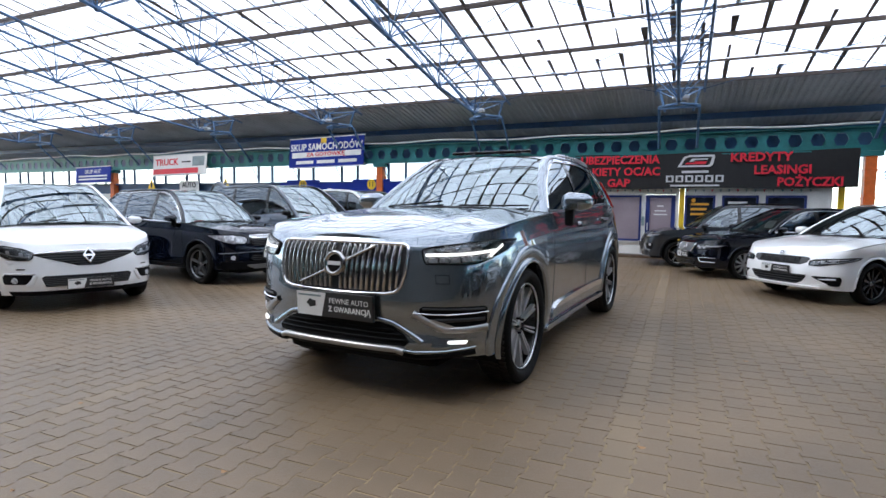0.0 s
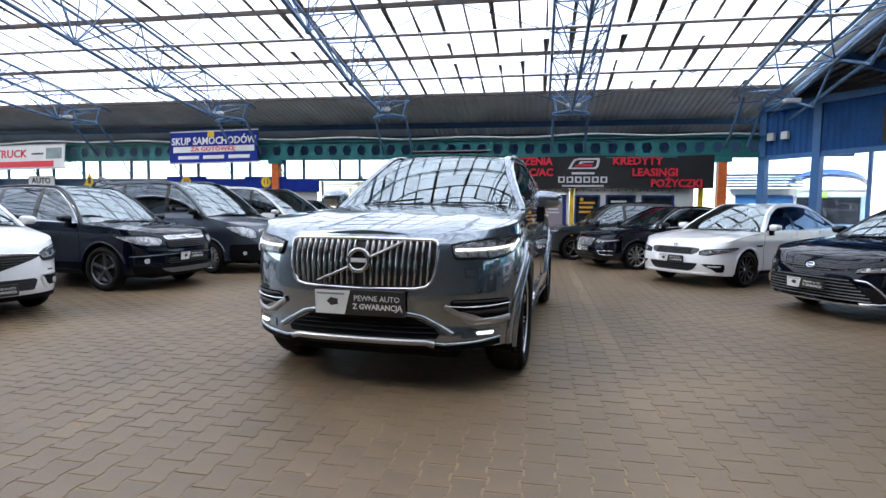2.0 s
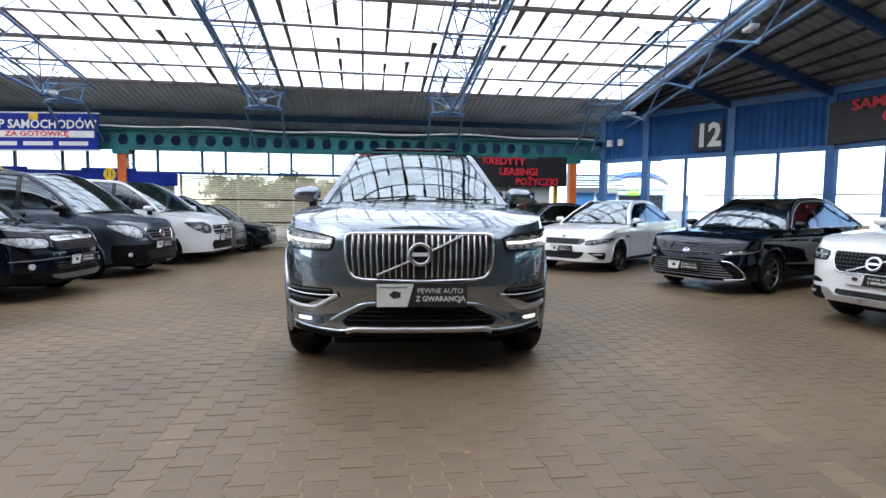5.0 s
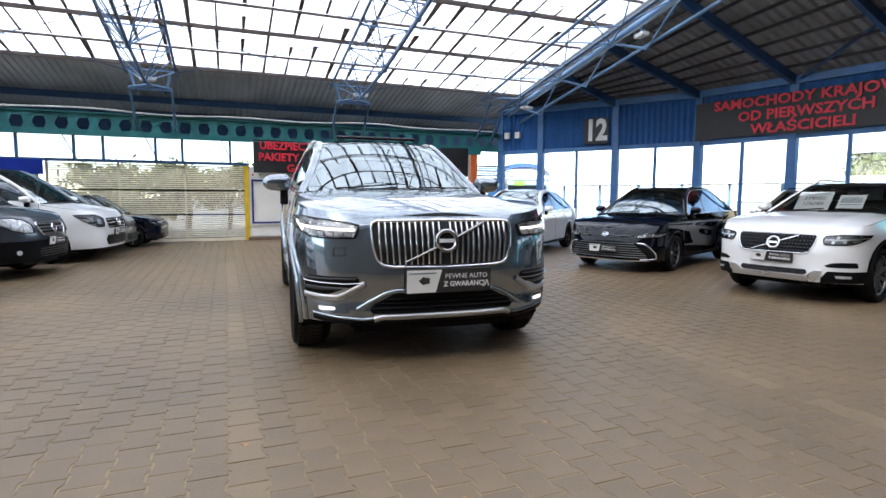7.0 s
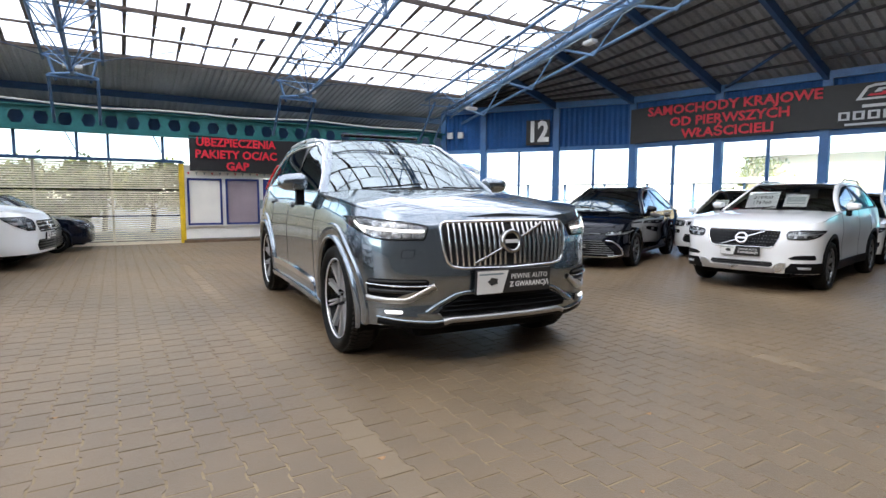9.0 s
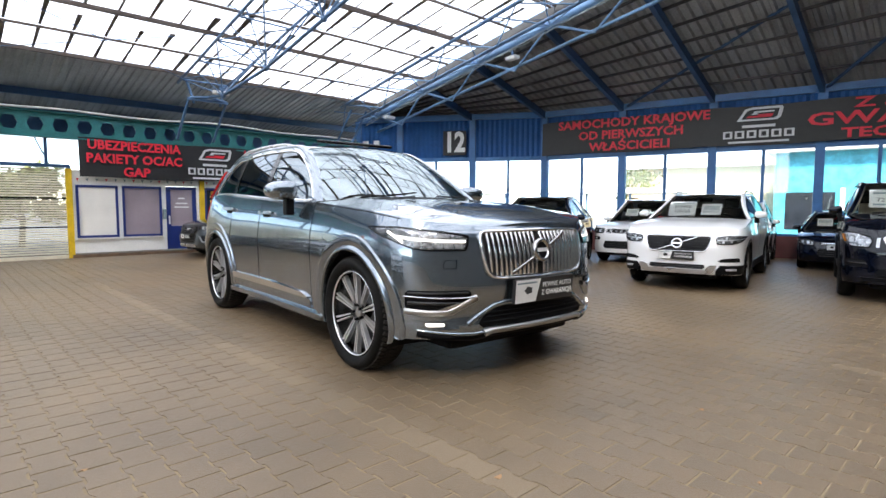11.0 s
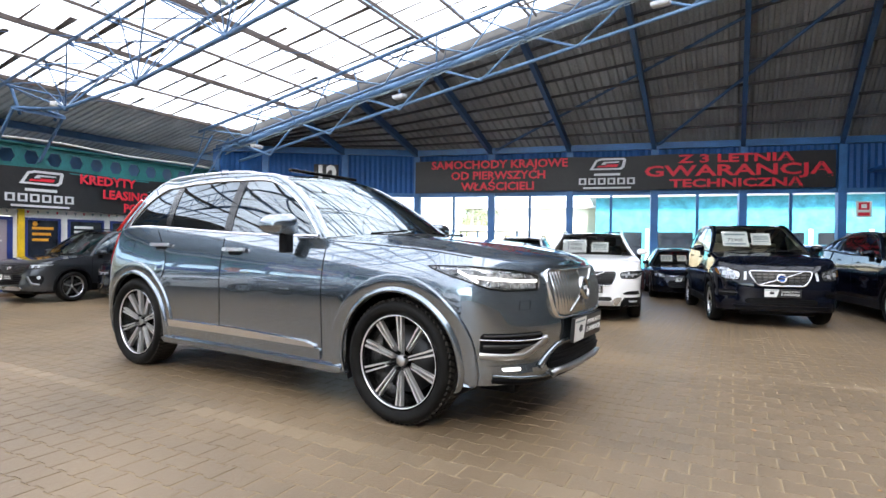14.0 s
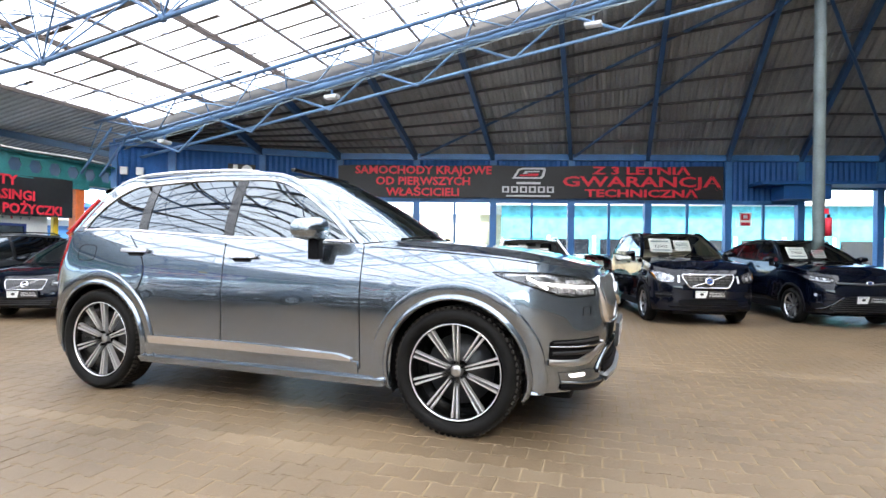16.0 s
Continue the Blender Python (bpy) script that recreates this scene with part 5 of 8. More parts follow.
        for k, p in enumerate(line):
            t = (line[min(n, k + 1)] - line[max(0, k - 1)]).normalized()
            out = Vector((sd, 0, 0))
            up = t.cross(out).normalized() * (1 if t.cross(out).z > 0 else -1)
            rows.append([p + out * 0.002 - up * ew * 0.7, p + out * 0.008 - up * ew * 0.3, p + out * 0.007 + up * ew * 0.25, p - out * 0.006 + up * ew * 0.55, p - out * 0.028 + up * ew * 0.66, p - out * 0.055 + up * ew * 0.5])
        part("roof_frame", grid(bmesh.new(), rows), body_mat, car)
    yc, zc = G["cowl"]
    yt, zt_ = G["rooffront"]
    rows = []
    for j in range(17):
        t = j / 16
        ye = ya + (y1 - ya) * t
        E1 = skin(ye, edge(ye), 1, -0.012)
        f = (edge(ye) - edge(ya)) / (edge(y1) - edge(ya))
        cen = Vector((0, yc + (yt - yc) * t, zc + (zt_ - zc) * (0.6 * f + 0.4 * t)))
        rows.append([Vector((q * E1.x, cen.y + (E1.y - cen.y) * abs(q) ** 2.3, cen.z + (E1.z - cen.z) * abs(q) ** 2.3)) for q in [-1 + i / 14 for i in range(29)]])
    part("windscreen", grid(bmesh.new(), rows), glass_front, car)
    part("cowl", grid(bmesh.new(), [[p + Vector((0, -0.05, 0.0)) for p in rows[0]], [p + Vector((0, 0.02, 0.012)) for p in rows[0]]]), M_BLACK, car)
    for q in (5, 17):
        part("wiper", pipe(bmesh.new(), [rows[0][q] + Vector((0, -0.02, 0.02)), rows[0][q + 5] + Vector((0, 0.0, 0.028)), rows[1][min(28, q + 9)] + Vector((0, -0.012, 0.014))], 0.007, 6), M_BLACK, car)
    # pale lining on the inner side of the front pillars
    for sd in (-1, 1):
        ys_ = np.linspace(ya + 0.06, y1, 14)
        part("pillar_lining", grid(bmesh.new(), [[skin(y, edge(y), sd, -0.022) + Vector((-sd * a, b, -0.02)) for y in ys_] for a, b in ((0.0, 0.03), (0.035, 0.05), (0.05, 0.10))]), interior if interior is not M_INTERIOR else M_HEADLINER, car)
    # roof skin
    rr = []
    m = 16
    for j in range(m + 1):
        t = j / m
        row = []
        for i in range(21):
            q = -1 + 2 * i / 20
            ye = y1 + (y2 - y1) * t
            ycen = yt + (y2 + 0.12 - yt) * t
            y = ycen + (ye - ycen) * abs(q) ** 2.2
            x = q * top(ye, 1).x
            crown = G["crown"](t)
            row.append(Vector((x, y, edge(ye) + (crown - edge(ye)) * (1 - abs(q) ** 2.4))))
        rr.append(row)
    part("roof", grid(bmesh.new(), rr), body_mat, car)
    part("headliner", grid(bmesh.new(), [[p + Vector((0, 0, -0.04)) for p in row[::-1]] for row in rr]), M_HEADLINER, car)
    if G.get("glassroof"):
        a, b = G["glassroof"]
        sub = [[p + Vector((0, 0, 0.004)) for p in row[3:18]] for row in rr[a:b]]
        part("glass_roof", grid(bmesh.new(), sub), M_RIMBLACK, car)
    # tail above the waist
    D = low(yd, 1)
    rows = []
    for j in range(9):
        t = j / 8
        rows.append([])
        for i in range(17):
            q = -1 + 2 * i / 16
            hi = rr[-1][int(round(i * 20 / 16))]
            tail = G.get("tail", s.yr - 0.08)
            lo = Vector((q * (D.x), tail + (yd - tail) * abs(q) ** 2.5, s.zt(s.yr)))
            rows[-1].append(hi.lerp(lo, t) + Vector((0, 0.05, 0)) * math.sin(math.pi * t))
    part("rear_window", grid(bmesh.new(), rows), glass_side, car)
    # inside
    bm = boxed(-0.72 * s.w / 0.95, 0.72 * s.w / 0.95, yc + 0.10, yc + 0.55, zc - 0.32, zc - 0.04, 0.05)
    part("dashboard", bm, M_INTERIOR, car)
    part("cabin_floor", boxed(-s.w * 0.8, s.w * 0.8, ya + 0.05, s.yr - 0.4, 0.42, 0.5), M_INTERIOR, car)
    for x in (-0.38, 0.38):
        sy = G["seat"]
        up = max(0.0, s.zt(1.5) - 1.10)
        bm = bmesh.new()
        box(bm, x - 0.25, x + 0.25, sy - 0.45, sy + 0.05, 0.5, 0.72 + up, 0.05)
        box(bm, x - 0.24, x + 0.24, -0.07, 0.07, 0, 0.62, 0.05, m=pose(0, sy + 0.02, 0.66 + up, -14))
        box(bm, x - 0.13, x + 0.13, -0.05, 0.05, 0.64, 0.82, 0.04, m=pose(0, sy + 0.04, 0.66 + up, -12))
        part("seat", bm, interior, car)
    bm = boxed(-0.62, 0.62, G["seat"] + 0.85, G["seat"] + 1.0, 0.6, up + (1.28 if s.zt(1.5) > 1.0 else 1.1), 0.05)
    part("rear_bench", bm, interior, car)
    bm = bmesh.new()
    for k in range(20):
        a0, a1 = 2 * math.pi * k / 20, 2 * math.pi * (k + 1) / 20
        tube(bm, (0.38 + 0.18 * math.cos(a0), yc + 0.62, zc - 0.12 + 0.18 * math.sin(a0)), (0.38 + 0.18 * math.cos(a1), yc + 0.62, zc - 0.12 + 0.18 * math.sin(a1)), 0.016, 5)
    part("steering_wheel", bm, M_BLACK, car)
    part("inner_mirror", boxed(-0.11, 0.11, yt - 0.06, yt - 0.03, zt_ - 0.14, zt_ - 0.07, 0.01), M_BLACK, car)
    return top, rr, skin


def shell_mesh(car, s, spine, ya, cowl, body_mat, crease=0.012, levels=13):
    us = sorted(set(np.round(np.r_[np.linspace(0, s.u_at(s.yf + s.a), 34), np.arange(s.u_at(s.yf + s.a), s.U - 0.5, 0.035), np.linspace(s.U - 0.7, s.U, 22)], 4)))
    us = [-u for u in us[:0:-1]] + us
    fr = [0, 0.03, 0.08] + [0.08 + 0.92 * i / 18 for i in range(1, 19)]
    rows = []
    for f in fr:
        row = []
        for u in us:
            Y = s.base(u)[1]
            z0, z1 = s.bottom(Y), s.zt(Y)
            row.append(s.at(u, z0 + (z1 - z0) * f))
        rows.append(row)
    part("body", grid(bmesh.new(), rows), body_mat, car)
    zs = curve(spine)
    n = 40
    u_a = s.u_at(ya + 0.12)
    rows = []
    y0 = s.at(0, s.zt(s.yf)).y
    for k in range(n + 1):
        u = u_a * (k / n) ** 1.0
        pr = s.at(u, s.zt(s.base(u)[1]))
        fk = max(0.0, (pr.y - y0) / (ya + 0.12 - y0))
        ys = y0 + (cowl[0] + 0.02 - y0) * fk
        row = []
        for i in range(25):
            v = -1 + 2 * i / 24
            e = 1 - abs(v)
            p = Vector((pr.x * v, ys + (pr.y - ys) * abs(v) ** 1.8, pr.z + (zs(ys) - pr.z) * (1 - (1 - e) ** 2.6)))
            p.z += crease * math.exp(-((abs(v) - 0.62) / 0.10) ** 2) * min(1.0, 3 * fk)
            row.append(p)
        rows.append(row)
    part("bonnet", grid(bmesh.new(), rows), body_mat, car)
    # wheel wells and underside
    for c in (0.0, s.hub_r):
        for sd in (-1, 1):
            rr = []
            for k in range(25):
                a = math.pi * (-0.12 + 1.24 * k / 24)
                y, z = c + s.R * math.cos(a), s.hub + s.R * math.sin(a)
                x = s.at(sd * s.u_at(max(s.yf + 0.12, y)), max(z, 0.3)).x
                rr.append([Vector((x - sd * 0.004, y, z)), Vector((x - sd * 0.06, y, z + 0.012)), Vector((x - sd * 0.40, y, z))])
            part("wheel_well", grid(bmesh.new(), rr), M_BLACK, car)
    part("underbody", boxed(-s.w * 0.62, s.w * 0.62, s.yf + 0.22, s.yr - 0.2, 0.20, 0.62, 0.05), M_BLACK, car)


def dealer_plate(car, s, z, x=0.0, w=0.56, h=0.15, d=0.03):
    p0 = s.at(0.0001, z)
    pl = part("plate_holder", boxed(-w / 2, w / 2, -0.012, 0.012, -h / 2, h / 2, 0.004), M_PLATEBLACK, car, "black and white dealer plate")
    pl.matrix_basis = pose(x, p0.y - d, z, 4)
    b = bmesh.new()
    b.faces.new([b.verts.new(q) for q in ((-w / 2 + 0.004, -0.0145, -h / 2 + 0.004), (-w * 0.16, -0.0145, -h / 2 + 0.004), (-w * 0.09, -0.0145, h / 2 - 0.004), (-w / 2 + 0.004, -0.0145, h / 2 - 0.004))])
    part("white_field", b, M_PAPER, pl)
    b = bmesh.new()
    b.faces.new([b.verts.new((-w * 0.29 + 0.032 * math.cos(a) * (1 + 0.35 * (k % 2)), -0.0165, 0.004 + 0.022 * math.sin(a) * (1 + 0.3 * (k % 2)))) for k, a in enumerate([i * math.pi / 5 for i in range(10)])])
    part("emblem", b, M_INK, pl)
    part("print_bar", boxed(-w * 0.47, -w * 0.16, -0.0165, -0.0145, h * 0.30, h * 0.37), M_GREYPOST, pl)
    letters("PEWNE AUTO", h * 0.30, M_PAPER, pl, pose(w * 0.20, -0.0145, h * 0.18, 90), depth=0.001, stretch=0.98)
    letters("Z GWARANCJĄ", h * 0.30, M_PAPER, pl, pose(w * 0.205, -0.0145, -h * 0.15, 90), depth=0.001, stretch=0.95, bold=0.0012)
    return pl


def mirror(car, x, y, z, sd, body_mat, sc=1.0):
    bm = bmesh.new()
    bmesh.ops.create_cube(bm, size=1.0, matrix=Matrix.Diagonal((0.19 * sc, 0.15 * sc, 0.122 * sc, 1)))
    bmesh.ops.bevel(bm, geom=bm.edges[:], offset=0.052 * sc, segments=5, affect="EDGES", profile=0.5)
    for v in bm.verts:
        v.co.z *= 1.0 - 0.25 * max(0, sd * v.co.x / 0.1)
        v.co.y += 0.15 * abs(v.co.x)
    m = part("mirror", bm, body_mat, car, smooth=True)
    m.matrix_basis = pose(x, y, z)
    part("mirror_foot", boxed(-0.035 - sd * 0.06, 0.035 - sd * 0.06, -0.03, 0.05, -0.15 * sc, -0.03, 0.012), M_BLACK, m)
    part("mirror_glass", boxed(-0.08, 0.08, 0.074 * sc, 0.080 * sc, -0.045, 0.045), M_CHROME, m)
    return m

# ---- the grey estate car in the middle ----
def hero():
    car = thing("suv_car", pose(0, 0, 0, 0, 0, -4), "dark grey large SUV with chrome slatted grille", "car")
    s = Shell(yf=-0.88, yr=3.72, w=0.955, hub_r=2.97, R=0.445, hub=0.385,
              zt=[(-0.95, 0.985), (-0.8, 1.02), (-0.5, 1.075), (-0.2, 1.105), (0.2, 1.135), (0.66, 1.16), (1.65, 1.185), (2.44, 1.225), (3.06, 1.255), (3.75, 1.21)],
              side=[(0.2, 0.945), (0.33, 0.972), (0.48, 0.985), (0.66, 0.993), (0.80, 0.999), (0.88, 0.994), (0.96, 0.981), (1.04, 0.963), (1.11, 0.945), (1.18, 0.925), (1.27, 0.893)],
              front=[(0.2, 0.12), (0.30, 0.04), (0.36, 0.0), (0.45, 0.03), (0.52, 0.015), (0.62, 0.0), (0.70, 0.012), (0.85, 0.03), (0.96, 0.06), (1.05, 0.12)],
              rear=[(0.2, -0.1), (0.35, -0.03), (0.5, 0.0), (0.75, -0.02), (1.0, -0.06), (1.3, -0.14)],
              sill=0.265, bump_f=0.315, bump_r=0.36, a=0.66, n=2.8, b=0.42,
              wide=[(-1.0, 0.985), (-0.5, 1.0), (0.0, 1.008), (0.5, 0.995), (1.2, 0.982), (2.2, 0.985), (2.9, 1.006), (3.4, 0.99), (3.8, 0.96)])
    B = M_GREYPAINT
    shell_mesh(car, s, [(-0.95, 0.985), (-0.86, 1.008), (-0.7, 1.055), (-0.4, 1.118), (0.1, 1.175), (0.75, 1.215)], 0.68, (0.50, 1.20), B, crease=0.014)
    crown = curve([(0, 1.695), (0.35, 1.745), (0.7, 1.735), (1, 1.69)])
    G = dict(ya=0.68, yd=3.42, roof=[(0.60, 1.42, 1.652), (0.655, 1.85, 1.69), (0.66, 2.3, 1.69), (0.65, 2.75, 1.665), (0.62, 3.12, 1.63)], cowl=(0.48, 1.20), rooffront=(1.34, 1.69), crown=crown, seat=1.75, dlo=(0.13, 0.62), edge_w=0.034, rim_r=0.009, glassroof=(1, 13))
    top, rr, skin = cabin(car, s, G, B, M_DARKGLASS, M_CARGLASS, M_CHROME, [1.80, 2.64])
    # roof rails
    for sd in (-1, 1):
        pts = [Vector((sd * (0.63 - 0.03 * abs(2 * t - 1) ** 3), 1.5 + 1.65 * t, 1.662 + 0.040 * min(1, 6 * t, 6 * (1 - t)) + 0.03 * math.sin(math.pi * t))) for t in [i / 20 for i in range(21)]]
        part("roof_rail", pipe(bmesh.new(), pts, 0.017, 8), M_SATIN, car)
    part("roof_spoiler", grid(bmesh.new(), [[p + Vector((0, 0.01, 0.012)) for p in rr[-1]], [p + Vector((0, 0.16, -0.015)) for p in rr[-1]], [p + Vector((0, 0.15, -0.05)) for p in rr[-1]]]), B, car)
    # sunroof raised at the back
    part("sunroof_deflector", boxed(-0.42, 0.42, 1.52, 1.56, 1.735, 1.765, 0.01), M_RIMBLACK, car)
    # grille
    gr = part("grille", s.patch([(0.682, -0.36, 0.36), (0.70, -0.44, 0.44), (0.80, -0.472, 0.472), (0.92, -0.486, 0.486), (0.955, -0.483, 0.483)], d=0.006, th=0.0, nu=24), M_GRILLEDARK, car, "black grille with bright slats")
    edge_ = [(-0.36, 0.678), (0.0, 0.668), (0.36, 0.678), (0.425, 0.69), (0.455, 0.72), (0.478, 0.80), (0.495, 0.93), (0.488, 0.955), (0.46, 0.966), (0.0, 0.970), (-0.46, 0.966), (-0.488, 0.955), (-0.495, 0.93), (-0.478, 0.80), (-0.455, 0.72), (-0.425, 0.69), (-0.36, 0.678)]
    dense = []
    for (u0, z0), (u1, z1) in zip(edge_, edge_[1:]):
        k = max(2, int(abs(u1 - u0) / 0.06))
        dense += [(u0 + (u1 - u0) * i / k, z0 + (z1 - z0) * i / k) for i in range(k)]
    part("grille_frame", s.strip(dense + dense[:1], 0.015, 0.024, th=0.03), M_CHROME, gr)
    for i in range(23):
        u = -0.448 + 0.896 * i / 22
        if abs(u) < 0.02:
            continue
        zb = 0.69 + 0.03 * max(0, (abs(u) - 0.38) / 0.08)
        lines = [(u * (0.955 + 0.045 * (z - 0.69) / 0.28), z) for z in np.linspace(zb, 0.958, 7)]
        bm = bmesh.new()
        rows = []
        for uu, z in lines:
            bow = 0.010 * math.sin(math.pi * (z - zb) / (0.958 - zb))
            rows.append([s.at(uu + k, z) + (0.008 + dd + bow) * s.normal(uu + k, z) for k, dd in ((-0.0095, 0.0), (-0.0035, 0.017), (0.0035, 0.017), (0.0095, 0.0))])
        part("grille_slat", grid(bm, rows), M_SLAT, gr)
    # diagonal bar and round badge
    part("diagonal_bar", s.strip([(-0.28 + 0.56 * i / 12, 0.705 + 0.245 * i / 12) for i in range(13)], 0.014, 0.038, th=0.015), M_DARKCHROME, gr)
    pc, nn = s.at(0.0001, 0.838), s.normal(0.0001, 0.838)
    bad = part("badge", lathe(bmesh.new(), [(0.0, 0.050), (0.022, 0.054), (0.028, 0.066), (0.022, 0.078), (0.0, 0.080)], 36), M_DARKCHROME, gr, smooth=True)
    bad.matrix_basis = Matrix.Translation(pc + nn * 0.03) @ nn.to_track_quat("X", "Z").to_matrix().to_4x4()
    part("badge_face", lathe(bmesh.new(), [(0.010, 0.0), (0.012, 0.054)], 24), M_BLACK, bad)
    part("badge_band", boxed(0.012, 0.016, -0.05, 0.05, -0.012, 0.012), M_SILVER, bad)
    dealer_plate(car, s, 0.586, x=0.012, w=0.585, h=0.158, d=0.03)
    # lower intake, skid blade
    part("lower_intake", s.patch([(0.375, -0.50, 0.50), (0.40, -0.52, 0.52), (0.44, -0.48, 0.48), (0.485, -0.38, 0.38), (0.50, -0.34, 0.34)], d=0.008, th=0.0, nu=24), M_BLACK, car)
    for z, w in ((0.405, 0.50), (0.435, 0.47), (0.465, 0.42)):
        part("intake_bar", s.strip([(-w + 2 * w * i / 16, z) for i in range(17)], 0.010, 0.020, th=0.015), M_BLACK, car)
    part("intake_lip", s.strip([(-0.60, 0.40), (-0.53, 0.44), (-0.40, 0.505), (-0.33, 0.518)] + [(-0.33 + 0.66 * i / 10, 0.52) for i in range(1, 10)] + [(0.33, 0.518), (0.40, 0.505), (0.53, 0.44), (0.60, 0.40)], 0.030, 0.012, th=0.02), B, car)
    blade = [(-0.93, 0.372), (-0.75, 0.352), (-0.56, 0.338), (-0.49, 0.345), (-0.44, 0.358)] + [(-0.44 + 0.88 * i / 14, 0.358) for i in range(1, 14)] + [(0.44, 0.358), (0.49, 0.345), (0.56, 0.338), (0.75, 0.352), (0.93, 0.372)]
    part("skid_blade", s.strip([q for q in blade if abs(q[0]) < 0.5], 0.022, 0.032, th=0.05), M_DULLSILVER, car, "silver skid blade under the bumper")
    for sd in (-1, 1):
        part("bumper_edge", s.strip([q for q in blade if sd * q[0] >= 0.48], 0.010, 0.014, th=0.04), B, car)
    part("bumper_valance", s.strip([(u, z - 0.028) for u, z in blade], 0.03, 0.012, th=0.06), M_BLACK, car)
    for sd in (-1, 1):
        # headlamp
        rows = [(0.862, 0.605, 0.84), (0.872, 0.595, 0.93), (0.90, 0.586, 1.02), (0.925, 0.580, 1.10), (0.942, 0.578, 1.16), (0.957, 0.64, 1.22), (0.972, 0.75, 1.27), (0.985, 0.88, 1.31), (1.0, 1.04, 1.34)]
        R_ = [(z, sd * a, sd * b) for z, a, b in rows]
        hl = part("headlamp", s.patch(R_, d=0.004, th=0.0, nu=16), M_LAMPCHROME, car, "clear LED headlamp with a T-shaped light")
        tl = [(0.60, 0.913), (0.70, 0.915), (0.80, 0.919), (0.92, 0.928), (1.04, 0.942)]
        part("running_light", s.strip([(sd * u, z) for u, z in tl], 0.015, 0.014, th=0.006), M_LEDWHITE, hl)
        part("running_light", s.strip([(sd * u, z) for u, z in ((1.00, 0.908), (1.05, 0.938), (1.12, 0.972))], 0.016, 0.014, th=0.006), M_LEDWHITE, hl)
        part("running_light", s.patch([(0.93, sd * 0.93, sd * 1.16), (0.955, sd * 0.95, sd * 1.22), (0.98, sd * 1.0, sd * 1.28)], d=0.012, th=0.004, nu=6), M_LAMPHOUSE, hl)
        for u, z in ((0.645, 0.884), (0.71, 0.885), (0.775, 0.887), (0.84, 0.891), (0.90, 0.899)):
            part("lens_block", s.patch([(z - 0.013, sd * (u - 0.026), sd * (u + 0.026)), (z + 0.013, sd * (u - 0.026), sd * (u + 0.026))], d=0.012, th=0.006, nu=2), M_LAMPDARK, hl)
        for u0, u1 in ((0.70, 0.78), (0.79, 0.87), (0.88, 0.97), (0.98, 1.08)):
            part("reflector", s.patch([(0.936, sd * u0, sd * u1), (0.946, sd * (u0 + 0.01), sd * u1), (0.957, sd * (u0 + 0.02), sd * u1)], d=0.011, th=0.005, nu=3), M_LAMPDARK, hl)
        part("lamp_cover", s.patch(R_, d=0.018, th=0.014, nu=16), M_LAMPGLASS, hl)
        part("lamp_gasket", s.strip([(sd * a, z) for z, a, b in rows] + [(sd * b, z) for z, a, b in rows[::-1]] + [(sd * 0.60, 0.862)], 0.008, 0.012, th=0.012), M_BLACK, hl)
        # side vent with bright blade
        va = part("air_vent", s.patch([(0.482, sd * 0.74, sd * 0.98), (0.52, sd * 0.64, sd * 1.0), (0.555, sd * 0.585, sd * 1.0), (0.60, sd * 0.58, sd * 1.0), (0.615, sd * 0.60, sd * 0.98)], d=0.004, th=0.0, nu=10), M_BLACK, car)
        part("vent_blade", s.strip([(sd * 0.545, 0.578), (sd * 0.66, 0.572), (sd * 0.80, 0.574), (sd * 1.0, 0.582)], 0.0055, 0.018, th=0.016), M_CHROME, va)
        part("vent_blade", s.strip([(sd * 0.54, 0.572), (sd * 0.62, 0.53), (sd * 0.68, 0.497), (sd * 0.73, 0.478), (sd * 0.85, 0.478), (sd * 1.0, 0.488)], 0.036, 0.016, th=0.016), M_DULLSILVER, va)
        part("vent_corner", s.patch([(0.468, sd * 0.69, sd * 0.84), (0.50, sd * 0.645, sd * 0.78), (0.54, sd * 0.59, sd * 0.67)], d=0.016, th=0.016, nu=4), M_DULLSILVER, va)
        part("vent_slat", s.strip([(sd * 0.66, 0.535), (sd * 0.98, 0.54)], 0.02, 0.012, th=0.01), M_GRILLEDARK, va)
        part("vent_slat", s.strip([(sd * 0.60, 0.602), (sd * 0.98, 0.602)], 0.01, 0.012, th=0.01), M_GRILLEDARK, va)
        fg = part("fog_lamp", s.patch([(0.394, sd * 0.76, sd * 0.86), (0.404, sd * 0.75, sd * 0.87), (0.413, sd * 0.76, sd * 0.87)], d=0.014, th=0.02, nu=6), M_FOGWHITE, car, "lit white fog lamp")
        part("fog_frame", s.patch([(0.376, sd * 0.66, sd * 0.93), (0.426, sd * 0.67, sd * 0.94)], d=0.006, th=0.0, nu=8), B, fg)
        part("tow_cover", s.strip([(sd * 0.66, 0.80), (sd * 0.74, 0.80), (sd * 0.75, 0.75), (sd * 0.67, 0.75), (sd * 0.66, 0.80)], 0.002, 0.002, th=0.003), M_BLACK, car)
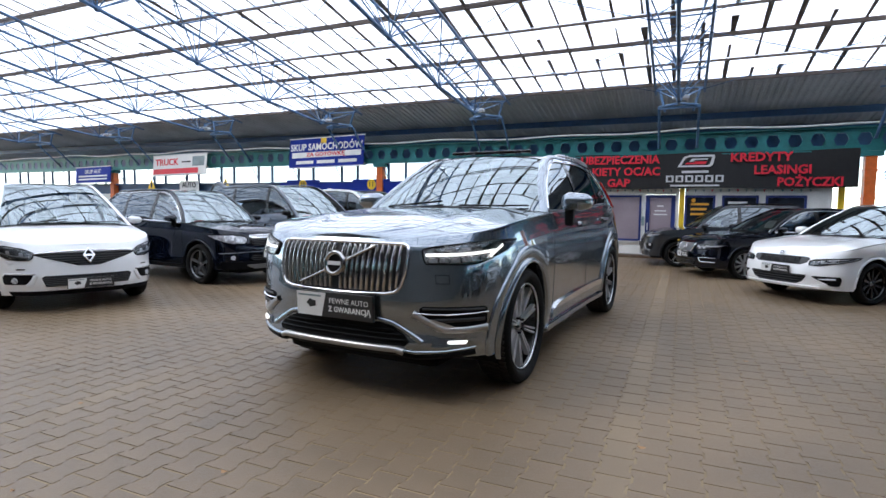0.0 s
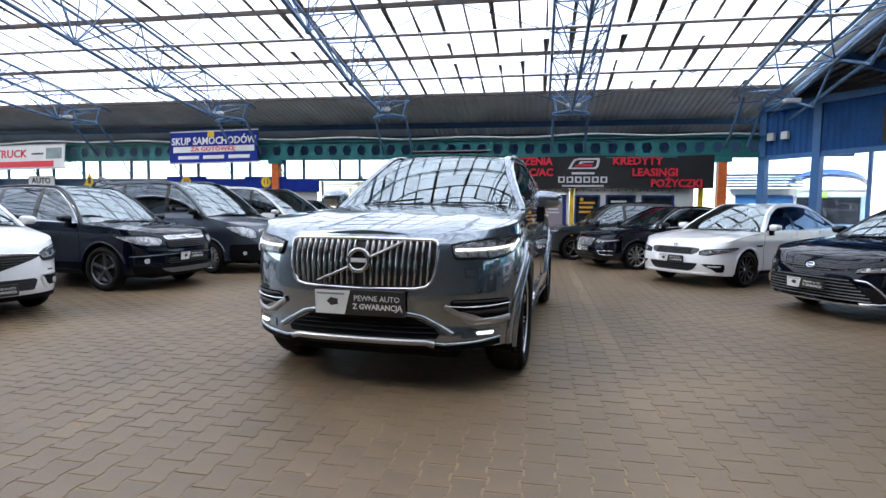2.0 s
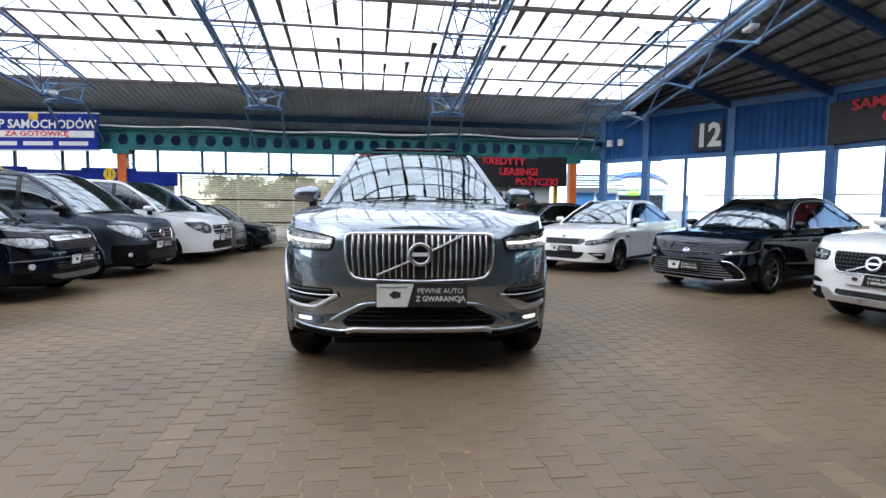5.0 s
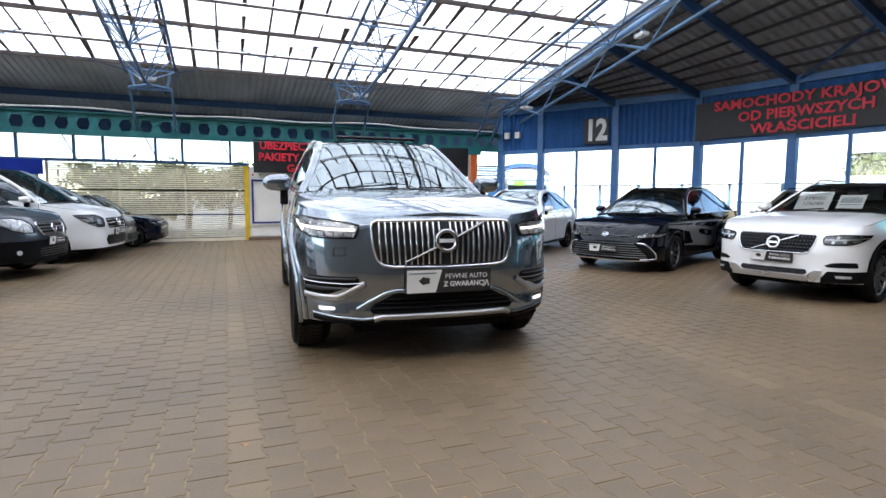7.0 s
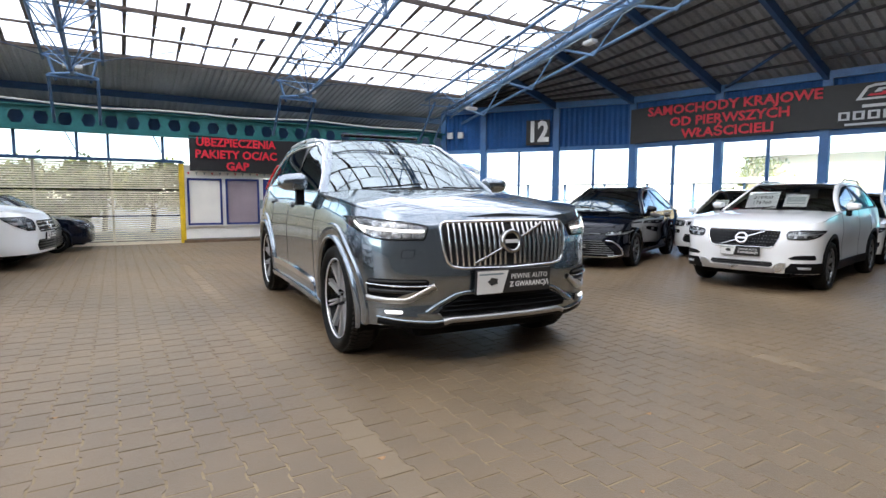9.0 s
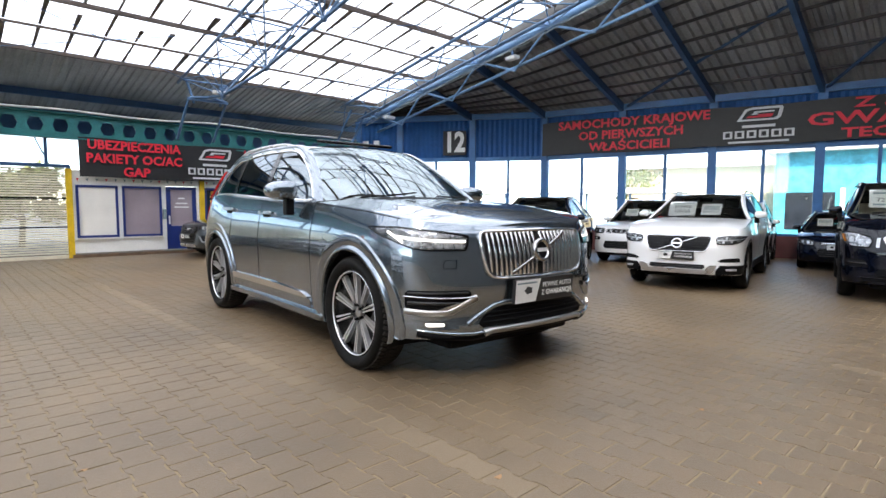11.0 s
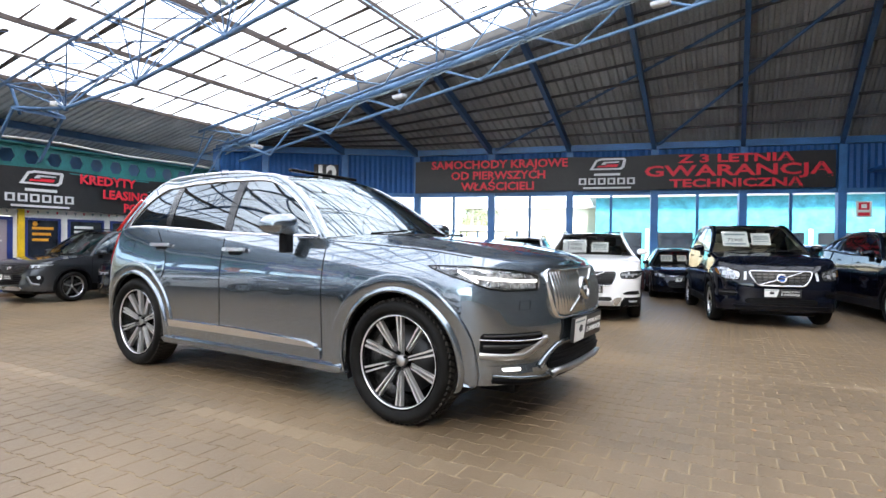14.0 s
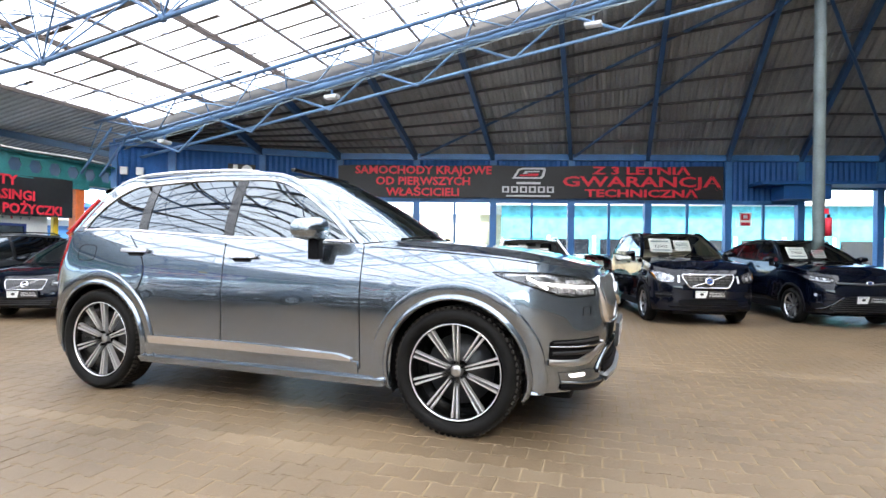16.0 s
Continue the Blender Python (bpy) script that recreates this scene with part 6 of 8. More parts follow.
        # wheel-arch flares
        for c in (0.0, s.hub_r):
            for nm, z_low, profile in (
                    ("arch_lip", 0.26, ((0.444, -0.03), (0.445, 0.016), (0.449, 0.020), (0.462, 0.017), (0.476, 0.007), (0.480, 0.002))),
                    ("arch_flare", 0.30, ((0.477, 0.001), (0.482, 0.004), (0.515, 0.009), (0.548, 0.014), (0.554, 0.013), (0.559, 0.006), (0.562, -0.003)))):
                rows2 = []
                for k in range(41):
                    a = math.pi * (-0.10 + 1.20 * k / 40)
                    row = []
                    for r, dd in profile:
                        y, z = c + r * math.cos(a), max(z_low, s.hub + r * math.sin(a))
                        u = sd * s.u_at(y)
                        row.append(s.at(u, z) + dd * s.normal(u, z))
                    rows2.append(row)
                part(nm, grid(bmesh.new(), rows2), B, car)
        # doors: gaps, handles, bright strip, sill
        for line in ([(0.645, z) for z in np.linspace(0.36, 1.15, 12)], [(1.79 - 0.02 * math.sin(3 * t), 0.36 + 0.80 * t) for t in np.linspace(0, 1, 12)], [(2.56 - 0.06 * math.sin(4 * t) + 0.12 * t * t, 0.80 + 0.42 * t) for t in np.linspace(0, 1, 10)], [(0.645 + (2.44 - 0.645) * t, 0.358) for t in np.linspace(0, 1, 16)]):
            part("door_gap", s.strip([(sd * s.u_at(y), z) for y, z in line], 0.007, 0.0015, th=0.003), M_BLACK, car)
        part("bonnet_gap", s.strip([(sd * s.u_at(y), s.zt(y) - 0.012) for y in np.linspace(-0.55, 0.60, 20)], 0.006, 0.0015, th=0.003), M_BLACK, car)
        for y0, dz in ((1.49, 0.016), (2.49, 0.045)):
            hd = part("door_handle", s.patch([(1.035 + dz, sd * s.u_at(y0), sd * s.u_at(y0 + 0.25)), (1.047 + dz, sd * s.u_at(y0 - 0.008), sd * s.u_at(y0 + 0.258)), (1.062 + dz, sd * s.u_at(y0), sd * s.u_at(y0 + 0.25))], d=0.035, th=0.02, nu=8), M_SATIN, car)
            part("handle_cup", s.patch([(1.012 + dz, sd * s.u_at(y0 + 0.06), sd * s.u_at(y0 + 0.19)), (1.03 + dz, sd * s.u_at(y0 + 0.04), sd * s.u_at(y0 + 0.21)), (1.06 + dz, sd * s.u_at(y0 + 0.06), sd * s.u_at(y0 + 0.19))], d=0.002, th=0.0, nu=6), M_BLACK, hd)
        part("door_strip", s.patch([(0.404, sd * s.u_at(0.70), sd * s.u_at(2.43)), (0.42, sd * s.u_at(0.71), sd * s.u_at(2.44)), (0.44, sd * s.u_at(0.80), sd * s.u_at(2.45)), (0.46, sd * s.u_at(1.5), sd * s.u_at(2.44))], d=0.020, th=0.02, nu=24), M_CHROME, car, "bright silver door strip")
        part("door_cladding", s.patch([(0.33, sd * s.u_at(0.66), sd * s.u_at(2.48)), (0.40, sd * s.u_at(0.66), sd * s.u_at(2.48))], d=0.012, th=0.012, nu=24), B, car)
        part("side_sill", s.patch([(0.262, sd * s.u_at(0.48), sd * s.u_at(2.52)), (0.285, sd * s.u_at(0.46), sd * s.u_at(2.54)), (0.305, sd * s.u_at(0.46), sd * s.u_at(2.54))], d=0.03, th=0.06, nu=24), B, car)
        if sd < 0:
            part("fuel_flap", s.strip([(sd * s.u_at(3.15 + 0.10 * math.copysign(abs(math.cos(a)) ** 0.5, math.cos(a))), 1.075 + 0.062 * math.copysign(abs(math.sin(a)) ** 0.5, math.sin(a))) for a in np.linspace(0, 2 * math.pi, 25)], 0.005, 0.0012, th=0.003), M_BLACK, car)
        # tail lamp
        part("tail_lamp", s.patch([(0.84, sd * (s.U - 0.94), sd * (s.U - 0.70)), (0.97, sd * (s.U - 1.0), sd * (s.U - 0.66)), (1.10, sd * (s.U - 1.05), sd * (s.U - 0.70)), (1.20, sd * (s.U - 1.04), sd * (s.U - 0.80))], d=0.008, th=0.02, nu=8), M_TAILRED, car, "tall red tail lamp")
        part("tail_lamp", pipe(bmesh.new(), [top(y, sd) + Vector((sd * 0.015, 0.03, 0.0)) for y in np.linspace(3.22, 3.44, 8)], 0.015, 8), M_TAILRED, car)
        mirror(car, sd * 1.03, 0.95, 1.255, sd, B, 1.32)
        wheel(car, sd * 0.825, 0.0, 0.395, 0.302, 0.27, sd, 10, M_SPOKE, hero=True)
        wheel(car, sd * 0.825, s.hub_r, 0.395, 0.302, 0.27, sd, 10, M_SPOKE, hero=True)
    return car


hero()

# ---- parked cars ----
LEFT, RIGHT = "cars parked along the gate side", "cars parked along the glass wall"


def body(name, m, label, category, group, mat, yf, wb, yr, w, R, rim, sill, nose, cowl, belt, ya, roof_y, yd, H, xr, tail_z, saloon=False, splits=None, interior=M_INTERIOR, trim=M_BLACK, spokes=8, m_spoke=M_SATIN, double=False, cladding=None, n=3.0, a=0.6, glass_side=M_DARKGLASS, hip=0.0, rails=None, crease=0.012, handles=M_BLACK, m_mirror=None, tail=None, windscreen=M_CARGLASS):
    car = thing(name, m, label, category, group)
    if windscreen is M_CLEARGLASS:
        glass_side = M_SIDECLEAR
    y1, y2 = roof_y
    s = Shell(yf, yr, w, wb, R * 1.14, R,
              zt=[(yf - 0.02, nose), (yf + 0.12, nose + 0.045), (yf + 0.45, nose + 0.3 * (belt[0] - nose) + 0.035), (0.25 * ya, nose + 0.75 * (belt[0] - nose) + 0.02), (ya, belt[0]), ((ya + yd) / 2, (belt[0] + belt[1]) / 2 - hip * 0.4), (yd - 0.35, belt[1]), (yr + 0.04, tail_z)],
              side=[(0.2, 0.94), (0.32, 0.965), (0.45, 0.985), (0.60, 0.978), (0.74, 0.99), (0.86, 1.0), (0.98, 0.985), (1.12, 0.955), (1.3, 0.91)],
              front=[(0.15, 0.12), (0.26, 0.03), (0.38, 0.0), (0.50, 0.003), (nose - 0.24, 0.012), (nose - 0.13, 0.045), (nose - 0.05, 0.10), (nose + 0.02, 0.17), (nose + 0.12, 0.26)],
              rear=[(0.2, -0.1), (0.35, -0.03), (0.5, 0.0), (0.75, -0.02), (1.0, -0.06), (1.3, -0.14)],
              sill=sill, bump_f=sill + 0.02, bump_r=sill + 0.08, a=a, n=n, b=0.45,
              wide=[(yf - 0.05, 0.985), (yf * 0.5, 1.0), (0.0, 1.006), (0.6, 0.99), (wb / 2, 0.975), (wb - 0.6, 0.985 + hip), (wb, 1.004 + hip), (yr, 0.96)])
    y0 = s.at(0.0, s.zt(yf)).y
    rise = cowl[1] - nose
    shell_mesh(car, s, [(y0 - 0.02, s.zt(yf)), (y0 + 0.1, nose + 0.2 * rise + 0.02), (y0 + 0.32, nose + 0.5 * rise + 0.015), (0.55 * cowl[0] + 0.45 * y0 + 0.25, nose + 0.82 * rise + 0.01), (max(cowl[0], 0.1) + 0.1, cowl[1])], ya, cowl, mat, crease)
    ym = (y1 + y2) / 2
    roof = [(xr - 0.045, y1 + 0.06, H - 0.055), (xr - 0.008, y1 + 0.38, H - 0.022), (xr, ym, H - 0.015), (xr - 0.01, (ym + y2) / 2, H - 0.035), (xr - 0.04, y2, H - 0.085)]
    G = dict(ya=ya, yd=yd, roof=roof, cowl=cowl, rooffront=(y1, H - 0.03), crown=curve([(0, H - 0.025), (0.35, H + 0.005), (0.7, H - 0.005), (1, H - 0.05)]), seat=ya + 1.1, edge_w=0.034)
    if tail:
        G["tail"] = tail
    cabin(car, s, G, mat, glass_side, windscreen, trim, splits or [ya + 1.05, ya + 1.95], interior)
    if saloon:
        rows = []
        for y in np.linspace(yd - 0.2, yr - 0.004, 14):
            p, q = s.at(-s.u_at(y), s.zt(y)), s.at(s.u_at(y), s.zt(y))
            rows.append([p.lerp(q, i / 12) + Vector((0, 0, 0.03 * (1 - (i / 6 - 1) ** 2))) for i in range(13)])
        part("boot_lid", grid(bmesh.new(), rows), mat, car)
    clad = cladding or mat
    for sd in (-1, 1):
        for c in (0.0, wb):
            rows2 = []
            r0, r1, d0 = R * 1.14, R * 1.14 + (0.055 if cladding else 0.03), 0.012
            for k in range(29):
                an = math.pi * (-0.06 + 1.12 * k / 28)
                row = []
                for r, dd in ((r0, d0 - 0.03), (r0, d0), ((r0 + r1) / 2, d0 + 0.004), (r1, d0 - 0.006), (r1 + 0.004, -0.004)):
                    y, z = c + r * math.cos(an), max(sill, R + r * math.sin(an))
                    u = sd * s.u_at(y)
                    row.append(s.at(u, z) + dd * s.normal(u, z))
                rows2.append(row)
            part("arch_lip", grid(bmesh.new(), rows2), clad, car)
        e = splits or [ya + 1.05, ya + 1.95]
        for y, z0 in ((ya + 0.02, sill + 0.1), (e[0] + 0.03, sill + 0.1), (min(e[1], wb - 0.25), 0.72)):
            part("door_gap", s.strip([(sd * s.u_at(y - 0.03 * math.sin(3 * t)), z0 + (s.zt(y) - z0) * t) for t in np.linspace(0, 1, 9)], 0.008, 0.0015, th=0.003), M_BLACK, car)
        for y in (e[0] - 0.24, e[1] - 0.24):
            z = s.zt(y) - 0.12
            part("door_handle", s.patch([(z - 0.014, sd * s.u_at(y), sd * s.u_at(y + 0.21)), (z, sd * s.u_at(y - 0.008), sd * s.u_at(y + 0.218)), (z + 0.014, sd * s.u_at(y), sd * s.u_at(y + 0.21))], d=0.032, th=0.02, nu=6), handles if handles is not M_BLACK else mat, car)
        ys0, ys1 = R * 1.16, wb - R * 1.16
        part("side_sill", s.patch([(sill + 0.004, sd * s.u_at(ys0), sd * s.u_at(ys1)), (sill + 0.05, sd * s.u_at(ys0), sd * s.u_at(ys1)), (sill + (0.14 if cladding else 0.07), sd * s.u_at(ys0), sd * s.u_at(ys1))], d=0.016, th=0.03, nu=20), clad if cladding else M_BLACK, car)
        part("bonnet_gap", s.strip([(sd * s.u_at(y), s.zt(y) - 0.012) for y in np.linspace(yf + 0.35, ya - 0.02, 16)], 0.006, 0.0015, th=0.003), M_BLACK, car)
        part("tail_lamp", s.patch([(tail_z - 0.28, sd * (s.U - 0.84), sd * (s.U - 0.5)), (tail_z - 0.12, sd * (s.U - 0.9), sd * (s.U - 0.45)), (tail_z - 0.05, sd * (s.U - 0.88), sd * (s.U - 0.45))], d=0.012, th=0.02, nu=6), M_TAILRED, car)
        mirror(car, sd * (w + 0.06), ya + 0.18, belt[0] + 0.09, sd, m_mirror or mat, 1.0)
        for y in (0.0, wb):
            wheel(car, sd * (w - 0.118), y, R, rim, 0.225, sd, spokes, m_spoke, double=double)
        if rails:
            pts = [Vector((sd * (xr - 0.03), y1 + 0.25 + (y2 - y1 - 0.3) * t, H - 0.01 + 0.05 * min(1, 7 * t, 7 * (1 - t)))) for t in [i / 14 for i in range(15)]]
            part("roof_rail", pipe(bmesh.new(), pts, 0.016, 7), rails, car)
    car_front[car.name] = (s, cowl, (y1, H - 0.03))
    return car, s


car_front = {}


def dense_line(pts, step=0.05):
    out = []
    for (u0, z0), (u1, z1) in zip(pts, pts[1:]):
        k = max(1, int(abs(u1 - u0) / step))
        out += [(u0 + (u1 - u0) * i / k, z0 + (z1 - z0) * i / k) for i in range(k)]
    return out + [pts[-1]]


def opening(car, s, rows, name="grille", mat=M_GRILLEDARK, bars=0, slots=0, m_bar=M_GRILLEDARK, frame_=None, fw=0.016, dots=0, thick=0.012):
    """A grille or intake: rows of (z, half width)."""
    gr = part(name, s.patch([(z, -u, u) for z, u in rows], d=0.005, th=0.0, nu=20), mat, car)
    zs, us = [r[0] for r in rows], [r[1] for r in rows]
    z0, z1 = zs[0], zs[-1]
    for k in range(bars):
        z = z0 + (z1 - z0) * (k + 0.5) / bars
        u = float(np.interp(z, zs, us)) - 0.012
        part("bar", s.strip([(-u + 2 * u * i / 16, z) for i in range(17)], thick, 0.016, th=0.014), m_bar, gr)
    for k in range(slots):
        u = (us[-1] - 0.02) * (-1 + 2 * (k + 0.5) / slots)
        part("slat", s.strip([(u, z0 + 0.012 + (z1 - z0 - 0.024) * i / 4) for i in range(5)], thick, 0.016, th=0.014), m_bar, gr)
    if dots:
        bm = bmesh.new()
        for j in range(5):
            z = z0 + (z1 - z0) * (j + 0.7) / 5.4
            u1 = float(np.interp(z, zs, us)) - 0.02
            for i in range(dots):
                u = u1 * (-1 + 2 * (i + 0.5) / dots)
                p, nn = s.at(u, z), s.normal(u, z)
                tube(bm, p + nn * 0.006, p + nn * 0.014, 0.0055, 5, True)
        part("bright_studs", bm, M_TRIMGREY, gr, kind="stuff")
    if frame_:
        edge_ = [(-u, z) for z, u in rows] + [(u, z) for z, u in rows[::-1]] + [(-rows[0][1], rows[0][0])]
        part("grille_frame", s.strip(dense_line(edge_), fw, 0.018, th=0.024), frame_, gr)
    return gr


def badge(s, parent, z, r, rim=M_CHROME, face=M_BLACK, kind="ring", d=0.018):
    p, nn = s.at(0.0001, z), s.normal(0.0001, z)
    fl = Matrix.Diagonal((1, 1, 0.72, 1)) if kind == "oval" else Matrix.Identity(4)
    b = part("badge", lathe(bmesh.new(), [(0.0, r * 0.62), (0.010, r * 0.66), (0.016, r * 0.8), (0.010, r * 0.97), (0.0, r)], 4 if kind == "diamond" else 26), rim, parent, smooth=kind != "diamond")
    b.matrix_basis = Matrix.Translation(p + nn * d) @ nn.to_track_quat("X", "Z").to_matrix().to_4x4() @ (Matrix.Diagonal((1, 0.8, 1.15, 1)) if kind == "diamond" else fl)
    part("badge_face", lathe(bmesh.new(), [(0.005, 0.0), (0.006, r * 0.66)], 20), face, b)
    part("badge_band", boxed(0.007, 0.011, -r * 0.6, r * 0.6, -r * 0.14, r * 0.14), rim, b)
    return b


def lamps(car, s, rows, drl=(), mat=M_LAMPHOUSE, amber=None, blocks=()):
    """Both headlamps: rows of (z, inner u, outer u)."""
    for sd in (-1, 1):
        R_ = [(z, sd * p, sd * q) for z, p, q in rows]
        hl = part("headlamp", s.patch(R_, d=0.004, th=0.0, nu=12), mat, car)
        for line, wd in drl:
            part("running_light", s.strip([(sd * u, z) for u, z in line], wd, 0.012, th=0.006), M_LAMPWHITE, hl)
        for u, z, r in blocks:
            part("lens", s.patch([(z - r, sd * (u - r), sd * (u + r)), (z + r, sd * (u - r), sd * (u + r))], d=0.010, th=0.008, nu=3), M_LAMPWHITE, hl)
        if amber:
            part("indicator", s.patch([(z, sd * p, sd * q) for z, p, q in amber], d=0.012, th=0.008, nu=4), M_AMBER, hl)
        if mat is not M_LAMPDARK:
            part("lamp_cover", s.patch(R_, d=0.016, th=0.012, nu=12), M_LAMPGLASS, hl)
        part("lamp_gasket", s.strip([(sd * p, z) for z, p, q in rows] + [(sd * q, z) for z, p, q in rows[::-1]] + [(sd * rows[0][1], rows[0][0])], 0.012, 0.012, th=0.012), M_BLACK, hl)


def vents(car, s, rows, lips=(), fog=None, mat=M_BLACK):
    for sd in (-1, 1):
        va = part("air_vent", s.patch([(z, sd * p, sd * q) for z, p, q in rows], d=0.005, th=0.0, nu=8), mat, car)
        for line, wd, m_ in lips:
            part("vent_lip", s.strip([(sd * u, z) for u, z in line], wd, 0.016, th=0.018), m_, va)
        if fog:
            u, z, r = fog
            p, nn = s.at(sd * u, z), s.normal(sd * u, z)
            fl = part("fog_lamp", lathe(bmesh.new(), [(0.0, r), (0.012, r * 0.9), (0.006, r * 0.5), (0.006, 0)], 14), M_LAMPWHITE, va, smooth=True)
            fl.matrix_basis = Matrix.Translation(p + nn * 0.008) @ nn.to_track_quat("X", "Z").to_matrix().to_4x4()


def band(car, s, rows, mat, name="bumper_trim", d=0.012, th=0.02):
    """A piece across the whole nose: rows of (z, half width)."""
    return part(name, s.patch([(z, -u, u) for z, u in rows], d=d, th=th, nu=26), mat, car)


def price_card(car, x, w, h, lines=(), up=0.36, tint=None):
    s, cw, rf = car_front[car.name]
    p = Vector((x, cw[0] + (rf[0] - cw[0]) * up + 0.13, cw[1] + (rf[1] - cw[1]) * up - 0.01))
    al = math.degrees(math.atan2(rf[1] - cw[1], rf[0] - cw[0]))
    c = thing("price_card", car.matrix_basis @ pose(p.x, p.y, p.z, -(90 - al) * 0.6), "white printed price card leaning behind a windscreen", "card", "price cards")
    part("card", boxed(-w / 2, w / 2, -0.002, 0.002, -h / 2, h / 2), tint or M_PAPER, c)
    for text, size, z in lines:
        if text:
            letters(text, size, M_INK, c, pose(0, -0.004, z, 90), depth=0.001)
        else:
            part("print_bar", boxed(-w * 0.4, w * 0.4, -0.004, -0.002, z - size / 2, z + size / 2), M_GREYPOST, c)
    return c


SHEET = ((None, 0.014, 0.07), (None, 0.010, 0.045), (None, 0.010, 0.025), (None, 0.010, 0.005), (None, 0.010, -0.015), (None, 0.014, -0.06))


def dash_card(car, x):
    s, cw, rf = car_front[car.name]
    c = thing("red_card", car.matrix_basis @ pose(x, cw[0] + 0.30, cw[1] + 0.012), "small red card lying on the dashboard", "card", "red dashboard cards")
    part("card", boxed(-0.10, 0.10, -0.05, 0.05, -0.05, 0.0, 0.008), M_SHADEPAD, c)


def at(x, y, rz, sc=0.84):
    return pose(x, y, 0, 0, 0, rz) @ Matrix.Scale(sc, 4)


SALOON = dict(yf=-0.95, wb=2.82, yr=3.92, w=0.92, R=0.335, rim=0.245, sill=0.22, nose=0.78, cowl=(0.36, 1.03), belt=(1.01, 1.05), ya=0.50, roof_y=(1.30, 2.55), yd=3.28, H=1.57, xr=0.60, tail_z=1.06, saloon=True, tail=3.36, splits=[1.62, 2.5], trim=M_SATIN)
SUV = dict(yf=-0.92, wb=2.69, yr=3.68, w=0.925, R=0.365, rim=0.255, sill=0.27, nose=0.90, cowl=(0.30, 1.115), belt=(1.08, 1.16), ya=0.46, roof_y=(1.15, 3.0), yd=3.42, H=1.73, xr=0.62, tail_z=1.12, splits=[1.52, 2.42])
VAN = dict(yf=-0.93, wb=3.1, yr=3.95, w=0.95, R=0.335, rim=0.225, sill=0.27, nose=0.98, cowl=(0.0, 1.22), belt=(1.18, 1.18), ya=0.14, roof_y=(1.05, 3.6), yd=3.85, H=1.93, xr=0.74, tail_z=1.15, splits=[1.25, 2.5], crease=0.0)


def with_(base, **k):
    d = dict(base)
    d.update(k)
    return d


# white family saloon with black wheels
car, s = body("saloon_car", at(3.72, 5.55, -50), "white saloon with a dark slatted grille and black wheels", "car", RIGHT, M_WHITEPAINT, **with_(SALOON, m_spoke=M_RIMBLACK, spokes=10))
g_ = opening(car, s, [(0.60, 0.40), (0.64, 0.50), (0.69, 0.52), (0.715, 0.50), (0.725, 0.40)], slots=34, m_bar=M_RIMBLACK, thick=0.008)
badge(s, car, 0.755, 0.045, kind="oval")
opening(car, s, [(0.30, 0.36), (0.34, 0.46), (0.42, 0.52), (0.45, 0.52)], "lower_intake", M_BLACK, bars=4)
band(car, s, [(0.255, 0.72), (0.285, 0.74)], M_WHITEPAINT, "bumper_lip", 0.03, 0.05)
lamps(car, s, [(0.605, 0.54, 0.70), (0.635, 0.535, 0.84), (0.665, 0.535, 1.0), (0.69, 0.60, 1.16), (0.715, 0.85, 1.27), (0.735, 1.12, 1.32)], drl=[([(0.70, 0.64), (0.9, 0.655), (1.1, 0.69), (1.25, 0.722)], 0.016)], blocks=[(0.72, 0.66, 0.022), (0.86, 0.672, 0.022)])
vents(car, s, [(0.30, 0.86, 0.98), (0.34, 0.80, 1.0), (0.40, 0.66, 1.0), (0.435, 0.60, 0.98), (0.445, 0.62, 0.96)], lips=[([(0.70, 0.40), (0.80, 0.402), (0.92, 0.405)], 0.022, M_LAMPWHITE)])
dealer_plate(car, s, 0.51, w=0.52, h=0.13)
for sd in (-1, 1):
    part("wing_vent", s.patch([(0.74, sd * s.u_at(0.25), sd * s.u_at(0.42)), (0.775, sd * s.u_at(0.22), sd * s.u_at(0.44))], d=0.008, th=0.01, nu=4), M_RIMBLACK, car)

# black saloon with the wide barred intake
car, s = body("saloon_car", at(4.79, 3.02, -66, 0.86), "glossy black saloon with a wide barred lower grille", "car", RIGHT, M_BLACKPAINT, **with_(SALOON, spokes=10, m_spoke=M_TRIMGREY, double=True))
opening(car, s, [(0.27, 0.78), (0.31, 0.80), (0.38, 0.72), (0.46, 0.62), (0.52, 0.56), (0.545, 0.50)], "lower_grille", M_BLACK, bars=7, m_bar=M_TRIMGREY, thick=0.008)
band(car, s, [(0.235, 0.80), (0.252, 0.82)], M_CHROME, "chrome_lip", 0.03, 0.04)
for sd in (-1, 1):
    part("chrome_blade", s.strip([(sd * u, z) for u, z in ((0.60, 0.535), (0.72, 0.525), (0.82, 0.46), (0.92, 0.36), (0.96, 0.28), (0.90, 0.262), (0.66, 0.255))], 0.02, 0.02, th=0.02), M_CHROME, car)
opening(car, s, [(0.615, 0.22), (0.635, 0.34), (0.655, 0.50), (0.668, 0.58)], "upper_grille", M_BLACK, bars=2, m_bar=M_TRIMGREY, thick=0.006)
badge(s, car, 0.66, 0.062, M_CHROME, M_BLUEPAINT, "oval", 0.03)
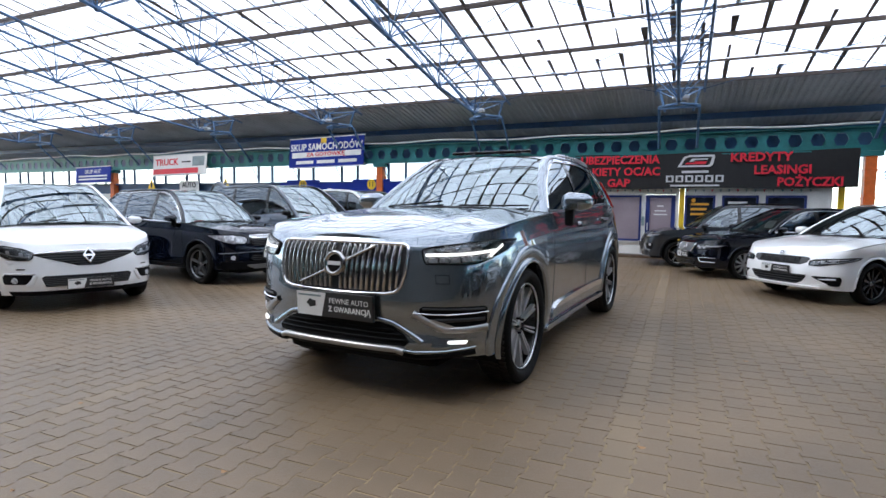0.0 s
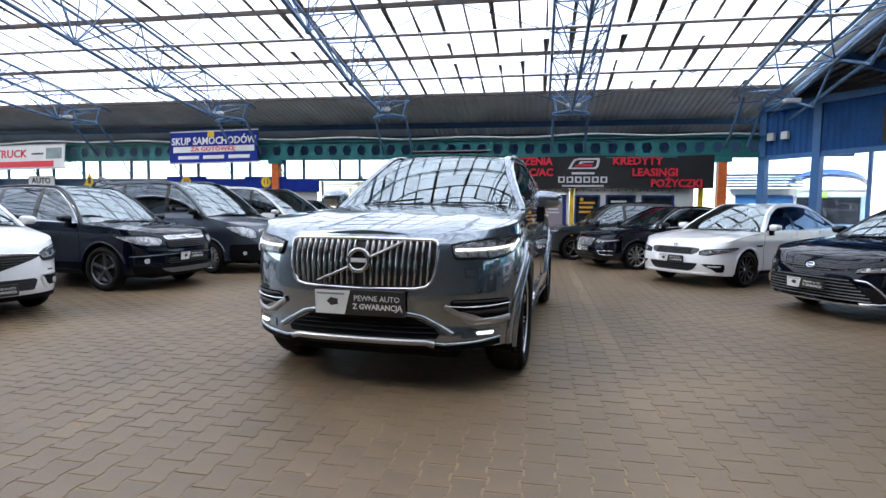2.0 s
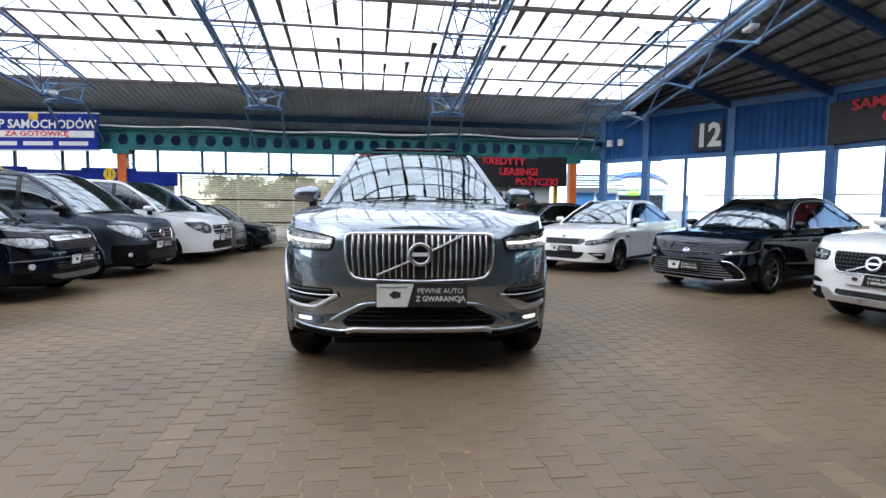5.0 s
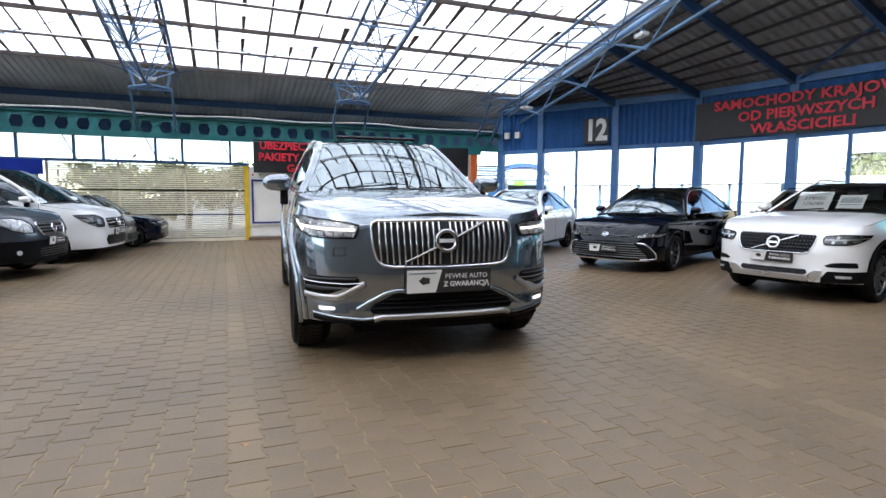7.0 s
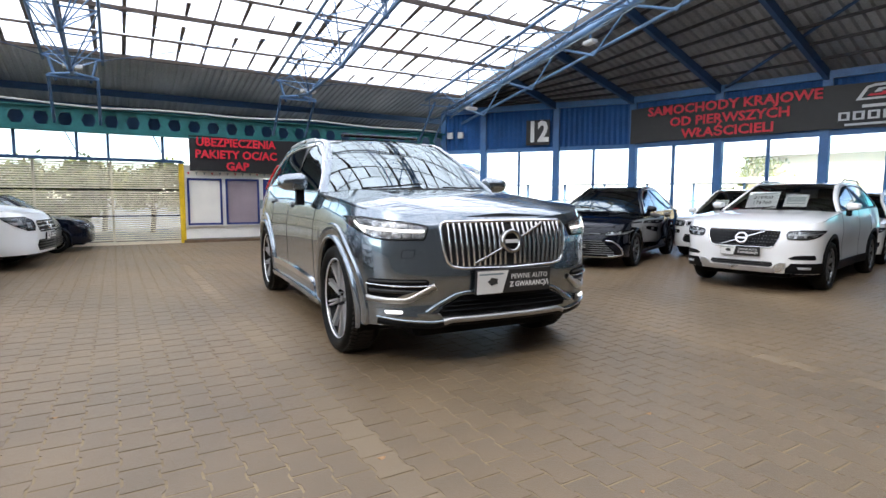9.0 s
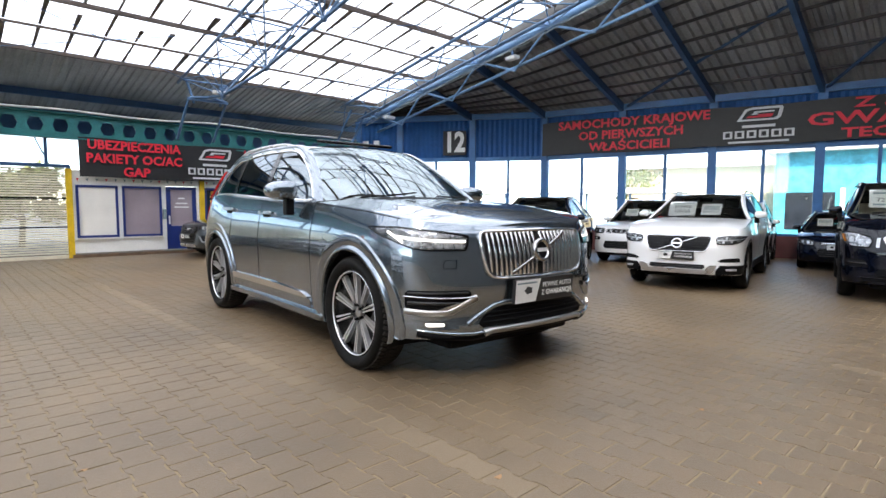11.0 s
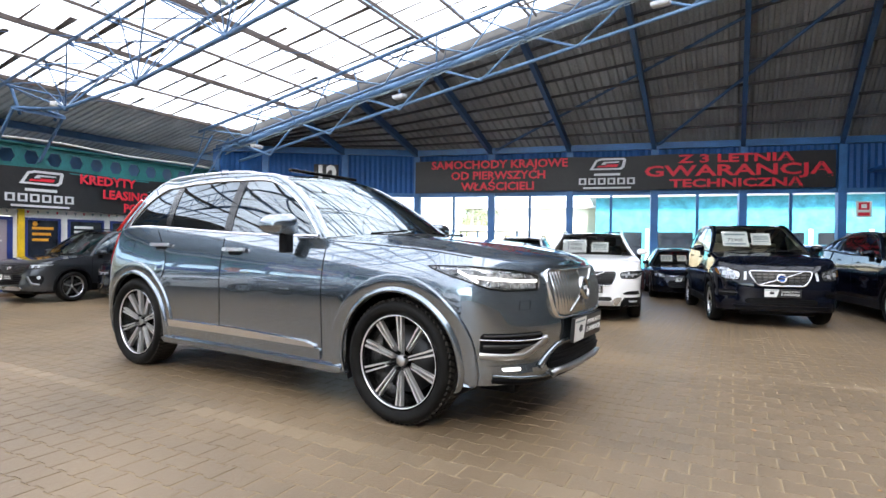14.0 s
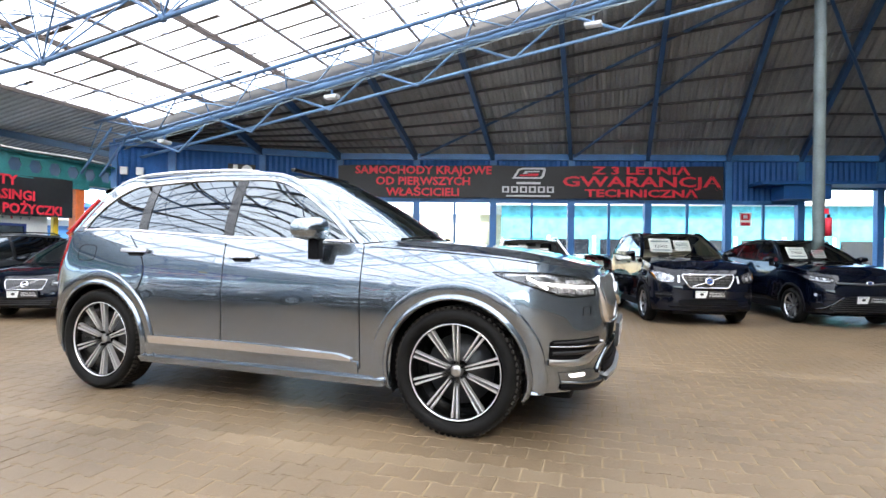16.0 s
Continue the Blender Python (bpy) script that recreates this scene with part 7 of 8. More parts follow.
lamps(car, s, [(0.625, 0.58, 0.74), (0.65, 0.58, 0.94), (0.68, 0.60, 1.10), (0.70, 0.72, 1.22), (0.725, 1.0, 1.30)], drl=[([(0.64, 0.64), (0.85, 0.655), (1.05, 0.672)], 0.010), ([(0.7, 0.66), (0.9, 0.675), (1.15, 0.70)], 0.010)], blocks=[(0.7, 0.668, 0.018), (0.84, 0.68, 0.018)])
dealer_plate(car, s, 0.43, w=0.54, h=0.135, d=0.045)

# black estate with the upright grille, by the office
car, s = body("estate_car", at(2.65, 7.82, -66, 0.81), "black saloon with a chrome-framed upright grille and light wheels", "car", RIGHT, M_BLACKPAINT, **with_(SALOON, spokes=10, nose=0.80))
g_ = opening(car, s, [(0.565, 0.26), (0.58, 0.32), (0.70, 0.36), (0.745, 0.35)], slots=22, m_bar=M_TRIMGREY, frame_=M_CHROME, thick=0.007)
badge(s, g_, 0.66, 0.07)
part("diagonal_bar", s.strip([(-0.24 + 0.48 * i / 8, 0.575 + 0.16 * i / 8) for i in range(9)], 0.014, 0.026, th=0.01), M_CHROME, g_)
opening(car, s, [(0.28, 0.44), (0.32, 0.5), (0.38, 0.5)], "lower_intake", M_BLACK, bars=3)
lamps(car, s, [(0.64, 0.46, 0.70), (0.66, 0.45, 0.86), (0.70, 0.45, 1.04), (0.735, 0.47, 1.18), (0.755, 0.9, 1.26)], drl=[([(0.5, 0.69), (0.7, 0.695), (0.95, 0.71), (1.1, 0.735)], 0.016)], blocks=[(0.58, 0.665, 0.018), (0.70, 0.67, 0.018)])
vents(car, s, [(0.36, 0.68, 0.98), (0.40, 0.60, 1.0), (0.46, 0.58, 1.0)], lips=[([(0.60, 0.455), (0.98, 0.46)], 0.010, M_CHROME), ([(0.60, 0.45), (0.66, 0.37), (0.98, 0.362)], 0.016, M_CHROME)])
dealer_plate(car, s, 0.49, w=0.52, h=0.13)
price_card(car, 0.32, 0.30, 0.2, SHEET)

# dark grey angular SUV, by the office
car, s = body("suv_car", at(1.75, 9.62, -83, 0.77), "dark grey angular SUV with a honeycomb grille and silver skid plate", "car", RIGHT, M_DARKGREY, **with_(SUV, cladding=M_BLACK, spokes=5, rails=M_BLACK, double=True))
g_ = opening(car, s, [(0.66, 0.42), (0.70, 0.50), (0.78, 0.52), (0.86, 0.46), (0.88, 0.40)], bars=6, slots=14, m_bar=M_RIMBLACK, thick=0.014)
badge(s, g_, 0.80, 0.062, kind="oval")
opening(car, s, [(0.42, 0.34), (0.46, 0.40), (0.62, 0.5), (0.65, 0.42)], "lower_grille", M_BLACK, bars=5)
band(car, s, [(0.31, 0.44), (0.35, 0.5), (0.385, 0.46)], M_SATIN, "skid_plate", 0.025, 0.05)
lamps(car, s, [(0.80, 0.56, 0.74), (0.825, 0.55, 0.92), (0.86, 0.55, 1.08), (0.89, 0.58, 1.18), (0.91, 0.8, 1.24)], drl=[([(0.58, 0.875), (0.8, 0.88), (1.1, 0.89)], 0.016)], blocks=[(0.66, 0.845, 0.024), (0.79, 0.85, 0.024)])
vents(car, s, [(0.44, 0.74, 0.9), (0.50, 0.66, 0.94), (0.58, 0.62, 0.96), (0.64, 0.64, 0.94)], lips=[([(0.62, 0.62), (0.72, 0.46), (0.88, 0.44)], 0.05, M_TRIMGREY)], fog=(0.86, 0.60, 0.04))
dealer_plate(car, s, 0.60, w=0.52, h=0.13, d=0.05)
price_card(car, -0.25, 0.26, 0.18, SHEET)

# white raised estate
car, s = body("estate_car", at(5.1, 0.27, -79), "white raised estate with dotted black grille and black wheel arches", "car", RIGHT, M_WHITEPAINT, yf=-0.92, wb=2.8, yr=3.72, w=0.94, R=0.365, rim=0.265, sill=0.27, nose=0.95, cowl=(0.44, 1.17), belt=(1.14, 1.19), ya=0.60, roof_y=(1.42, 2.95), yd=3.5, H=1.63, xr=0.66, windscreen=M_CLEARGLASS, tail_z=1.15, splits=[1.75, 2.65], trim=M_BLACK, spokes=10, m_spoke=M_TRIMGREY, cladding=M_BLACK, rails=M_SATIN, a=0.62, n=3.2)
g_ = opening(car, s, [(0.65, 0.38), (0.67, 0.44), (0.77, 0.485), (0.86, 0.50), (0.885, 0.48)], mat=M_BLACK, frame_=M_CHROME, dots=22, fw=0.012)
badge(s, g_, 0.765, 0.09, d=0.026)
part("diagonal_bar", s.strip([(-0.29 + 0.58 * i / 8, 0.665 + 0.20 * i / 8) for i in range(9)], 0.014, 0.024, th=0.01), M_CHROME, g_)
lamps(car, s, [(0.775, 0.60, 0.82), (0.80, 0.58, 0.94), (0.845, 0.57, 1.06), (0.875, 0.59, 1.14), (0.895, 0.76, 1.20)], drl=[([(0.59, 0.83), (0.75, 0.832), (0.95, 0.845), (1.1, 0.87)], 0.018)], blocks=[(0.68, 0.803, 0.018), (0.80, 0.812, 0.018), (0.72, 0.862, 0.016)])
opening(car, s, [(0.375, 0.40), (0.40, 0.44), (0.445, 0.42)], "lower_intake", M_BLACK, bars=3)
band(car, s, [(0.305, 0.52), (0.325, 0.56), (0.365, 0.58)], M_SATIN, "skid_plate", 0.03, 0.05)
for sd in (-1, 1):
    part("skid_plate_arm", s.patch([(0.365, sd * 0.44, sd * 0.60), (0.41, sd * 0.47, sd * 0.60), (0.44, sd * 0.52, sd * 0.60)], d=0.03, th=0.04, nu=5), M_SATIN, car)
    part("corner_cladding", s.patch([(0.295, sd * 0.60, sd * s.u_at(-0.42)), (0.36, sd * 0.60, sd * s.u_at(-0.42)), (0.44, sd * 0.66, sd * s.u_at(-0.42))], d=0.014, th=0.03, nu=10), M_BLACK, car)
    part("fog_lamp", s.patch([(0.36, sd * 0.76, sd * 0.92), (0.39, sd * 0.74, sd * 0.92)], d=0.022, th=0.02, nu=4), M_LAMPWHITE, car)
vents(car, s, [(0.49, 0.66, 1.0), (0.51, 0.62, 1.0), (0.545, 0.70, 0.99), (0.555, 0.80, 0.97)])
dealer_plate(car, s, 0.585, w=0.54, h=0.135, d=0.04)
price_card(car, -0.33, 0.48, 0.36, [("219900", 0.10, 0.05), ("176760", 0.10, -0.06), (None, 0.014, 0.14)], 0.38)
price_card(car, 0.18, 0.34, 0.26, SHEET, 0.36)
dash_card(car, -0.62)

# black older SUV with beige inside
car, s = body("suv_car", at(5.76, -2.23, -78), "black SUV with chrome-framed grille and beige interior", "car", RIGHT, M_BLACKPAINT, **with_(SUV, yf=-0.9, wb=2.55, yr=3.35, yd=3.1, roof_y=(1.15, 2.75), w=0.945, interior=M_INTERIORTAN, nose=1.02, cowl=(0.30, 1.275), belt=(1.235, 1.29), tail_z=1.24, H=1.80, xr=0.68, windscreen=M_CLEARGLASS, spokes=7, glass_side=M_DARKGLASS, cladding=M_BLACK))
g_ = opening(car, s, [(0.71, 0.31), (0.73, 0.36), (0.85, 0.44), (0.925, 0.47), (0.945, 0.445)], bars=5, slots=9, m_bar=M_RIMBLACK, frame_=M_CHROME, fw=0.024)
badge(s, g_, 0.825, 0.08, M_CHROME, M_BLUEPAINT, d=0.03)
part("diagonal_bar", s.strip([(-0.31 + 0.62 * i / 8, 0.725 + 0.20 * i / 8) for i in range(9)], 0.018, 0.026, th=0.01), M_CHROME, g_)
lamps(car, s, [(0.80, 0.64, 0.82), (0.83, 0.62, 0.92), (0.885, 0.60, 1.0), (0.94, 0.63, 1.07), (0.98, 0.76, 1.11), (1.005, 0.90, 1.10)], amber=[(0.87, 0.95, 0.98), (0.92, 0.99, 1.04), (0.97, 1.04, 1.09)], mat=M_LAMPCHROME, blocks=[(0.73, 0.87, 0.03), (0.86, 0.90, 0.035)])
for sd in (-1, 1):
    part("clear_side_light", s.patch([(0.80, sd * 0.52, sd * 0.56), (0.93, sd * 0.51, sd * 0.55)], d=0.01, th=0.01, nu=3), M_LAMPWHITE, car)
opening(car, s, [(0.40, 0.52), (0.46, 0.56), (0.50, 0.5)], "lower_intake", M_BLACK, bars=3, m_bar=M_BLACK)
vents(car, s, [(0.52, 0.72, 0.98), (0.56, 0.66, 1.0), (0.63, 0.70, 1.0)], lips=[([(0.66, 0.575), (0.98, 0.58)], 0.016, M_RIMBLACK)])
band(car, s, [(0.33, 0.70), (0.38, 0.74)], M_BLACK, "bumper_valance", 0.02, 0.04)
dealer_plate(car, s, 0.595, w=0.54, h=0.135, d=0.045)
price_card(car, -0.33, 0.46, 0.36, [("72900", 0.11, -0.03), (None, 0.04, 0.11), (None, 0.035, -0.12)], 0.48)
price_card(car, 0.12, 0.33, 0.28, SHEET, 0.48)

# black coupe SUV
car, s = body("coupe_suv_car", at(6.40, -4.55, -76), "black coupe-like SUV with a sharp narrow nose", "car", RIGHT, M_BLACKPAINT, yf=-0.9, wb=2.64, yr=3.46, w=0.90, R=0.345, rim=0.25, sill=0.25, nose=0.95, cowl=(0.30, 1.20), belt=(1.16, 1.28), ya=0.46, roof_y=(1.18, 2.45), yd=3.2, H=1.68, xr=0.56, windscreen=M_CLEARGLASS, tail_z=1.24, splits=[1.5, 2.25], spokes=9, double=True, cladding=M_BLACK, hip=0.02, tail=3.3)
opening(car, s, [(0.30, 0.62), (0.36, 0.70), (0.46, 0.60), (0.56, 0.44), (0.60, 0.34)], "lower_grille", M_BLACK, bars=8)
part("nose_blade", s.strip([(u, 0.80 + 0.06 * abs(u) ** 1.4) for u in np.linspace(-0.56, 0.56, 17)], 0.03, 0.022, th=0.02), M_TRIMGREY, car)
badge(s, car, 0.815, 0.065, M_CHROME, M_BLUEPAINT, "oval", 0.04)
for sd in (-1, 1):
    part("bumper_fin", s.strip([(sd * u, z) for u, z in ((0.46, 0.56), (0.62, 0.44), (0.76, 0.36), (0.95, 0.33))], 0.03, 0.022, th=0.03), M_BLACKPAINT, car)
lamps(car, s, [(0.83, 0.60, 0.74), (0.86, 0.58, 0.92), (0.90, 0.60, 1.08), (0.935, 0.78, 1.20), (0.965, 1.0, 1.32)], drl=[([(0.64, 0.845), (0.8, 0.855), (0.98, 0.88)], 0.022)], blocks=[(0.72, 0.888, 0.020), (0.84, 0.90, 0.020)])
vents(car, s, [(0.34, 0.80, 0.98), (0.40, 0.76, 0.99), (0.45, 0.80, 0.98)], fog=(0.90, 0.60, 0.03))
dealer_plate(car, s, 0.53, w=0.54, h=0.135, d=0.05)
price_card(car, -0.30, 0.38, 0.30, [("79900", 0.09, 0.0), (None, 0.012, 0.09), (None, 0.03, -0.09)], 0.42)
price_card(car, 0.14, 0.26, 0.20, SHEET, 0.38)

# second row by the glass wall
car, s = body("suv_car", at(7.7, 2.5, -79, 0.76), "white compact SUV with a seven-slot grille", "car", RIGHT, M_WHITEPAINT, **with_(SUV, cladding=M_BLACK, spokes=5, nose=0.93, rails=M_BLACK, windscreen=M_CLEARGLASS, wb=2.3, yr=3.1, yd=2.85, roof_y=(1.15, 2.5), splits=[1.45, 2.2]))
g_ = opening(car, s, [(0.80, 0.47), (0.83, 0.50), (0.90, 0.50), (0.92, 0.48)], mat=M_BLACK, slots=0)
for k in range(7):
    u = -0.42 + 0.14 * k
    part("slot_frame", s.strip([(u - 0.05, 0.81), (u + 0.05, 0.81), (u + 0.055, 0.91), (u - 0.055, 0.91), (u - 0.05, 0.81)], 0.012, 0.016, th=0.012), M_SATIN, g_)
opening(car, s, [(0.40, 0.5), (0.46, 0.56), (0.60, 0.5)], "lower_intake", M_BLACK, bars=4)
lamps(car, s, [(0.80, 0.56, 0.84), (0.84, 0.55, 0.98), (0.90, 0.55, 1.04), (0.925, 0.58, 1.06)], blocks=[(0.68, 0.86, 0.035), (0.84, 0.865, 0.03)])
vents(car, s, [(0.62, 0.68, 0.92), (0.68, 0.66, 0.94), (0.71, 0.7, 0.92)], fog=(0.80, 0.665, 0.03))
price_card(car, -0.28, 0.34, 0.24, SHEET, 0.42)
price_card(car, 0.1, 0.24, 0.2, SHEET, 0.42)

car, s = body("suv_car", at(8.98, 0.98, -78, 0.73), "white SUV with dark glass parked by the glass wall", "car", RIGHT, M_WHITEPAINT, **with_(SUV, cladding=M_BLACK, spokes=6, rails=M_SATIN, windscreen=M_CLEARGLASS, wb=1.85, yr=2.6, yd=2.35, roof_y=(1.15, 2.05), splits=[1.3, 1.85]))
opening(car, s, [(0.68, 0.42), (0.74, 0.48), (0.86, 0.46)], bars=5, frame_=M_CHROME)
opening(car, s, [(0.36, 0.5), (0.44, 0.56), (0.54, 0.5)], "lower_intake", M_BLACK, bars=4)
lamps(car, s, [(0.76, 0.56, 0.84), (0.80, 0.55, 0.98), (0.86, 0.55, 1.10), (0.885, 0.7, 1.14)], blocks=[(0.68, 0.82, 0.03), (0.84, 0.83, 0.03)])
vents(car, s, [(0.46, 0.70, 0.96), (0.56, 0.68, 0.98)], fog=(0.84, 0.5, 0.035))
price_card(car, -0.2, 0.34, 0.24, SHEET, 0.42)

car, s = body("hatchback_car", at(9.2, -0.77, -78, 0.73), "navy blue small hatchback with cards behind the windscreen", "car", RIGHT, M_NAVYPAINT, **with_(SUV, windscreen=M_CLEARGLASS, yr=2.7, wb=1.95, yd=2.45, roof_y=(1.1, 2.1), H=1.48, nose=0.78, cowl=(0.29, 0.99), belt=(0.95, 1.02), tail_z=1.0, R=0.31, rim=0.21, w=0.87, sill=0.22, xr=0.55, spokes=7, splits=[1.3, 1.9]))
opening(car, s, [(0.36, 0.40), (0.44, 0.46), (0.56, 0.42)], "lower_grille", M_BLACK, bars=4)
opening(car, s, [(0.66, 0.36), (0.70, 0.40)], "upper_grille", M_BLACK, bars=2, m_bar=M_CHROME)
lamps(car, s, [(0.64, 0.54, 0.76), (0.68, 0.52, 0.9), (0.74, 0.54, 1.06), (0.775, 0.7, 1.12)], blocks=[(0.66, 0.70, 0.03), (0.8, 0.715, 0.03)])
dealer_plate(car, s, 0.60, w=0.5, h=0.125, d=0.04)
price_card(car, -0.3, 0.34, 0.24, SHEET, 0.42)
price_card(car, 0.14, 0.26, 0.22, SHEET, 0.42)

car, s = body("hatchback_car", at(10.2, -3.9, -68, 0.82), "bright blue hatchback behind the parked row", "car", RIGHT, M_BLUEPAINT, **with_(SUV, yr=2.4, wb=1.7, yd=2.2, roof_y=(1.1, 1.9), H=1.46, nose=0.76, cowl=(0.29, 0.97), belt=(0.95, 1.03), tail_z=1.0, R=0.31, rim=0.22, w=0.88, sill=0.21, xr=0.55, spokes=8, splits=[1.25, 1.75]))
opening(car, s, [(0.34, 0.44), (0.44, 0.5), (0.62, 0.42)], "lower_grille", M_BLACK, bars=5)
lamps(car, s, [(0.64, 0.54, 0.76), (0.68, 0.52, 0.95), (0.74, 0.6, 1.1)], blocks=[(0.66, 0.69, 0.03), (0.8, 0.70, 0.03)])

# ---- cars along the gate side ----
car, s = body("mpv_car", at(-4.94, 0.55, 71), "white rounded MPV with a diamond badge and black lower grille", "car", LEFT, M_WHITEPAINT, yf=-0.93, wb=2.73, yr=3.45, w=0.93, R=0.36, rim=0.27, sill=0.22, nose=0.86, cowl=(0.05, 1.14), belt=(1.08, 1.14), ya=0.20, roof_y=(1.05, 2.85), yd=3.2, H=1.74, xr=0.64, tail_z=1.1, splits=[1.25, 2.2], spokes=5, double=True, a=0.7, n=2.7, crease=0.006)
g_ = opening(car, s, [(0.60, 0.12), (0.635, 0.24), (0.67, 0.36), (0.71, 0.50), (0.745, 0.60), (0.775, 0.63)], mat=M_BLACK, bars=6, m_bar=M_GRILLEDARK)
part("grille_strip", s.strip([(u, 0.79 - 0.025 * (abs(u) / 0.6) ** 2) for u in np.linspace(-0.6, 0.6, 17)], 0.012, 0.018, th=0.012), M_CHROME, g_)
badge(s, g_, 0.72, 0.10, M_CHROME, M_BLACK, "diamond", 0.03)
lamps(car, s, [(0.69, 0.66, 0.80), (0.72, 0.62, 0.95), (0.775, 0.60, 1.10), (0.825, 0.70, 1.18), (0.865, 0.92, 1.22)], drl=[([(0.66, 0.725), (0.85, 0.745), (1.02, 0.785)], 0.014)], blocks=[(0.74, 0.76, 0.022), (0.9, 0.785, 0.024)])
opening(car, s, [(0.345, 0.50), (0.40, 0.52), (0.46, 0.54), (0.485, 0.50)], "lower_intake", M_BLACK, bars=6)
vents(car, s, [(0.38, 0.70, 1.0), (0.42, 0.68, 1.02), (0.48, 0.60, 1.02), (0.505, 0.62, 0.98)], lips=[([(0.60, 0.515), (0.8, 0.52), (0.98, 0.51)], 0.010, M_CHROME), ([(0.60, 0.49), (0.65, 0.40), (0.70, 0.365)], 0.05, M_WHITEPAINT)], fog=(0.84, 0.43, 0.04))
for sd in (-1, 1):
    part("sensor_slot", s.patch([(0.565, sd * 0.72, sd * 0.82), (0.58, sd * 0.72, sd * 0.82)], d=0.004, th=0.004, nu=2), M_BLACK, car)
band(car, s, [(0.235, 0.9), (0.29, 0.95)], M_BLACK, "bumper_valance", 0.012, 0.03)
dealer_plate(car, s, 0.375, w=0.54, h=0.135, d=0.05)
price_card(car, -0.2, 0.24, 0.18, SHEET, 0.22)

car, s = body("suv_car", at(-4.7, 3.07, 84), "glossy dark navy SUV with five-spoke wheels", "car", LEFT, M_NAVYPAINT, **with_(SUV, nose=0.93, spokes=5, m_spoke=M_TRIMGREY, trim=M_CHROME, a=0.68, n=2.8))
g_ = opening(car, s, [(0.70, 0.40), (0.72, 0.46), (0.78, 0.48), (0.815, 0.47)], mat=M_BLACK, bars=4)
opening(car, s, [(0.835, 0.42), (0.86, 0.46), (0.885, 0.44)], "upper_grille", M_SATIN, frame_=M_CHROME)
badge(s, car, 0.855, 0.062, M_CHROME, M_SATIN, "oval", 0.03)
lamps(car, s, [(0.745, 0.60, 0.80), (0.78, 0.54, 0.95), (0.83, 0.52, 1.10), (0.87, 0.55, 1.24), (0.90, 0.74, 1.30)], mat=M_LAMPDARK, blocks=[(0.66, 0.82, 0.045), (0.86, 0.84, 0.045)])
opening(car, s, [(0.44, 0.44), (0.48, 0.5), (0.545, 0.46)], "lower_intake", M_BLACK, bars=3)
part("bumper_line", s.strip([(u, 0.60 - 0.05 * max(0, abs(u) - 0.5)) for u in np.linspace(-1.05, 1.05, 25)], 0.012, 0.012, th=0.012), M_TRIMGREY, car)
band(car, s, [(0.29, 1.0), (0.36, 1.02), (0.43, 1.02)], M_BLACK, "bumper_cladding", 0.006, 0.02)
band(car, s, [(0.305, 0.42), (0.34, 0.54), (0.375, 0.58)], M_TRIMGREY, "skid_plate", 0.03, 0.04)
vents(car, s, [(0.46, 0.72, 0.9), (0.52, 0.70, 0.94)], fog=(0.80, 0.50, 0.042))
dealer_plate(car, s, 0.56, w=0.54, h=0.135, d=0.04)
dash_card(car, -0.42)

car, s = body("van", at(-4.47, 5.25, 80), "blue-grey passenger van with roof rails and black bumper", "van", LEFT, M_BLUEGREY, **with_(VAN, spokes=12, m_spoke=M_SATIN, rails=M_BLUEGREY, m_mirror=M_BLACK))
band(car, s, [(0.29, 1.12), (0.40, 1.14), (0.56, 1.14), (0.62, 1.10)], M_BLACK, "bumper", 0.012, 0.03)
g_ = opening(car, s, [(0.70, 0.34), (0.74, 0.38), (0.86, 0.44), (0.90, 0.42)], mat=M_BLACK, bars=4, m_bar=M_TRIMGREY, frame_=M_CHROME)
badge(s, g_, 0.80, 0.075, M_CHROME, M_TRIMGREY, d=0.026)
lamps(car, s, [(0.74, 0.56, 0.72), (0.80, 0.54, 0.90), (0.88, 0.54, 1.04), (0.95, 0.62, 1.16), (0.985, 0.8, 1.2)], mat=M_LAMPDARK, blocks=[(0.66, 0.84, 0.05), (0.82, 0.88, 0.05)])
opening(car, s, [(0.34, 0.46), (0.44, 0.5), (0.50, 0.46)], "lower_intake", M_GRILLEDARK, bars=4)
vents(car, s, [(0.40, 0.74, 0.92), (0.48, 0.74, 0.92)], fog=(0.83, 0.44, 0.04))
dealer_plate(car, s, 0.60, w=0.54, h=0.135, d=0.035)
dash_card(car, -0.42)

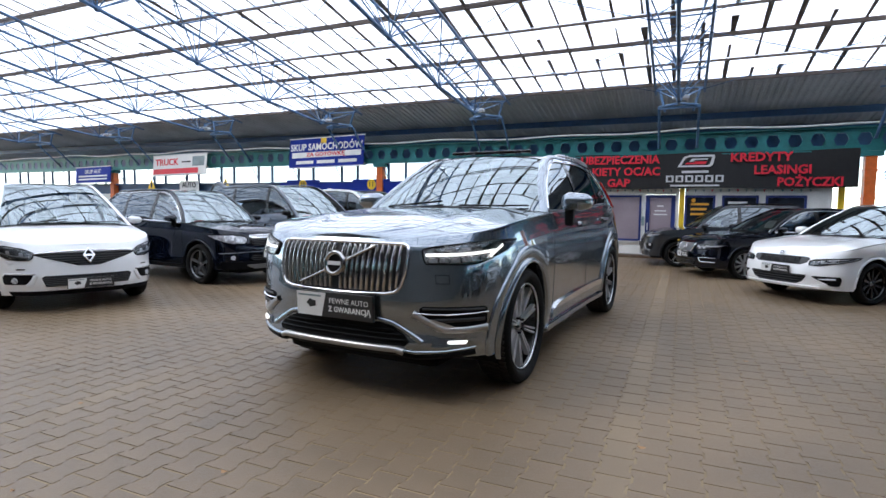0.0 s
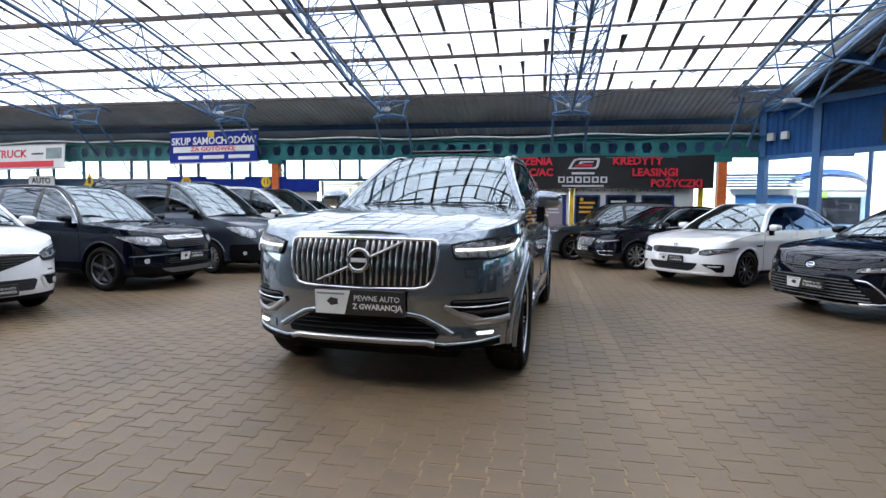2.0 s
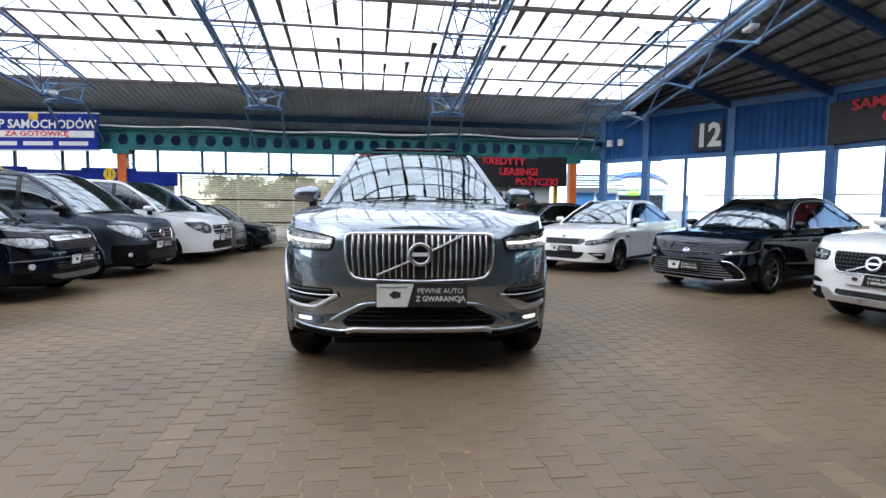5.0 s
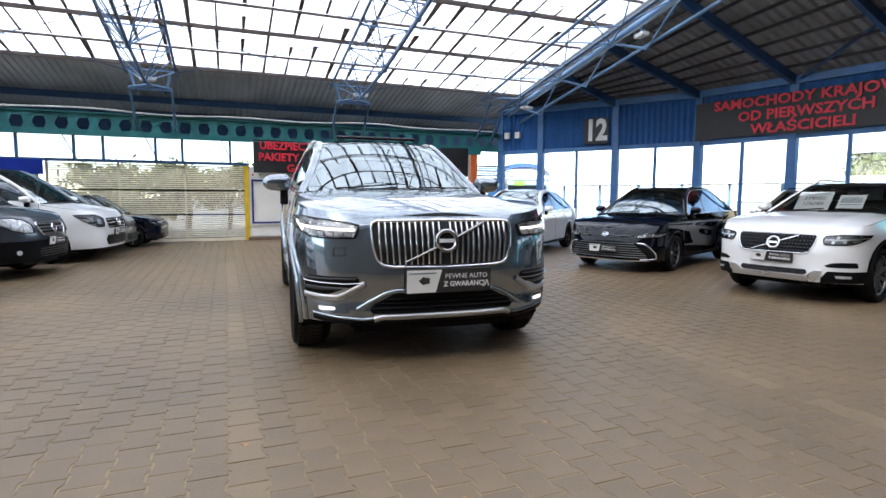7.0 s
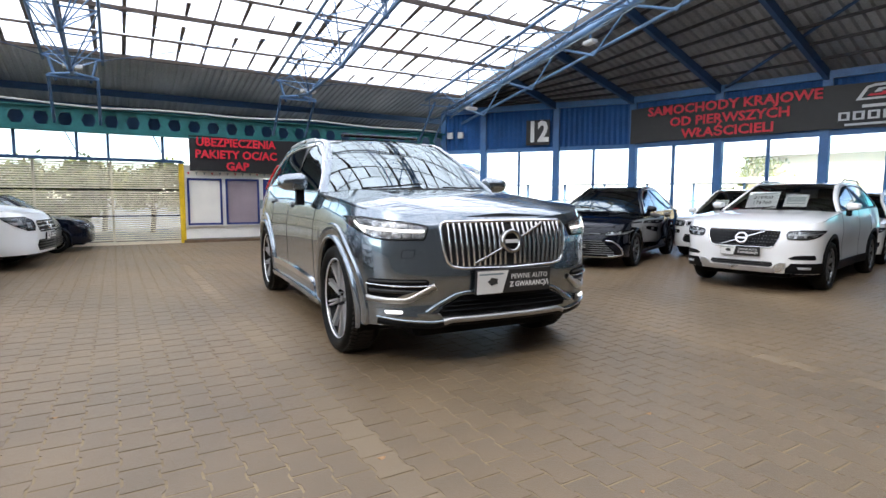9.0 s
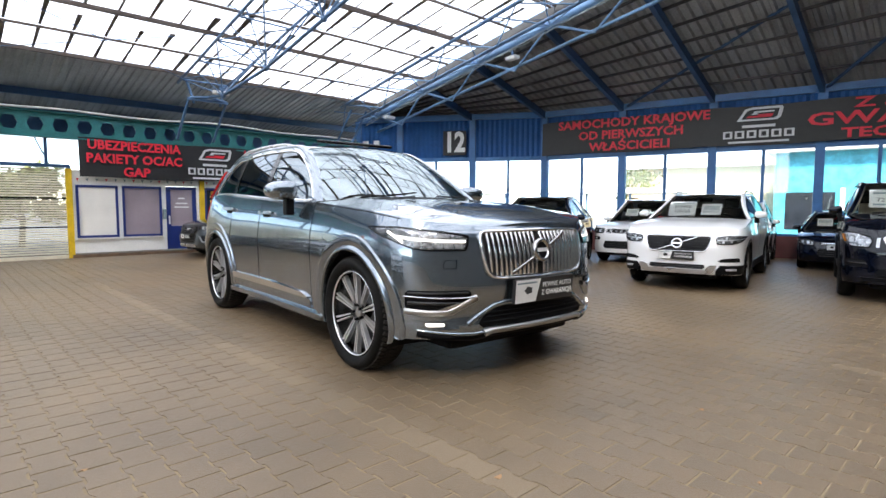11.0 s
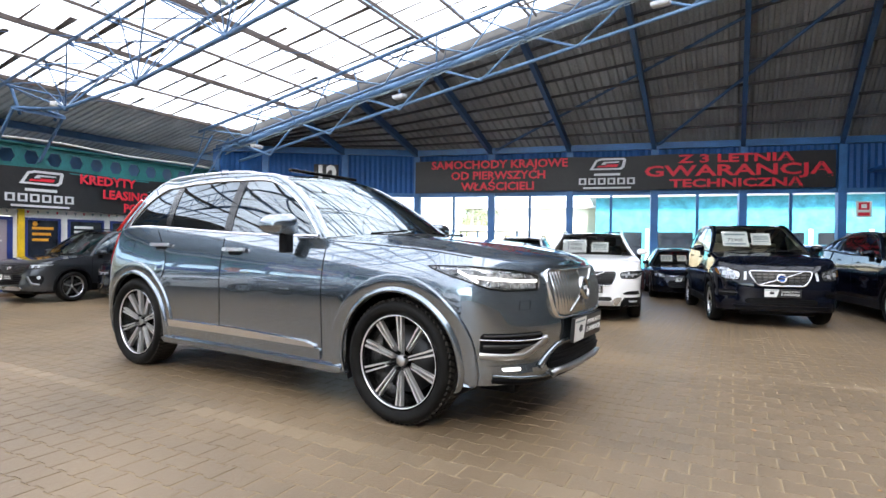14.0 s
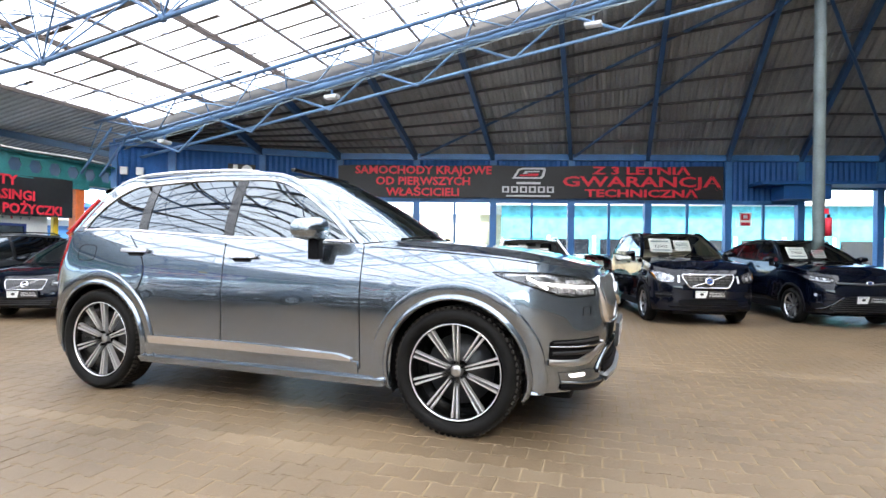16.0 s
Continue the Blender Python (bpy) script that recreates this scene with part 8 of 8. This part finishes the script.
car, s = body("van", at(-4.0, 7.3, 80), "white passenger van with side windows", "van", LEFT, M_WHITEPAINT, **with_(VAN, spokes=10, nose=1.0, m_mirror=M_WHITEPAINT, H=1.9))
g_ = opening(car, s, [(0.68, 0.40), (0.72, 0.46), (0.86, 0.48), (0.89, 0.44)], mat=M_BLACK, bars=3, m_bar=M_SATIN)
badge(s, g_, 0.79, 0.09, M_CHROME, M_BLACK, d=0.026)
lamps(car, s, [(0.72, 0.60, 0.76), (0.80, 0.56, 0.94), (0.90, 0.57, 1.10), (0.96, 0.72, 1.18)], blocks=[(0.70, 0.82, 0.045), (0.86, 0.86, 0.04)])
opening(car, s, [(0.34, 0.5), (0.44, 0.56), (0.54, 0.5)], "lower_intake", M_BLACK, bars=4)
dealer_plate(car, s, 0.60, w=0.54, h=0.135, d=0.03)

car, s = body("van", at(-3.85, 8.8, 84, 0.70), "dark grey-brown passenger van in the row", "van", LEFT, M_BROWNGREY, **with_(VAN, spokes=8))
g_ = opening(car, s, [(0.70, 0.46), (0.74, 0.5), (0.86, 0.5)], mat=M_BLACK, bars=3, m_bar=M_CHROME)
lamps(car, s, [(0.72, 0.60, 0.80), (0.80, 0.56, 1.0), (0.90, 0.57, 1.08)], blocks=[(0.72, 0.81, 0.045)])
opening(car, s, [(0.34, 0.5), (0.44, 0.56), (0.54, 0.5)], "lower_intake", M_BLACK, bars=4)

car, s = body("suv_car", at(-3.3, 10.03, 86, 0.66), "dark blue SUV at the end of the row", "car", LEFT, M_NAVYPAINT, **with_(SUV, spokes=6))
opening(car, s, [(0.68, 0.42), (0.74, 0.48), (0.86, 0.46)], bars=4, frame_=M_CHROME)
lamps(car, s, [(0.76, 0.56, 0.84), (0.80, 0.55, 0.98), (0.86, 0.55, 1.10)], blocks=[(0.68, 0.82, 0.03)])

# ---- single pavers in the open stretch before the grey car ----
me = bpy.data.meshes.new("paver")
me.from_pydata(P_VERTS, [], P_FACES)
me.materials.append(M_PAVER_ONE)
rp = random.Random(8)
for x, y in paver_places(-13, 11.2, -7.5, 11.3):
    if SINGLE[0] <= x <= SINGLE[1] and SINGLE[2] <= y <= SINGLE[3]:
        ob = new("paver", me)
        ob.parent = floor
        ob.matrix_basis = pose(x, y, rp.gauss(0, 0.0004), rp.gauss(0, 0.15), rp.gauss(0, 0.15), 0)
